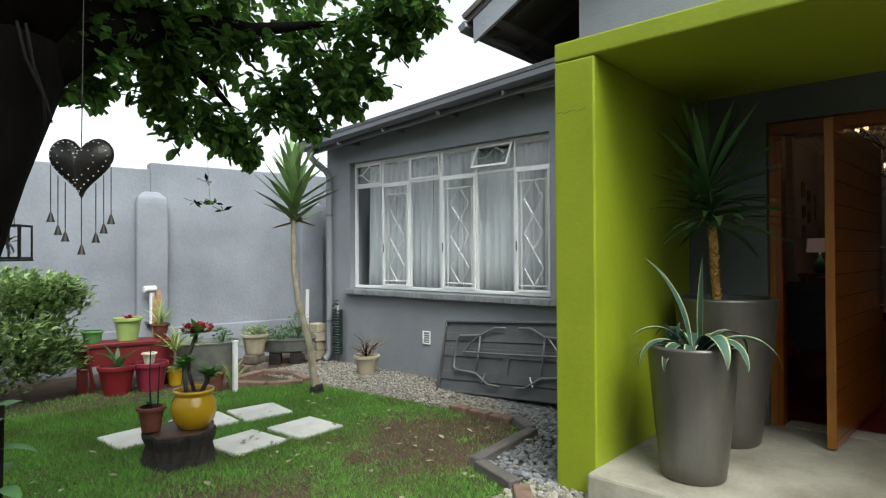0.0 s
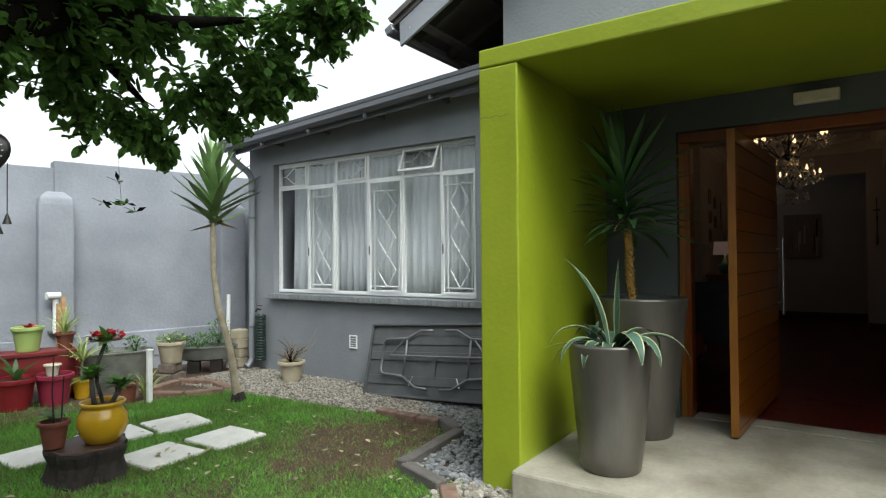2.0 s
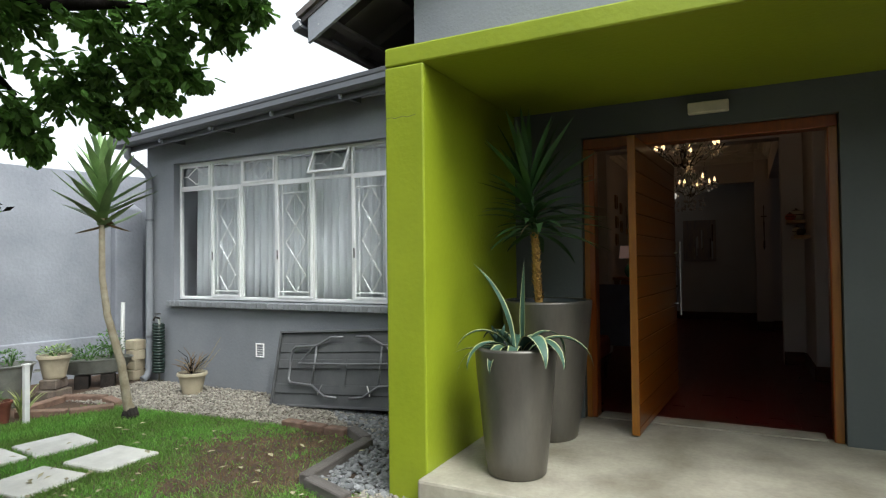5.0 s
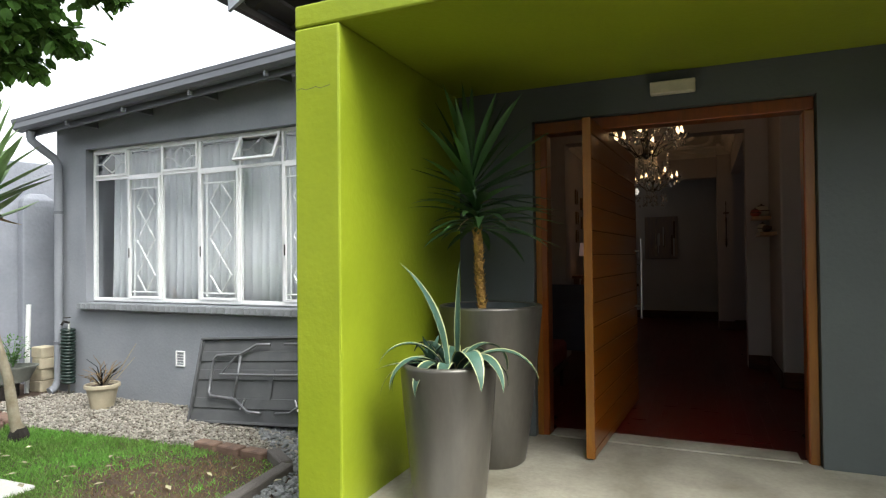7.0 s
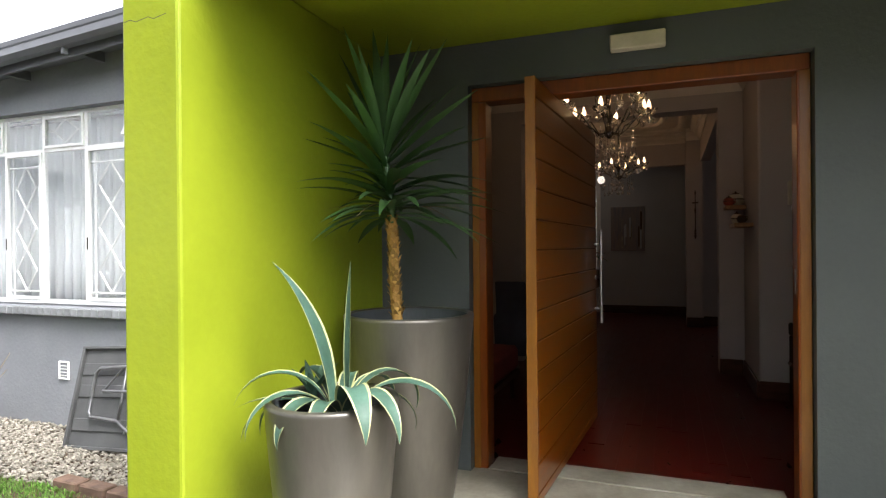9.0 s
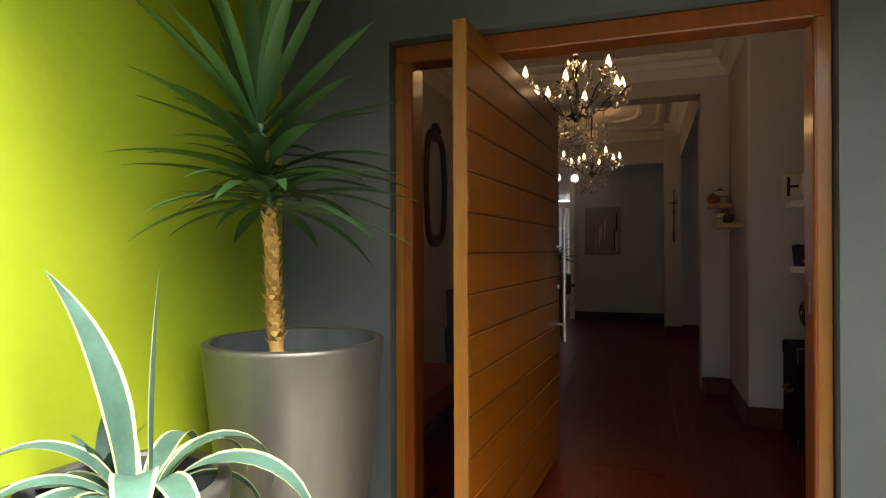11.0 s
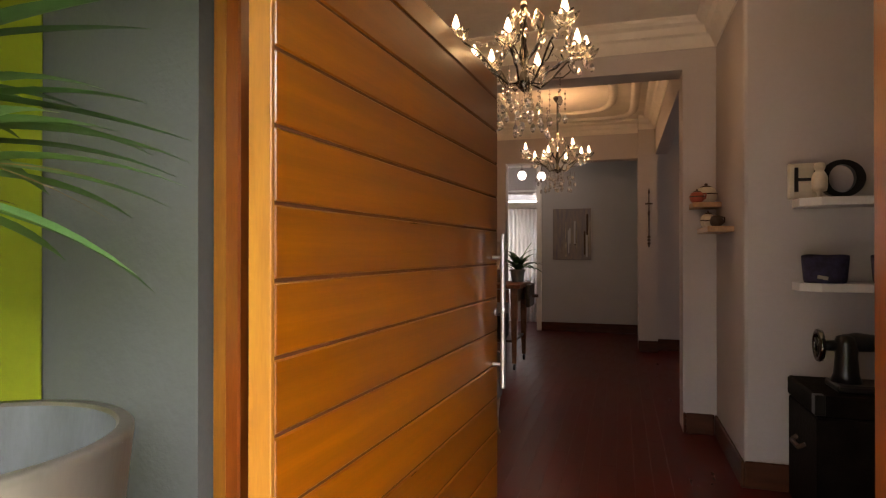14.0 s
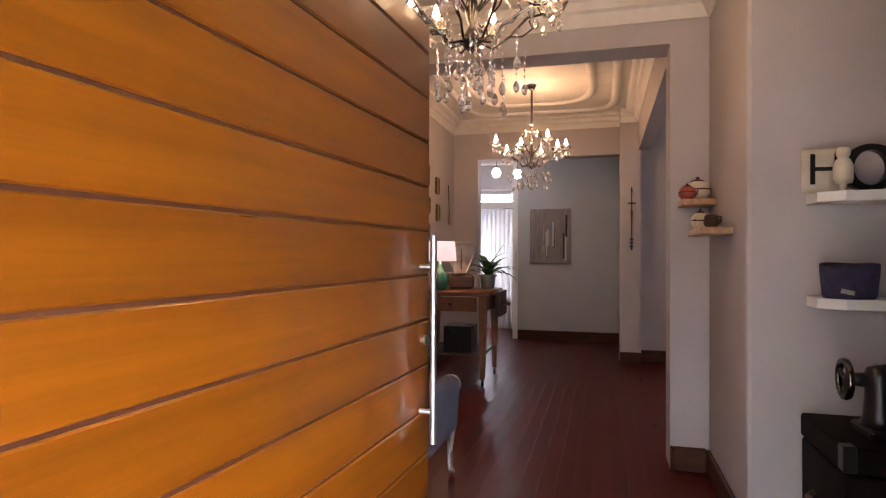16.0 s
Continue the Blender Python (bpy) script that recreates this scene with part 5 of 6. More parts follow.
for a, l, h in ((-70, 0.32, 0.28), (-55, 0.30, 0.40), (-95, 0.2, 0.22)):
    ca, sa = math.cos(radians(a)), math.sin(radians(a))
    part("twig", Geo().tube([(0, 0, 0), (l * 0.45 * ca, l * 0.45 * sa, h * 0.3), (l * ca, l * sa, h)], [0.007, 0.006, 0.003], 5), PALM_BARK, ds)
fol = Geo()
for i in range(60):
    fol.leaf((rnd(-0.12, 0.12), rnd(-0.12, 0.12), rnd(0.03, 0.14)), Vector((rnd(-1, 1), rnd(-1, 1), rnd(-0.2, 0.6))), Vector((0, 0, 1)), 0.035, 0.018)
part("foliage", fol, DEAD_LEAF, ds)["kind"] = "stuff"

# tree aloe
aloe = thing("tree_aloe", 3.88, 5.57, LAWN - 0.03, 0, "tree aloe with a thin curved trunk and a spiky crown", "aloe")
part("trunk", Geo().tube([(0, 0, 0), (0, 0.0, 0.06), (-0.02, 0.02, 0.14), (-0.05, 0.06, 0.5), (-0.12, 0.16, 0.95), (-0.13, 0.22, 1.3), (-0.10, 0.27, 1.8), (-0.08, 0.27, 2.26)], [0.055, 0.056, 0.042, 0.036, 0.032, 0.028, 0.026, 0.024], 12), PALM_BARK, aloe, smooth=True)
part("trunk_foot", Geo().lathe([(0.075, 0), (0.07, 0.05), (0.05, 0.10)], 12, wob=0.1), STUMP_BARK, aloe)
random.seed(21)
for i in range(46):
    s = i / 46
    old = i in (1, 5, 8)
    p0 = 24 + 58 * s ** 1.3 + rnd(-7, 7) - (46 if old else 0)
    p1 = p0 + 18 * (1 - s) - 6 + rnd(-12, 10)
    part("leaf", Geo().ribbon((-0.10 + 0.02 * s, 0.272, 1.74 + 0.52 * s), i * 137.5 + rnd(-8, 8), p0, p1, rnd(0.42, 0.58) * (0.5 if old else 1), rnd(0.072, 0.09), 8, 0.45, 0, None, 1.0, rnd(-8, 8), 1.15), [DEAD_LEAF if old else ALOE_LEAF], aloe, smooth=True)

# clipped shrub by the wall
shrub = thing("shrub", 1.47, 7.62, LAWN - 0.03, 0, "large clipped shrub with small variegated leaves", "shrub")
for i in range(4):
    a = 0.9 + i * 1.6
    part("branch", Geo().tube([(rnd(-0.08, 0.08), rnd(-0.08, 0.08), 0), (0.2 * math.cos(a), 0.2 * math.sin(a), 0.45), (0.45 * math.cos(a), 0.4 * math.sin(a), 0.8), (0.6 * math.cos(a), 0.5 * math.sin(a), 1.15)], [0.035, 0.026, 0.018, 0.008], 6), BARK, shrub)
g = Geo()
blobs = [(0.0, -0.1, 0.35, 0.6, 0.3), (-0.7, -0.1, 0.3, 0.6, 0.3), (0.0, 0.0, 1.08, 0.58, 0.24), (0.42, -0.1, 1.02, 0.36, 0.22), (-0.6, 0.05, 1.06, 0.5, 0.26), (0.1, -0.2, 0.62, 0.55, 0.26), (0.42, -0.15, 0.60, 0.40, 0.26), (-0.6, -0.1, 0.62, 0.55, 0.3), (-1.0, 0, 0.9, 0.5, 0.4), (0.62, -0.12, 1.0, 0.3, 0.2), (0.5, -0.2, 0.42, 0.34, 0.22)]
for i in range(9500):
    bx, by, bz, br, bhh = blobs[i % len(blobs)]
    d = Vector((rnd(-1, 1), rnd(-1, 1), rnd(-1, 1)))
    if d.length > 1 or d.length < 0.45:
        d = d.normalized() * rnd(0.5, 1.18)
    p = Vector((bx + d.x * br, by + d.y * br * 0.8, bz + d.z * bhh))
    g.leaf(p, Vector((d.x + rnd(-0.7, 0.7), d.y + rnd(-0.7, 0.7), rnd(-0.1, 1.0))), Vector((rnd(-0.5, 0.5), rnd(-0.5, 0.5), 1)), rnd(0.06, 0.10), rnd(0.034, 0.05))
part("foliage", g, SHRUB_LEAF, shrub)["kind"] = "stuff"

# big tree overhead
tree = thing("shade_tree", 0.30, 3.95, LAWN - 0.05, 0, "large dark-barked garden tree with an overhanging leafy crown, extended unseen as shade", "tree")


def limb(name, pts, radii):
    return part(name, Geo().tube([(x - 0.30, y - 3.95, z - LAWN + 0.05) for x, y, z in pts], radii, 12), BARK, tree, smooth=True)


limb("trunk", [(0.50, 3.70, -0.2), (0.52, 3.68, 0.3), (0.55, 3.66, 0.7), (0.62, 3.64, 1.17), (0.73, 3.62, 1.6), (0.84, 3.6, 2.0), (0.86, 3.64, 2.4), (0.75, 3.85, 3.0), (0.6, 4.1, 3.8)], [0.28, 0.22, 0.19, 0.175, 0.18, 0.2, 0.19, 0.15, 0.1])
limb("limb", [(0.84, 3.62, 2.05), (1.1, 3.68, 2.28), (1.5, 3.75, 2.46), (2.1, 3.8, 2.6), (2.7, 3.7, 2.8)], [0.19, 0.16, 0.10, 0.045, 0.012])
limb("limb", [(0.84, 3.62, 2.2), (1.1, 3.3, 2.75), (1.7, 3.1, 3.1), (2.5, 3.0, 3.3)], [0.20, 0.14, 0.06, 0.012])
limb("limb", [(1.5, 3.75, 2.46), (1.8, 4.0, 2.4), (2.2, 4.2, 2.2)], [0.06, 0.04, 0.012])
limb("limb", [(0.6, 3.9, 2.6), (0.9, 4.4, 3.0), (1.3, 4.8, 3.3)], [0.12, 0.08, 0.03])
# two limbs out of view, to carry the added shading clumps
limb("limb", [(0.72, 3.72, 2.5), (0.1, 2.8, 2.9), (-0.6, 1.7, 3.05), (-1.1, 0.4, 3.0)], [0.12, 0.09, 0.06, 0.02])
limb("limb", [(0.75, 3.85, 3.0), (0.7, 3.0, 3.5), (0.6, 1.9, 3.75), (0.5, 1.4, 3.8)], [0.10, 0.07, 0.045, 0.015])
# clumps from (0.3, 2.5, 3.4) on are unseen, added to block sky light
CROWN = [(1.15, 3.78, 2.40, 0.42), (1.45, 3.80, 2.48, 0.40), (1.72, 4.05, 2.34, 0.34), (1.92, 4.16, 2.14, 0.26), (2.14, 4.20, 2.08, 0.22), (2.36, 4.05, 2.28, 0.30), (2.62, 3.92, 2.46, 0.28), (2.80, 3.76, 2.62, 0.30), (2.55, 4.05, 2.30, 0.22), (2.70, 3.70, 2.45, 0.2), (3.0, 3.42, 2.72, 0.16), (2.98, 3.35, 2.95, 0.22), (2.3, 4.2, 1.98, 0.14), (2.66, 4.0, 2.16, 0.15), (2.82, 3.82, 2.30, 0.16), (2.92, 3.70, 2.46, 0.15), (3.06, 3.30, 2.85, 0.14),
         (2.78, 3.62, 2.88, 0.30), (2.42, 3.85, 2.72, 0.36), (2.92, 3.46, 2.86, 0.20), (1.95, 3.9, 2.62, 0.42), (1.22, 3.82, 2.12, 0.20), (1.6, 3.4, 2.9, 0.5), (2.2, 3.3, 3.05, 0.5), (0.9, 3.7, 2.75, 0.5), (2.62, 3.2, 2.98, 0.3), (3.0, 3.2, 3.12, 0.22), (1.3, 4.6, 3.3, 0.6), (2.4, 4.2, 3.3, 0.6), (0.4, 4.2, 3.4, 0.8), (0.3, 2.5, 3.4, 0.7), (-0.7, 3.2, 3.5, 0.8), (0.9, 2.3, 3.7, 0.6), (-0.6, 4.6, 3.5, 0.8), (1.7, 2.3, 3.8, 0.55), (2.4, 2.4, 3.7, 0.45), (-0.9, 2.0, 3.6, 0.7), (0.5, 1.5, 3.8, 0.5), (-1.4, 1.5, 2.9, 0.8), (-1.1, 0.2, 3.0, 0.75)]
random.seed(33)
for k, (cx, cy, cz, cr) in enumerate(CROWN):
    g = Geo()
    n = int((700 if cx < 2.0 else 350) * (cr / 0.4) ** 2)
    tips = [Vector((rnd(-1, 1), rnd(-1, 1), rnd(-1, 0.8))).normalized() * cr * rnd(0.3, 1.02) for q in range(max(14, n // 13))]
    for tip in tips:
        base = tip * 0.35
        for q in range(13):
            s = rnd(0.1, 1.0)
            p = Vector((cx - 0.30, cy - 3.95, cz - LAWN + 0.05)) + base.lerp(tip, s) + Vector((rnd(-0.05, 0.05), rnd(-0.05, 0.05), rnd(-0.05, 0.03)))
            g.broad_leaf(p, Vector((tip.x + rnd(-0.3, 0.3), tip.y + rnd(-0.3, 0.3), rnd(-0.5, 0.12))), Vector((rnd(-0.5, 0.5), rnd(-0.5, 0.5), 1)), rnd(0.06, 0.10), rnd(0.04, 0.058))
    part("crown_clump", g, LEAF, tree)["kind"] = "stuff"

# hanging heart chime, lantern, rope, dangling twig
hc = thing("heart_wind_chime", 0.96, 3.09, 1.575, 41, "dark pierced metal heart wind chime hung from the tree", "wind chime")


def heart_ring(k, depth):
    pts = []
    for j in range(40):
        a = math.tau * j / 40
        hx, hz = 16 * math.sin(a) ** 3, 13 * math.cos(a) - 5 * math.cos(2 * a) - 2 * math.cos(3 * a) - math.cos(4 * a)
        pts.append((depth, hx * 0.0079 * k, (hz + 2) * 0.0079 * k))
    return pts


rings = [heart_ring(k, d) for k, d in ((0.02, -0.045), (0.35, -0.042), (0.7, -0.03), (0.92, -0.012), (1.0, 0.0), (0.92, 0.012), (0.7, 0.03), (0.02, 0.045))]
part("heart", Geo().loft(rings, 0, None, True), IRON, hc, smooth=True, at=pose(0, 0, 0, 0, 0, 0))
# no real holes: white discs stand for daylight showing through the piercings
for j in range(40):
    for k, d in ((0.86, -0.018), (0.55, -0.037)):
        if (j % 2 == 0 and k > 0.7) or j % 2 == 1:
            q = heart_ring(k, d)[j]
            part("piercing_light", Geo().lathe([(0.0023, 0), (0.0023, 0.004)], 8, at=pose(q[0] - 0.004, q[1], q[2], 0, 90, 0)), WHITE_PAINT, hc)
part("cord", Geo().tube([(0, 0, 0.07), (0.02, 0.0, 0.95)], 0.0022, 5), IRON, hc)
for yy, z0, z1 in ((0.118, 0.01, -0.175), (0.09, -0.03, -0.225), (0.062, -0.055, -0.25), (0.0, -0.115, -0.30), (-0.055, -0.06, -0.255), (-0.085, -0.03, -0.22), (-0.113, 0.0, -0.185)):
    part("chain", Geo().tube([(0, yy, z0), (0, yy, z1)], 0.0018, 5), IRON, hc)
    part("bell", Geo().lathe([(0.002, z1 + 0.006), (0.005, z1), (0.015, z1 - 0.032), (0.013, z1 - 0.032)], 10, at=pose(0, yy, 0)), IRON, hc, smooth=True, angle=40)
ln = thing("lantern", 1.20, 5.12, 1.22, 48, "dark pierced iron lantern hanging in the tree", "lantern")
for sx in (-0.07, 0.07):
    part("panel_frame", Geo().box(-0.07, 0.07, sx - 0.004, sx + 0.004, 0, 0.015).box(-0.07, 0.07, sx - 0.004, sx + 0.004, 0.205, 0.22).box(-0.07, -0.058, sx - 0.004, sx + 0.004, 0.015, 0.205).box(0.058, 0.07, sx - 0.004, sx + 0.004, 0.015, 0.205), IRON, ln)
for q in range(8):
    a = q * 45
    part("petal", Geo().ribbon((-0.072, 0, 0.11), 90 if q % 2 else 270, a, a + 50, 0.085, 0.032, 5, 0.0), [IRON], ln)
for s in (-1, 1):
    part("face_frame", Geo().box(-0.076, -0.07, s * 0.068 - 0.007, s * 0.068 + 0.007, 0, 0.22), IRON, ln)
    part("face_frame", Geo().box(-0.076, -0.07, -0.06, 0.06, 0.11 + s * 0.102 - 0.008, 0.11 + s * 0.102 + 0.008), IRON, ln)
part("base_plate", Geo().box(-0.075, 0.075, -0.075, 0.075, -0.012, -0.001), IRON, ln)
part("hook", Geo().tube([(0, 0, 0.2), (0, 0, 1.9)], 0.003, 5), IRON, ln)
rp = thing("rope", 0.90, 3.36, 1.72, 0, "frayed rope looped round the tree trunk", "rope")
for k in range(2):
    part("strand", Geo().tube([(-0.08 + 0.03 * k, 0.02, 0.45), (-0.06 + 0.028 * k, -0.02, 0.3 - 0.03 * (k % 2)), (0.0 + 0.016 * k, -0.03, 0.16 - 0.05 * (k % 2)), (0.01 + 0.02 * k, -0.01, 0.03 + 0.03 * k)], 0.006, 6), ROPE, rp, smooth=True)
tw = thing("hanging_twig", 2.20, 4.52, 1.62, 0, "thin drooping twig with a few dark leaves", "twig")
for dr, dz in ((-0.02, 0.13), (-0.11, -0.01), (0.0, -0.03), (0.035, -0.015), (0.09, -0.07)):
    p = Vector((0.66 * dr, -0.75 * dr, dz))
    spray = part("spray", Geo().tube([p + Vector((-0.05, 0.05, 0.03)), p], 0.0018, 5), BARK, tw)
    for k in range(4):
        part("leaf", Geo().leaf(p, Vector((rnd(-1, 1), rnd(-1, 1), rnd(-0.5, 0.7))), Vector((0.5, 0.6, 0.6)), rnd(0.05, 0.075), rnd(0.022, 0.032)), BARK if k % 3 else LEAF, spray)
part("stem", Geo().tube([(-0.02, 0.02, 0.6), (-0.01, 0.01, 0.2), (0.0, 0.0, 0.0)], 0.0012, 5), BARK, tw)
fg = thing("garden_plant", 0.55, 2.21, LAWN - 0.03, 0, "broad-leaved plant at the lawn edge, coloured dark for the tree's shade", "plant")
part("stem", Geo().tube([(0, 0, 0), (-0.03, 0.02, 0.5), (-0.02, 0.0, 1.08)], [0.012, 0.01, 0.005], 6), BARK, fg)
# darker leaf material chosen so the shaded plant reads as a silhouette
for i in range(30):
    part("leaf", Geo().ribbon((-0.03, 0.01, 0.2 + 0.03 * i), i * 137.5, rnd(0, 30), rnd(-45, -5), rnd(0.08, 0.115), 0.042, 5, 0.2), [YUCCA_LEAF], fg, smooth=True)

# ---- rooms behind the door ----
def moulding(cx, cy, rx, ry, z, power, label):
    """A raised plaster ring on a ceiling; power 2 is an oval, more is squarer."""
    n, prof, rings = 64, [(-0.05, 0), (-0.045, -0.02), (-0.02, -0.035), (0.02, -0.03), (0.035, -0.012), (0.05, 0)], []
    for d, h in prof:
        ring = []
        for j in range(n):
            a = math.tau * j / n
            c, s = math.cos(a), math.sin(a)
            k = (abs(c) ** power + abs(s) ** power) ** (-1 / power)
            ring.append((cx + (rx + d) * c * k, cy + (ry + d) * s * k, z + h))
        rings.append(ring)
    m = structure("ceiling_moulding", Geo().loft(rings), CEILING_PAINT, label, "ceiling moulding", smooth=True)
    return m


moulding(6.53, 1.02, 0.85, 0.85, C1 - 0.001, 2, "round cream plaster ceiling ring")
moulding(6.53, 1.02, 0.45, 0.45, C1 - 0.001, 2, "round cream plaster ceiling rose")
moulding(10.2, 1.25, 0.95, 0.62, C2 - 0.001, 4, "rounded rectangular cream plaster ceiling moulding")
moulding(10.2, 1.25, 1.35, 0.86, C2 - 0.001, 9, "rectangular cream plaster ceiling moulding")

crystal_drop = Geo().lathe([(0.001, 0.0), (0.009, -0.008), (0.016, -0.027), (0.011, -0.042), (0.001, -0.05)], 6, caps=False).mesh("crystal_drop", [CRYSTAL])
crystal_bead = Geo().lathe([(0.001, 0.006), (0.006, 0), (0.001, -0.006)], 5, caps=False).mesh("crystal_bead", [CRYSTAL])
candle_bulb = Geo().lathe([(0.008, 0), (0.017, 0.016), (0.0185, 0.032), (0.0105, 0.064), (0.001, 0.088)], 12, caps=False).mesh("bulb", [BULB], True)


def scalloped_cup():
    """A pressed-glass cup with eight lobes."""
    rings = []
    for r_, z_, w_ in ((0.010, -0.026, 0.0), (0.030, -0.022, 0.04), (0.048, -0.006, 0.10), (0.058, 0.014, 0.13), (0.060, 0.024, 0.15), (0.055, 0.023, 0.15), (0.044, 0.0, 0.10), (0.026, -0.014, 0.04), (0.010, -0.016, 0.0)):
        rings.append([(r_ * (1 + w_ * math.cos(8 * a)) * math.cos(a), r_ * (1 + w_ * math.cos(8 * a)) * math.sin(a), z_ + 0.05 * w_ * math.cos(8 * a)) for a in (math.tau * j / 48 for j in range(48))])
    return Geo().loft(rings).mesh("drip_cup", [CUP_GLASS], True)


cup_mesh = scalloped_cup()


def chandelier(x, y, z, r, arms, top, turn):
    """Crystal chandelier; z is the height of its lamp cups, top the ceiling."""
    c = thing("chandelier", x, y, z, turn, "lit crystal chandelier with curved metal arms and candle bulbs", "chandelier", "crystal chandeliers in the hall")
    h = top - z
    part("ceiling_cup", Geo().lathe([(0.05, h), (0.052, h - 0.012), (0.03, h - 0.05), (0.012, h - 0.065)], 18), CHROME, c, smooth=True)
    part("suspension_cord", Geo().tube([(0, 0, h - 0.06), (0, 0, 0.22)], 0.012, 8), BLACK, c, "black fabric-covered cord")
    part("column", Geo().lathe([(0.008, 0.24), (0.02, 0.20), (0.01, 0.16), (0.024, 0.08), (0.012, 0.02), (0.03, -0.06), (0.012, -0.12), (0.034, -0.17), (0.045, -0.19), (0.02, -0.215), (0.004, -0.23)], 14), CHROME, c, smooth=True)
    for k in range(arms):
        a = k * 360 / arms
        low = k % 2
        rr, zz = (r, 0.0) if not low else (r * 0.72, -0.055)
        at = pose(0, 0, 0, 0, 0, a)
        arm = part("arm", Geo().tube([(0.02, 0, -0.18), (0.07 * r / 0.28, 0, -0.20), (rr * 0.45, 0, -0.14), (rr * 0.68, 0, -0.05 + zz), (rr * 0.9, 0, -0.02 + zz), (rr, 0, -0.022 + zz)], 0.0055, 8), CHROME, c, smooth=True, at=at)
        part("scroll", Geo().tube([(rr * 0.45, 0, -0.14), (rr * 0.62, 0, -0.13), (rr * 0.75, 0, -0.09), (rr * 0.7, 0, -0.06)], 0.004, 6), CHROME, arm)
        part("drip_cup", cup_mesh, CUP_GLASS, arm, "scalloped glass cup", at=pose(rr, 0, zz))
        part("candle", Geo().lathe([(0.010, zz - 0.01), (0.010, zz + 0.02)], 10, at=pose(rr, 0, 0)), CREAM_CERAMIC, arm)
        part("bulb", candle_bulb, BULB, arm, "lit candle bulb", at=pose(rr, 0, zz + 0.02))
        for q in range(3):
            b = q * 2.1
            part("crystal_drop", crystal_drop, CRYSTAL, arm, at=pose(rr + 0.038 * math.cos(b), 0.038 * math.sin(b), zz - 0.035 - 0.02 * (q % 2)))
            part("crystal_bead", crystal_bead, CRYSTAL, arm, at=pose(rr + 0.038 * math.cos(b), 0.038 * math.sin(b), zz - 0.018))
        inner = part("finial_arm", Geo().tube([(0.015, 0, -0.08), (rr * 0.3, 0, 0.02), (rr * 0.34, 0, 0.12), (rr * 0.22, 0, 0.17)], 0.0045, 6), CHROME, c, at=pose(0, 0, 0, 0, 0, a + 180 / arms))
        part("crystal_drop", crystal_drop, CRYSTAL, inner, at=pose(rr * 0.22, 0, 0.165))
        part("crystal_drop", crystal_drop, CRYSTAL, inner, at=pose(rr * 0.34, 0, 0.06))
        garland = part("garland", Geo().tube([(0.012, 0, 0.19), (rr * 0.3, 0, 0.04), (rr * 0.65, 0, -0.03 + zz), (rr * 0.95, 0, -0.015 + zz)], 0.0012, 4), CRYSTAL, c, "string of clear glass beads", at=pose(0, 0, 0, 0, 0, a + 8))
        for q in range(9):
            s = (q + 0.5) / 9
            part("crystal_bead", crystal_bead, CRYSTAL, garland, at=pose(0.012 + rr * 0.92 * s, 0, 0.19 * (1 - s) ** 2 - 0.02 * s - 0.05 * math.sin(s * 3.14)))
    random.seed(arms + int(turn))
    for k in range(36):
        a, rr = k * 137.5, r * (0.12 + 0.5 * (k % 5) / 4)
        px, py, z0 = rr * math.cos(radians(a)), rr * math.sin(radians(a)), -0.19 - 0.06 * (k % 3)
        s = part("crystal_string", Geo().tube([(px, py, z0 + 0.05), (px, py, z0 - 0.07)], 0.0012, 4), CRYSTAL, c)
        for q in range(4):
            part("crystal_bead", crystal_bead, CRYSTAL, s, at=pose(px, py, z0 + 0.03 - 0.026 * q))
        part("crystal_drop", crystal_drop, CRYSTAL, s, at=pose(px, py, z0 - 0.075))
    return c


chandelier(6.53, 1.02, 2.33, 0.37, 8, C1, -52)
chandelier(10.35, 1.235, 2.41, 0.385, 8, C2, 30)

# end wall: canvas and glazed door
cv = thing("canvas_picture", 13.395, 1.307, 1.17, 0, "unframed dark canvas print with streaks of light", "picture")
part("canvas", Geo().box(-0.03, -0.001, -0.305, 0.305, 0, 0.83, c=0.004), CANVAS_DARK, cv)
random.seed(41)
for i in range(16):
    y, w, z, hh = rnd(-0.28, 0.24), rnd(0.008, 0.035), rnd(0.03, 0.45), rnd(0.15, 0.4)
    part("brush_patch", Geo().box(-0.0325 - 0.0003 * i, -0.0302, y, y + w, z, min(0.81, z + hh)), (PAPER, FAR_WALL, CANVAS_DARK, DARK_WOOD)[i % 4], cv)

dr = thing("glazed_door", 13.45, 2.25, 0, 0, "white panelled doorway with a glazed fanlight and net curtain", "door", kind="structure")
part("jamb", Geo().box(-0.07, 0.1, -0.45, -0.37, 0, 2.80), WHITE_PAINT, dr, bevel=0.006)
part("jamb", Geo().box(-0.07, 0.1, 0.37, 0.45, 0, 2.80), WHITE_PAINT, dr, bevel=0.006)
part("head", Geo().box(-0.07, 0.1, -0.37, 0.37, 2.72, 2.80), WHITE_PAINT, dr, bevel=0.006)
part("transom", Geo().box(-0.06, 0.1, -0.37, 0.37, 2.02, 2.12), WHITE_PAINT, dr, bevel=0.006)
fan = part("fanlight", Geo().box(0, 0.006, -0.37, 0.37, 2.12, 2.72), PANE, dr)
fan.visible_shadow = False
part("glazing_bar", Geo().box(-0.005, 0.012, -0.37, 0.37, 2.30, 2.33), WHITE_PAINT, dr)
n, verts, faces = 46, [], []
for i in range(n + 1):
    y = 2.02 + 0.62 * i / n
    for z in (-0.004, 2.2):
        verts.append((14.6 + 0.03 * math.sin(i * 1.1), y, z))
for i in range(n):
    faces.append((2 * i, 2 * i + 1, 2 * i + 3, 2 * i + 2))
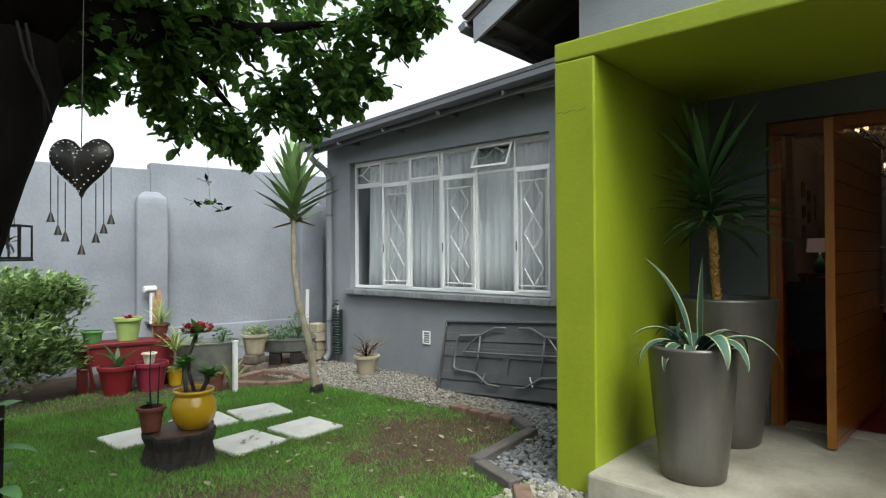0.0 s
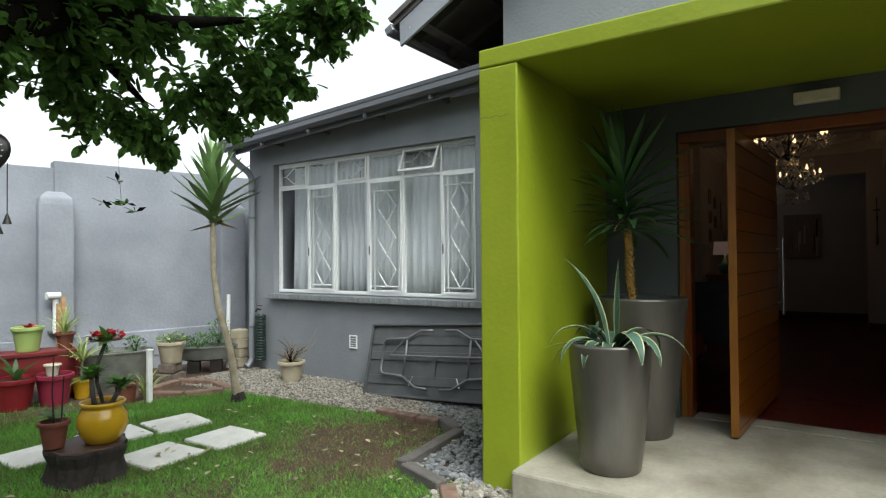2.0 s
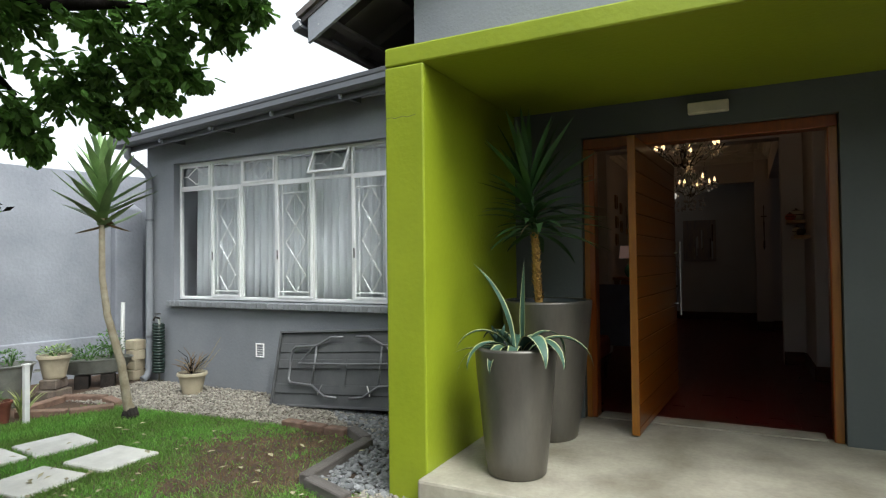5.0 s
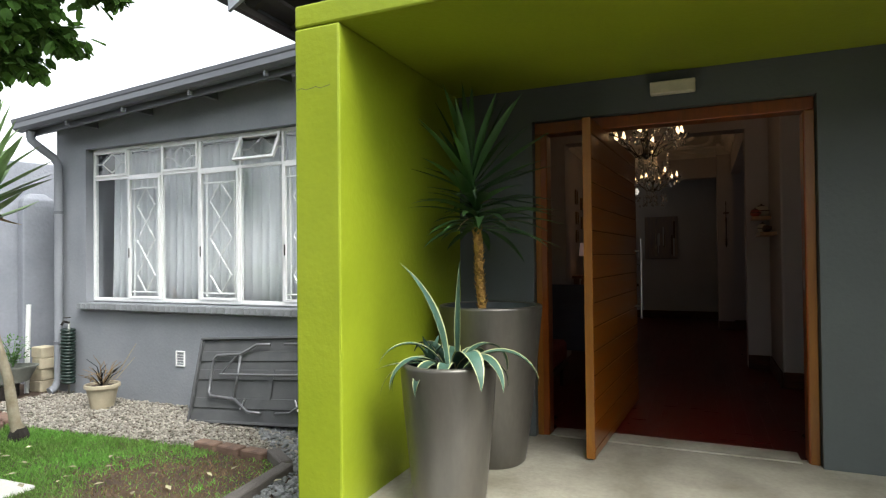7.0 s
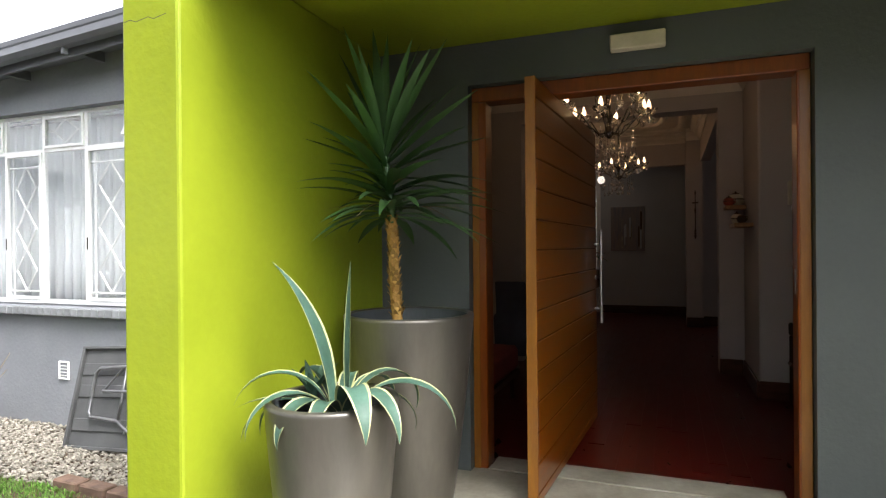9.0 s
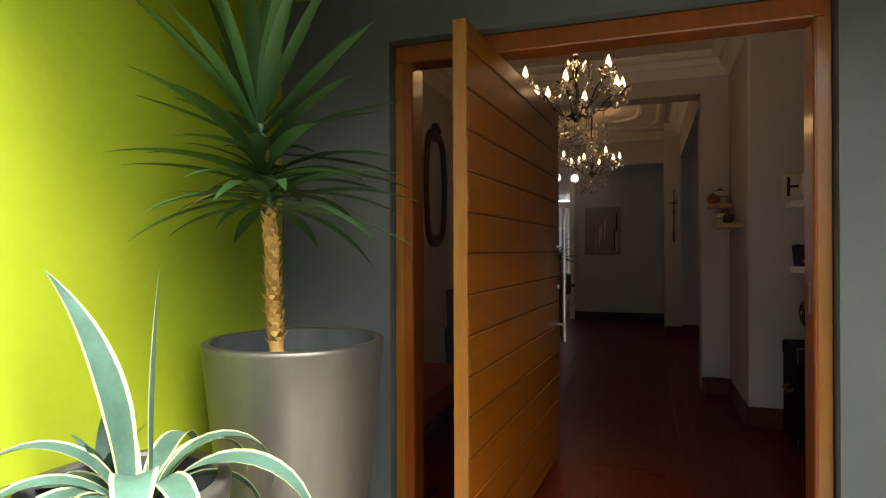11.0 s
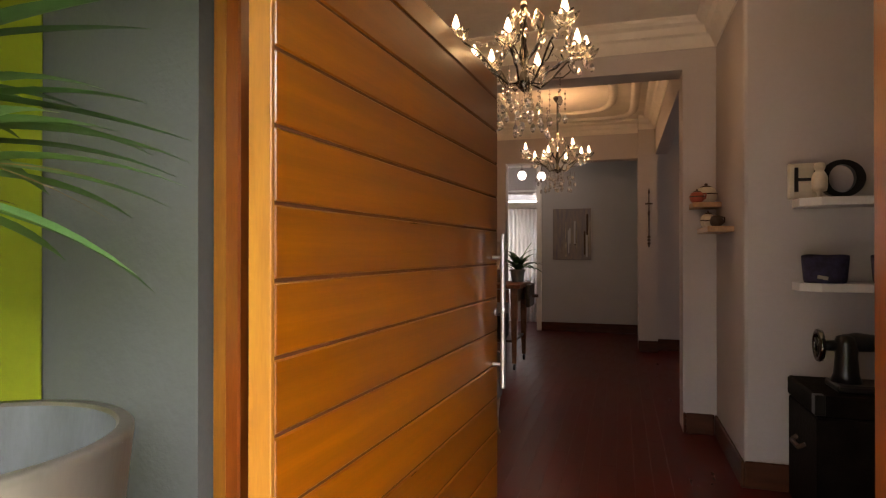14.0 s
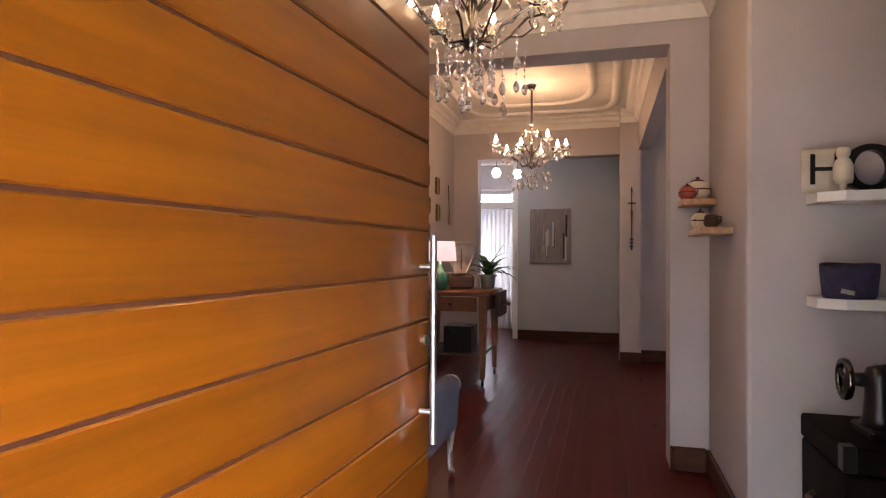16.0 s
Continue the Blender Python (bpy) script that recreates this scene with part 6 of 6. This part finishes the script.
fc = part("curtain", Geo().add(verts, faces), CURTAIN, None, smooth=True)
fc.modifiers.new("thick", 'SOLIDIFY').thickness = 0.003
tagged(fc, "long white curtain at the far room window", "curtain")
for x, y in ((12.55, 1.99), (12.75, 1.72)):
    gl = thing("globe_pendant", x, y, 2.46, 0, "lit white glass globe pendant lamp", "pendant lamp", "globe pendants")
    part("globe", Geo().lathe([(0.005, -0.07), (0.045, -0.055), (0.07, 0), (0.045, 0.055), (0.02, 0.068)], 18), GLOBE, gl, smooth=True)
    part("cord", Geo().tube([(0, 0, 0.065), (0, 0, 0.59)], 0.004, 6), BLACK, gl)
    part("cap", Geo().lathe([(0.022, 0.066), (0.02, 0.09), (0.006, 0.1)], 12), CHROME, gl)

rod = thing("carved_wall_staff", 11.655, 0.20, 1.36, 0, "thin dark carved staff hanging on the white pier", "wall ornament")
part("shaft", Geo().lathe([(0.006, 0), (0.014, 0.03), (0.007, 0.06), (0.009, 0.40), (0.016, 0.44), (0.008, 0.48), (0.006, 0.68), (0.012, 0.71), (0.003, 0.76)], 10), DARK_WOOD, rod, smooth=True)
for z in (0.05, 0.09, 0.13):
    part("bead", Geo().lathe([(0.004, z - 0.02), (0.026, z), (0.004, z + 0.02)], 10), DARK_WOOD, rod, smooth=True)
part("crosspiece", Geo().box(-0.008, 0.008, -0.045, 0.045, 0.55, 0.57), DARK_WOOD, rod)

# corner shelves
for x0, x1, y0, y1, z, lab in ((7.90, 8.128, -0.075, 0.085, 1.60, "short pale pine shelf on the archway pier"), (7.46, 7.96, -0.078, 0.05, 1.42, "longer pale pine shelf along the passage wall")):
    s = part("pine_shelf", Geo().box(x0, x1, y0 - 0.02, y1, z, z + 0.035, c=0.003), PINE)
    tagged(s, lab, "shelf", "small pine shelves")


def ceramic(name, x, y, z, r, h, mat, label, lid=True):
    t = thing(name, x, y, z, rnd(0, 360), label, "pot")
    part("body", Geo().lathe([(r * 0.6, 0), (r * 0.95, h * 0.25), (r, h * 0.5), (r * 0.8, h * 0.8), (r * 0.5, h * 0.88)], 18), mat, t, smooth=True)
    if lid:
        part("lid", Geo().lathe([(r * 0.55, h * 0.885), (r * 0.4, h * 0.96), (r * 0.12, h), (r * 0.16, h * 1.08), (0.002, h * 1.12)], 14), DARK_WOOD, t, smooth=True)
    part("band", Geo().lathe([(r * 1.01, h * 0.46), (r * 1.015, h * 0.5), (r * 1.01, h * 0.54)], 18, caps=False), DARK_WOOD, t)
    part("handle", Geo().tube([(r * 0.8, 0, h * 0.75), (r * 1.25, 0, h * 0.7), (r * 1.2, 0, h * 0.35), (r * 0.9, 0, h * 0.25)], 0.005, 6), mat, t, smooth=True)
    return t


ceramic("teapot", 8.03, -0.015, 1.635, 0.072, 0.125, CREAM_CERAMIC, "round cream and brown painted pot on a pine shelf")
ceramic("sugar_bowl", 7.97, 0.05, 1.635, 0.05, 0.085, RED_CERAMIC, "small red glazed pot on a pine shelf")
ceramic("pepper_jar", 7.90, -0.01, 1.455, 0.046, 0.11, CREAM_CERAMIC, "small cream painted jar with a lid on a shelf")
ceramic("butter_pot", 7.74, -0.02, 1.455, 0.055, 0.09, CREAM_CERAMIC, "squat cream and brown painted pot on a shelf", False)
ceramic("small_pot", 7.6, -0.02, 1.455, 0.04, 0.08, DARK_WOOD, "small dark pot on a pine shelf", False)

# shelves on the projecting wall
for z, lab in ((1.535, "white wall shelf carrying the letter ornaments"), (1.095, "white wall shelf carrying felt bags")):
    g = Geo().loft([[(7.188, -0.335, zz), (7.05, -0.335, zz), (6.985, -0.42, zz), (6.985, -1.6, zz), (7.188, -1.6, zz)] for zz in (z, z + 0.043)], 0, None, True)
    s = part("wall_shelf", g, SHELF_PAINT, bevel=0.003)
    tagged(s, lab, "shelf", "white wall shelves")
ST = 1.579


def letter_block(ch, y, label):
    t = thing("letter_block", 7.13, y, ST, 0, label, "letter ornament", "letter ornaments on the shelf")
    part("block", Geo().box(-0.012, 0.018, -0.082, 0.082, 0, 0.19, c=0.006), CREAM_CERAMIC, t)
    cu = bpy.data.curves.new("letter", 'FONT')
    cu.body, cu.size, cu.extrude, cu.align_x, cu.align_y = ch, 0.19, 0.002, 'CENTER', 'CENTER'
    ob = new("letter", cu)
    ob.data.materials.append(BLACK)
    ob.parent = t
    ob.matrix_basis = pose(-0.0145, 0, 0.095, 90, 0, -90)
    return t


letter_block("H", -0.385, "cream block with a black letter H on the shelf")
letter_block("M", -0.795, "cream block with a black letter M on the shelf")
ring_o = thing("letter_o", 7.08, -0.535, ST, 0, "thick black wooden letter O standing on the shelf", "letter ornament", "letter ornaments on the shelf")
rings = []
for k in range(33):
    a = math.tau * k / 32
    co_, si = math.cos(a), math.sin(a)
    rings.append([(0.02, 0.105 * co_, 0.097 + 0.097 * si), (-0.02, 0.105 * co_, 0.097 + 0.097 * si), (-0.02, 0.062 * co_, 0.097 + 0.072 * si), (0.02, 0.062 * co_, 0.097 + 0.072 * si)])
part("ring", Geo().loft(rings), BLACK, ring_o, smooth=True, angle=40)
fig = part("ceramic_figurine", Geo().lathe([(0.012, 0.0), (0.014, 0.028), (0.032, 0.03), (0.036, 0.05), (0.036, 0.10), (0.026, 0.125), (0.018, 0.133), (0.025, 0.145), (0.027, 0.16), (0.02, 0.175), (0.003, 0.178)], 18), CREAM_CERAMIC, None, smooth=True, at=pose(7.02, -0.42, ST))
tagged(fig, "small plain cream ceramic figurine on the shelf", "figurine")
for y, sx, mat, lab in ((-0.455, 0.103, NAVY, "dark navy patterned felt bag on the shelf"), (-0.765, 0.10, NAVY, "small dark purple felt bag on the shelf")):
    b = thing("felt_bag", 7.06, y, 1.139, 4, lab, "bag", "felt bags on the shelf")
    rings = []
    for z, k, w in ((0, 0.9, 0), (0.02, 0.96, 0.003), (0.07, 1.0, 0.004), (0.115, 1.04, 0.005), (0.14, 1.05, 0.007), (0.13, 0.99, 0.007), (0.05, 0.9, 0)):
        rings.append([(0.075 * k * math.cos(a) * (1 + 0.04 * math.sin(5 * a)), sx * k * math.copysign(abs(math.sin(a)) ** 0.7, math.sin(a)), z + w * math.sin(2 * a + 1)) for a in (math.tau * j / 28 for j in range(28))])
    part("body", Geo().loft(rings, 0, None, True), mat, b, smooth=True)
    part("tag", Geo().box(-0.082, -0.08, 0.02, 0.07, 0.012, 0.03), PAPER, b, "small pale tag", at=pose(0, 0, 0, 12, 0, 0))

trunk = thing("storage_chest", 6.93, -0.72, 0, 0, "worn black storage trunk used as a side table", "trunk")
part("body", Geo().box(-0.25, 0.23, -0.44, 0.41, 0.0, 0.53, c=0.006), TRUNK_MAT, trunk)
part("lid", Geo().box(-0.255, 0.235, -0.445, 0.415, 0.535, 0.635, c=0.01), TRUNK_MAT, trunk)
for y in (-0.445, 0.375):
    part("corner_guard", Geo().box(-0.259, -0.205, y, y + 0.045, 0.545, 0.639, c=0.004), BLACK, trunk, "dull metal corner guard")
    part("corner_guard", Geo().box(-0.256, -0.205, y + 0.004, y + 0.045, 0.002, 0.07, c=0.004), BLACK, trunk, "dull metal corner guard")
part("latch", Geo().box(-0.262, -0.25, -0.03, 0.03, 0.49, 0.57), IRON, trunk)
part("side_handle", Geo().tube([(-0.08, 0.412, 0.36), (-0.07, 0.44, 0.34), (0.05, 0.44, 0.34), (0.06, 0.412, 0.36)], 0.012, 8), DARK_WOOD, trunk)

sm = thing("sewing_machine", 6.86, -0.55, 0.636, 0, "old black cast-iron sewing machine with a chromed wheel", "sewing machine")
part("bed", Geo().box(-0.09, 0.09, -0.28, 0.12, 0, 0.03, c=0.008), BLACK, sm)
part("pillar", Geo().lathe([(0.062, 0.031), (0.05, 0.06), (0.044, 0.13), (0.048, 0.18), (0.038, 0.205), (0.01, 0.215)], 20, at=pose(0, 0.06, 0)), BLACK, sm, smooth=True)
part("arm", Geo().tube([(0, 0.09, 0.175), (0, 0.02, 0.185), (0, -0.1, 0.18), (0, -0.2, 0.17), (0, -0.25, 0.15)], [0.034, 0.038, 0.03, 0.03, 0.032], 14), BLACK, sm, smooth=True)
part("head", Geo().box(-0.03, 0.03, -0.285, -0.225, 0.06, 0.195, c=0.008), BLACK, sm)
part("needle_bar", Geo().tube([(0, -0.255, 0.06), (0, -0.255, 0.032)], 0.005, 6), STEEL, sm)
part("wheel_boss", Geo().tube([(0, 0.09, 0.168), (0, 0.165, 0.168)], [0.024, 0.018], 12), BLACK, sm, smooth=True)
wheel = part("hand_wheel", Geo().loft([[(rr * math.cos(a), 0.155 + dd, 0.168 + rr * math.sin(a)) for a in (math.tau * j / 28 for j in range(28))] for rr, dd in ((0.050, 0), (0.062, 0.002), (0.065, 0.012), (0.062, 0.022), (0.050, 0.024), (0.047, 0.012), (0.050, 0))]), CHROME, sm, "chromed spoked hand wheel", smooth=True)
for k in range(3):
    a = k * 2.094 + 0.5
    part("spoke", Geo().tube([(0, 0.167, 0.168), (0.052 * math.cos(a), 0.167, 0.168 + 0.052 * math.sin(a))], 0.007, 6), BLACK, wheel)
sm.scale = (1.12, 1.08, 1.24)

# desk with lamp, scale and plant
desk = thing("work_table", 10.35, 2.0, 0, 0, "old orange pine work table with a drawer and low shelf", "table")
part("tabletop", Geo().box(-0.40, 0.42, -0.40, 0.39, 0.895, 0.94, c=0.005), OLD_PINE, desk)
part("drawer", Geo().box(-0.345, -0.33, -0.27, 0.27, 0.74, 0.88, c=0.003), OLD_PINE, desk)
part("drawer_knob", Geo().lathe([(0.012, 0), (0.018, 0.012), (0.006, 0.02)], 10, at=pose(-0.346, 0, 0.81, 0, -90, 0)), BLACK, desk)
part("apron", Geo().box(-0.33, 0.34, -0.33, -0.305, 0.73, 0.893), OLD_PINE, desk)
for x in (-0.335, 0.33):
    for y in (-0.33, 0.33):
        part("leg", Geo().loft([[(x - w, y - w, z), (x + w, y - w, z), (x + w, y + w, z), (x - w, y + w, z)] for w, z in ((0.022, 0.075), (0.036, 0.72), (0.038, 0.893))], 0, None, True), OLD_PINE, desk)
        part("castor", Geo().lathe([(0.02, -0.012), (0.034, -0.01), (0.034, 0.01), (0.02, 0.012)], 14, at=pose(x, y, 0.034, 90)), IRON, desk)
part("low_shelf", Geo().box(-0.33, 0.33, -0.33, 0.33, 0.30, 0.325), DARK_WOOD, desk)
part("vice_board", Geo().box(0.0, 0.40, -0.45, -0.402, 0.66, 0.92, c=0.006), DARK_WOOD, desk, "dark worn vice board")
part("vice_screw", Geo().tube([(0.2, -0.452, 0.78), (0.2, -0.52, 0.78)], 0.018, 10), DARK_WOOD, desk)
for i, (dx, dy, w, hh) in enumerate(((-0.14, -0.1, 0.17, 0.26), (0.18, -0.05, 0.13, 0.20))):
    b = part("storage_box", Geo().box(-w, w, -0.14, 0.14, 0, hh, c=0.006), (BLACK, FAR_WALL)[i], None, at=pose(10.35 + dx, 2.04 + dy, 0.326))
    tagged(b, ("dark storage box on the low table shelf", "pale blue storage box on the low table shelf")[i], "box", "boxes under the work table")
tl = thing("table_lamp", 10.12, 2.14, 0.94, 0, "lit table lamp with a teal gourd base and pink shade", "table lamp")
part("base", Geo().lathe([(0.05, 0), (0.07, 0.02), (0.095, 0.09), (0.085, 0.15), (0.04, 0.20), (0.018, 0.25), (0.016, 0.30)], 24), TEAL, tl, smooth=True)
sh = part("shade", Geo().lathe([(0.17, 0.30), (0.15, 0.50)], 28, caps=False), SHADE, tl, "pale pink drum shade", smooth=True)
sh.modifiers.new("thick", 'SOLIDIFY').thickness = 0.004
sc = thing("kitchen_scale", 10.38, 1.98, 0.94, 18, "old dark shop scale with a glazed fan dial", "scale")
part("body", Geo().box(-0.11, 0.11, -0.13, 0.13, 0.01, 0.15, c=0.02), DARK_WOOD, sc)
part("tray", Geo().lathe([(0.12, 0.165), (0.125, 0.172), (0.02, 0.168)], 20, at=pose(0, 0.06, 0)), STEEL, sc)
part("dial", Geo().loft([[(dx, -0.05, 0.15), (dx, 0.05, 0.15), (dx, 0.17, 0.44), (dx, 0.12, 0.49), (dx, -0.12, 0.49), (dx, -0.17, 0.44)] for dx in (-0.012, 0.012)], 0, None, True), PAPER, sc, "pale dial face")
part("dial_rim", Geo().tube([(-0.013, -0.05, 0.15), (-0.013, -0.17, 0.44), (-0.013, -0.12, 0.49), (-0.013, 0.12, 0.49), (-0.013, 0.17, 0.44), (-0.013, 0.05, 0.15)], 0.012, 6), STEEL, sc)
part("pointer", Geo().box(-0.0155, -0.0135, -0.004, 0.004, 0.2, 0.42), BLACK, sc)
pt = pot("flowerpot", 10.53, 1.72, 0.94, 0.085, 0.15, GALV, "grey pot with a leafy plant on the work table", 0.8)
random.seed(61)
pl = thing("peace_lily", 10.53, 1.72, 1.07, 0, "leafy dark green house plant on the work table", "plant")
for i in range(30):
    p0 = rnd(20, 80)
    part("leaf", Geo().ribbon((rnd(-0.03, 0.03), rnd(-0.03, 0.03), 0), i * 137.5, p0, p0 - 80, rnd(0.24, 0.40), 0.065, 6, 0.2, 0, None, 1.0, 0, 0.25), [YUCCA_LEAF], pl, smooth=True)
part("flower_stem", Geo().tube([(0, 0, 0), (0.02, -0.08, 0.22), (0.03, -0.16, 0.34)], 0.004, 5), HERB, pl)

# armchair
ac = thing("armchair", 7.30, 1.72, 0, 0, "grey-blue upholstered armchair with carved whitewashed legs", "armchair")
part("seat", Geo().box(-0.30, 0.33, -0.29, 0.29, 0.28, 0.46, c=0.03), UPHOLSTERY, ac, bevel=0.02)
part("backrest", Geo().loft([[(-0.36, -0.33, z), (-0.27 - (z - 0.3) * 0.12, -0.33, z), (-0.27 - (z - 0.3) * 0.12, 0.33, z), (-0.36 - (z - 0.3) * 0.12, 0.33, z)] for z in (0.28, 0.7, 0.95)], 0, None, True), UPHOLSTERY, ac, bevel=0.03)
for s in (-1, 1):
    rings = []
    for x, zt in ((-0.30, 0.66), (0.0, 0.64), (0.25, 0.62), (0.36, 0.60)):
        rings.append([(x, s * 0.33 + 0.055 * math.cos(a), zt - 0.055 + 0.055 * math.sin(a)) if math.sin(a) > -0.2 else (x, s * 0.33 + 0.04 * math.copysign(1, math.cos(a)), 0.30) for a in (math.tau * j / 20 for j in range(20))])
    part("arm", Geo().loft(rings, 0, None, True), UPHOLSTERY, ac, smooth=True, angle=50)
    part("scroll", Geo().lathe([(0.058, 0), (0.06, 0.012), (0.035, 0.016), (0.03, 0.012), (0.012, 0.02)], 18, at=pose(0.36, s * 0.33, 0.545, 0, 90, 0)), WORN_GILT, ac, "carved scroll")
    part("front_leg", Geo().tube([(0.37, s * 0.33, 0.53), (0.40, s * 0.33, 0.42), (0.375, s * 0.33, 0.28), (0.345, s * 0.33, 0.16), (0.36, s * 0.33, 0.06), (0.40, s * 0.33, 0.022), (0.385, s * 0.33, 0.012)], [0.014, 0.02, 0.026, 0.018, 0.016, 0.022, 0.012], 10), WORN_GILT, ac, "carved whitewashed cabriole leg", smooth=True)
    part("back_leg", Geo().tube([(-0.32, s * 0.28, 0.28), (-0.36, s * 0.28, 0.0)], [0.024, 0.016], 8), WORN_GILT, ac, smooth=True)
part("front_rail", Geo().box(0.335, 0.355, -0.30, 0.30, 0.26, 0.32, c=0.005), WORN_GILT, ac)

# red settee and framed pictures on the left wall
st = thing("settee", 5.98, 2.10, 0, 0, "dull red upholstered settee against the hall wall", "settee")
part("seat", Geo().box(-0.62, 0.62, -0.33, 0.2, 0.24, 0.44, c=0.03), RED_SOFA, st, bevel=0.02)
part("backrest", Geo().box(-0.62, 0.62, 0.205, 0.31, 0.24, 0.78, c=0.03), RED_SOFA, st, bevel=0.02)
part("base_rail", Geo().box(-0.62, 0.62, -0.335, -0.31, 0.20, 0.239), DARK_WOOD, st)
for x in (-0.57, 0.57):
    for y in (-0.28, 0.25):
        part("leg", Geo().tube([(x, y, 0.24), (x, y, 0)], [0.024, 0.014], 8), DARK_WOOD, st)


def framed(x, z, w, h, label, mat=OLD_GILT, inner=PAPER, border=0.045):
    t = thing("picture_frame", x, 2.449, z, 0, label, "picture", "framed pictures on the hall wall")
    for a, b, c, d in ((-w / 2, w / 2, 0, border), (-w / 2, w / 2, h - border, h), (-w / 2, -w / 2 + border, border, h - border), (w / 2 - border, w / 2, border, h - border)):
        part("moulding", Geo().box(a, b, -0.03, -0.001, c, d, c=0.006), mat, t)
    part("picture", Geo().box(-w / 2 + border, w / 2 - border, -0.012, -0.002, border, h - border), inner, t)
    return t


framed(7.05, 2.10, 0.36, 0.43, "old picture in a wide dull gilt frame")
framed(7.03, 1.50, 0.32, 0.34, "small pale picture in a thin gilt frame", border=0.03)
framed(7.16, 1.02, 0.42, 0.43, "old picture in a carved dark gilt frame", DARK_WOOD, CANVAS_DARK)

# tall shaped mirror with a carved frame and a crest
wm = thing("wall_mirror", 7.73, 2.449, 1.83, 0, "tall shaped mirror in a dark carved frame with a crest", "mirror")


def mirror_outline(k):
    """Half-height 0.5, waisted sides, rounded ends."""
    pts = []
    for j in range(48):
        a = math.tau * j / 48
        c, n_ = math.cos(a), math.sin(a)
        r_ = (abs(c) ** 3 + abs(n_) ** 3) ** (-1 / 3)
        pts.append((0.27 * k * c * r_ * (1 - 0.10 * math.cos(2 * a) * 0.5 + 0.03 * math.cos(6 * a)), 0.52 * (0.08 * (k - 1) + k) * n_ * r_ * 0.96))
    return pts


part("glass", Geo().loft([[(x, d, z) for x, z in mirror_outline(k)] for k, d in ((0.9, -0.001), (0.9, -0.012))], 0, None, True), MIRROR, wm)
part("carved_frame", Geo().loft([[(x, d, z) for x, z in mirror_outline(k)] for k, d in ((0.88, -0.013), (0.9, -0.03), (0.96, -0.042), (1.02, -0.034), (1.08, -0.018), (1.08, -0.001))]), CARVED, wm, smooth=True)
for k in range(5):
    part("crest_scroll", Geo().lathe([(0.012, 0), (0.035, 0.006), (0.03, 0.02), (0.008, 0.026)], 12, at=pose(-0.08 + 0.04 * k, -0.012, 0.55 + 0.03 * math.sin(k * 0.785), 90, 0, 0)), CARVED, wm, smooth=True)
for x, z, w, h in ((10.62, 2.08, 0.16, 0.24), (11.06, 2.02, 0.14, 0.2), (10.66, 1.76, 0.16, 0.2), (11.08, 1.70, 0.13, 0.2), (10.64, 1.46, 0.15, 0.2)):
    framed(x, z, w, h, "small oval-toned picture in a gilt frame", OLD_GILT, PAPER, 0.022)
hh_ = thing("hanging_heart", 11.6, 2.43, 1.74, 0, "small pale wooden heart on a bead string", "wall ornament")
part("heart", Geo().loft([[(p[1] * 0.45, d, p[2] * 0.6) for p in heart_ring(k, 0)] for k, d in ((0.6, -0.015), (1.0, 0), (0.6, 0.012))], 0, None, True), PINE, hh_, smooth=True)
part("bead_string", Geo().tube([(0, 0, 0.05), (0, 0.01, 0.45)], 0.006, 6), DARK_WOOD, hh_)

# floor boards laid over the base
boards = thing("floor_boards", 0, 0, 0, 0, "polished dark red floor boards running down the hall", "floor boards", kind="structure")
plank_mesh = Geo().box(0, 1.199, 0, 0.0996, -0.0035, 0.0, c=0.0006).mesh("plank", [FLOOR_WOOD])
random.seed(71)
for j in range(26):
    y = -0.12 + 0.1 * j
    x = 5.10 - rnd(0, 1.0)
    while x < 13.2:
        if x + 1.196 > 5.1 and (y > 0.125 or x + 1.196 < 7.15) and x > 4.95:
            part("plank", plank_mesh, FLOOR_WOOD, boards, at=pose(x, y, 0.0))
        x += 1.2
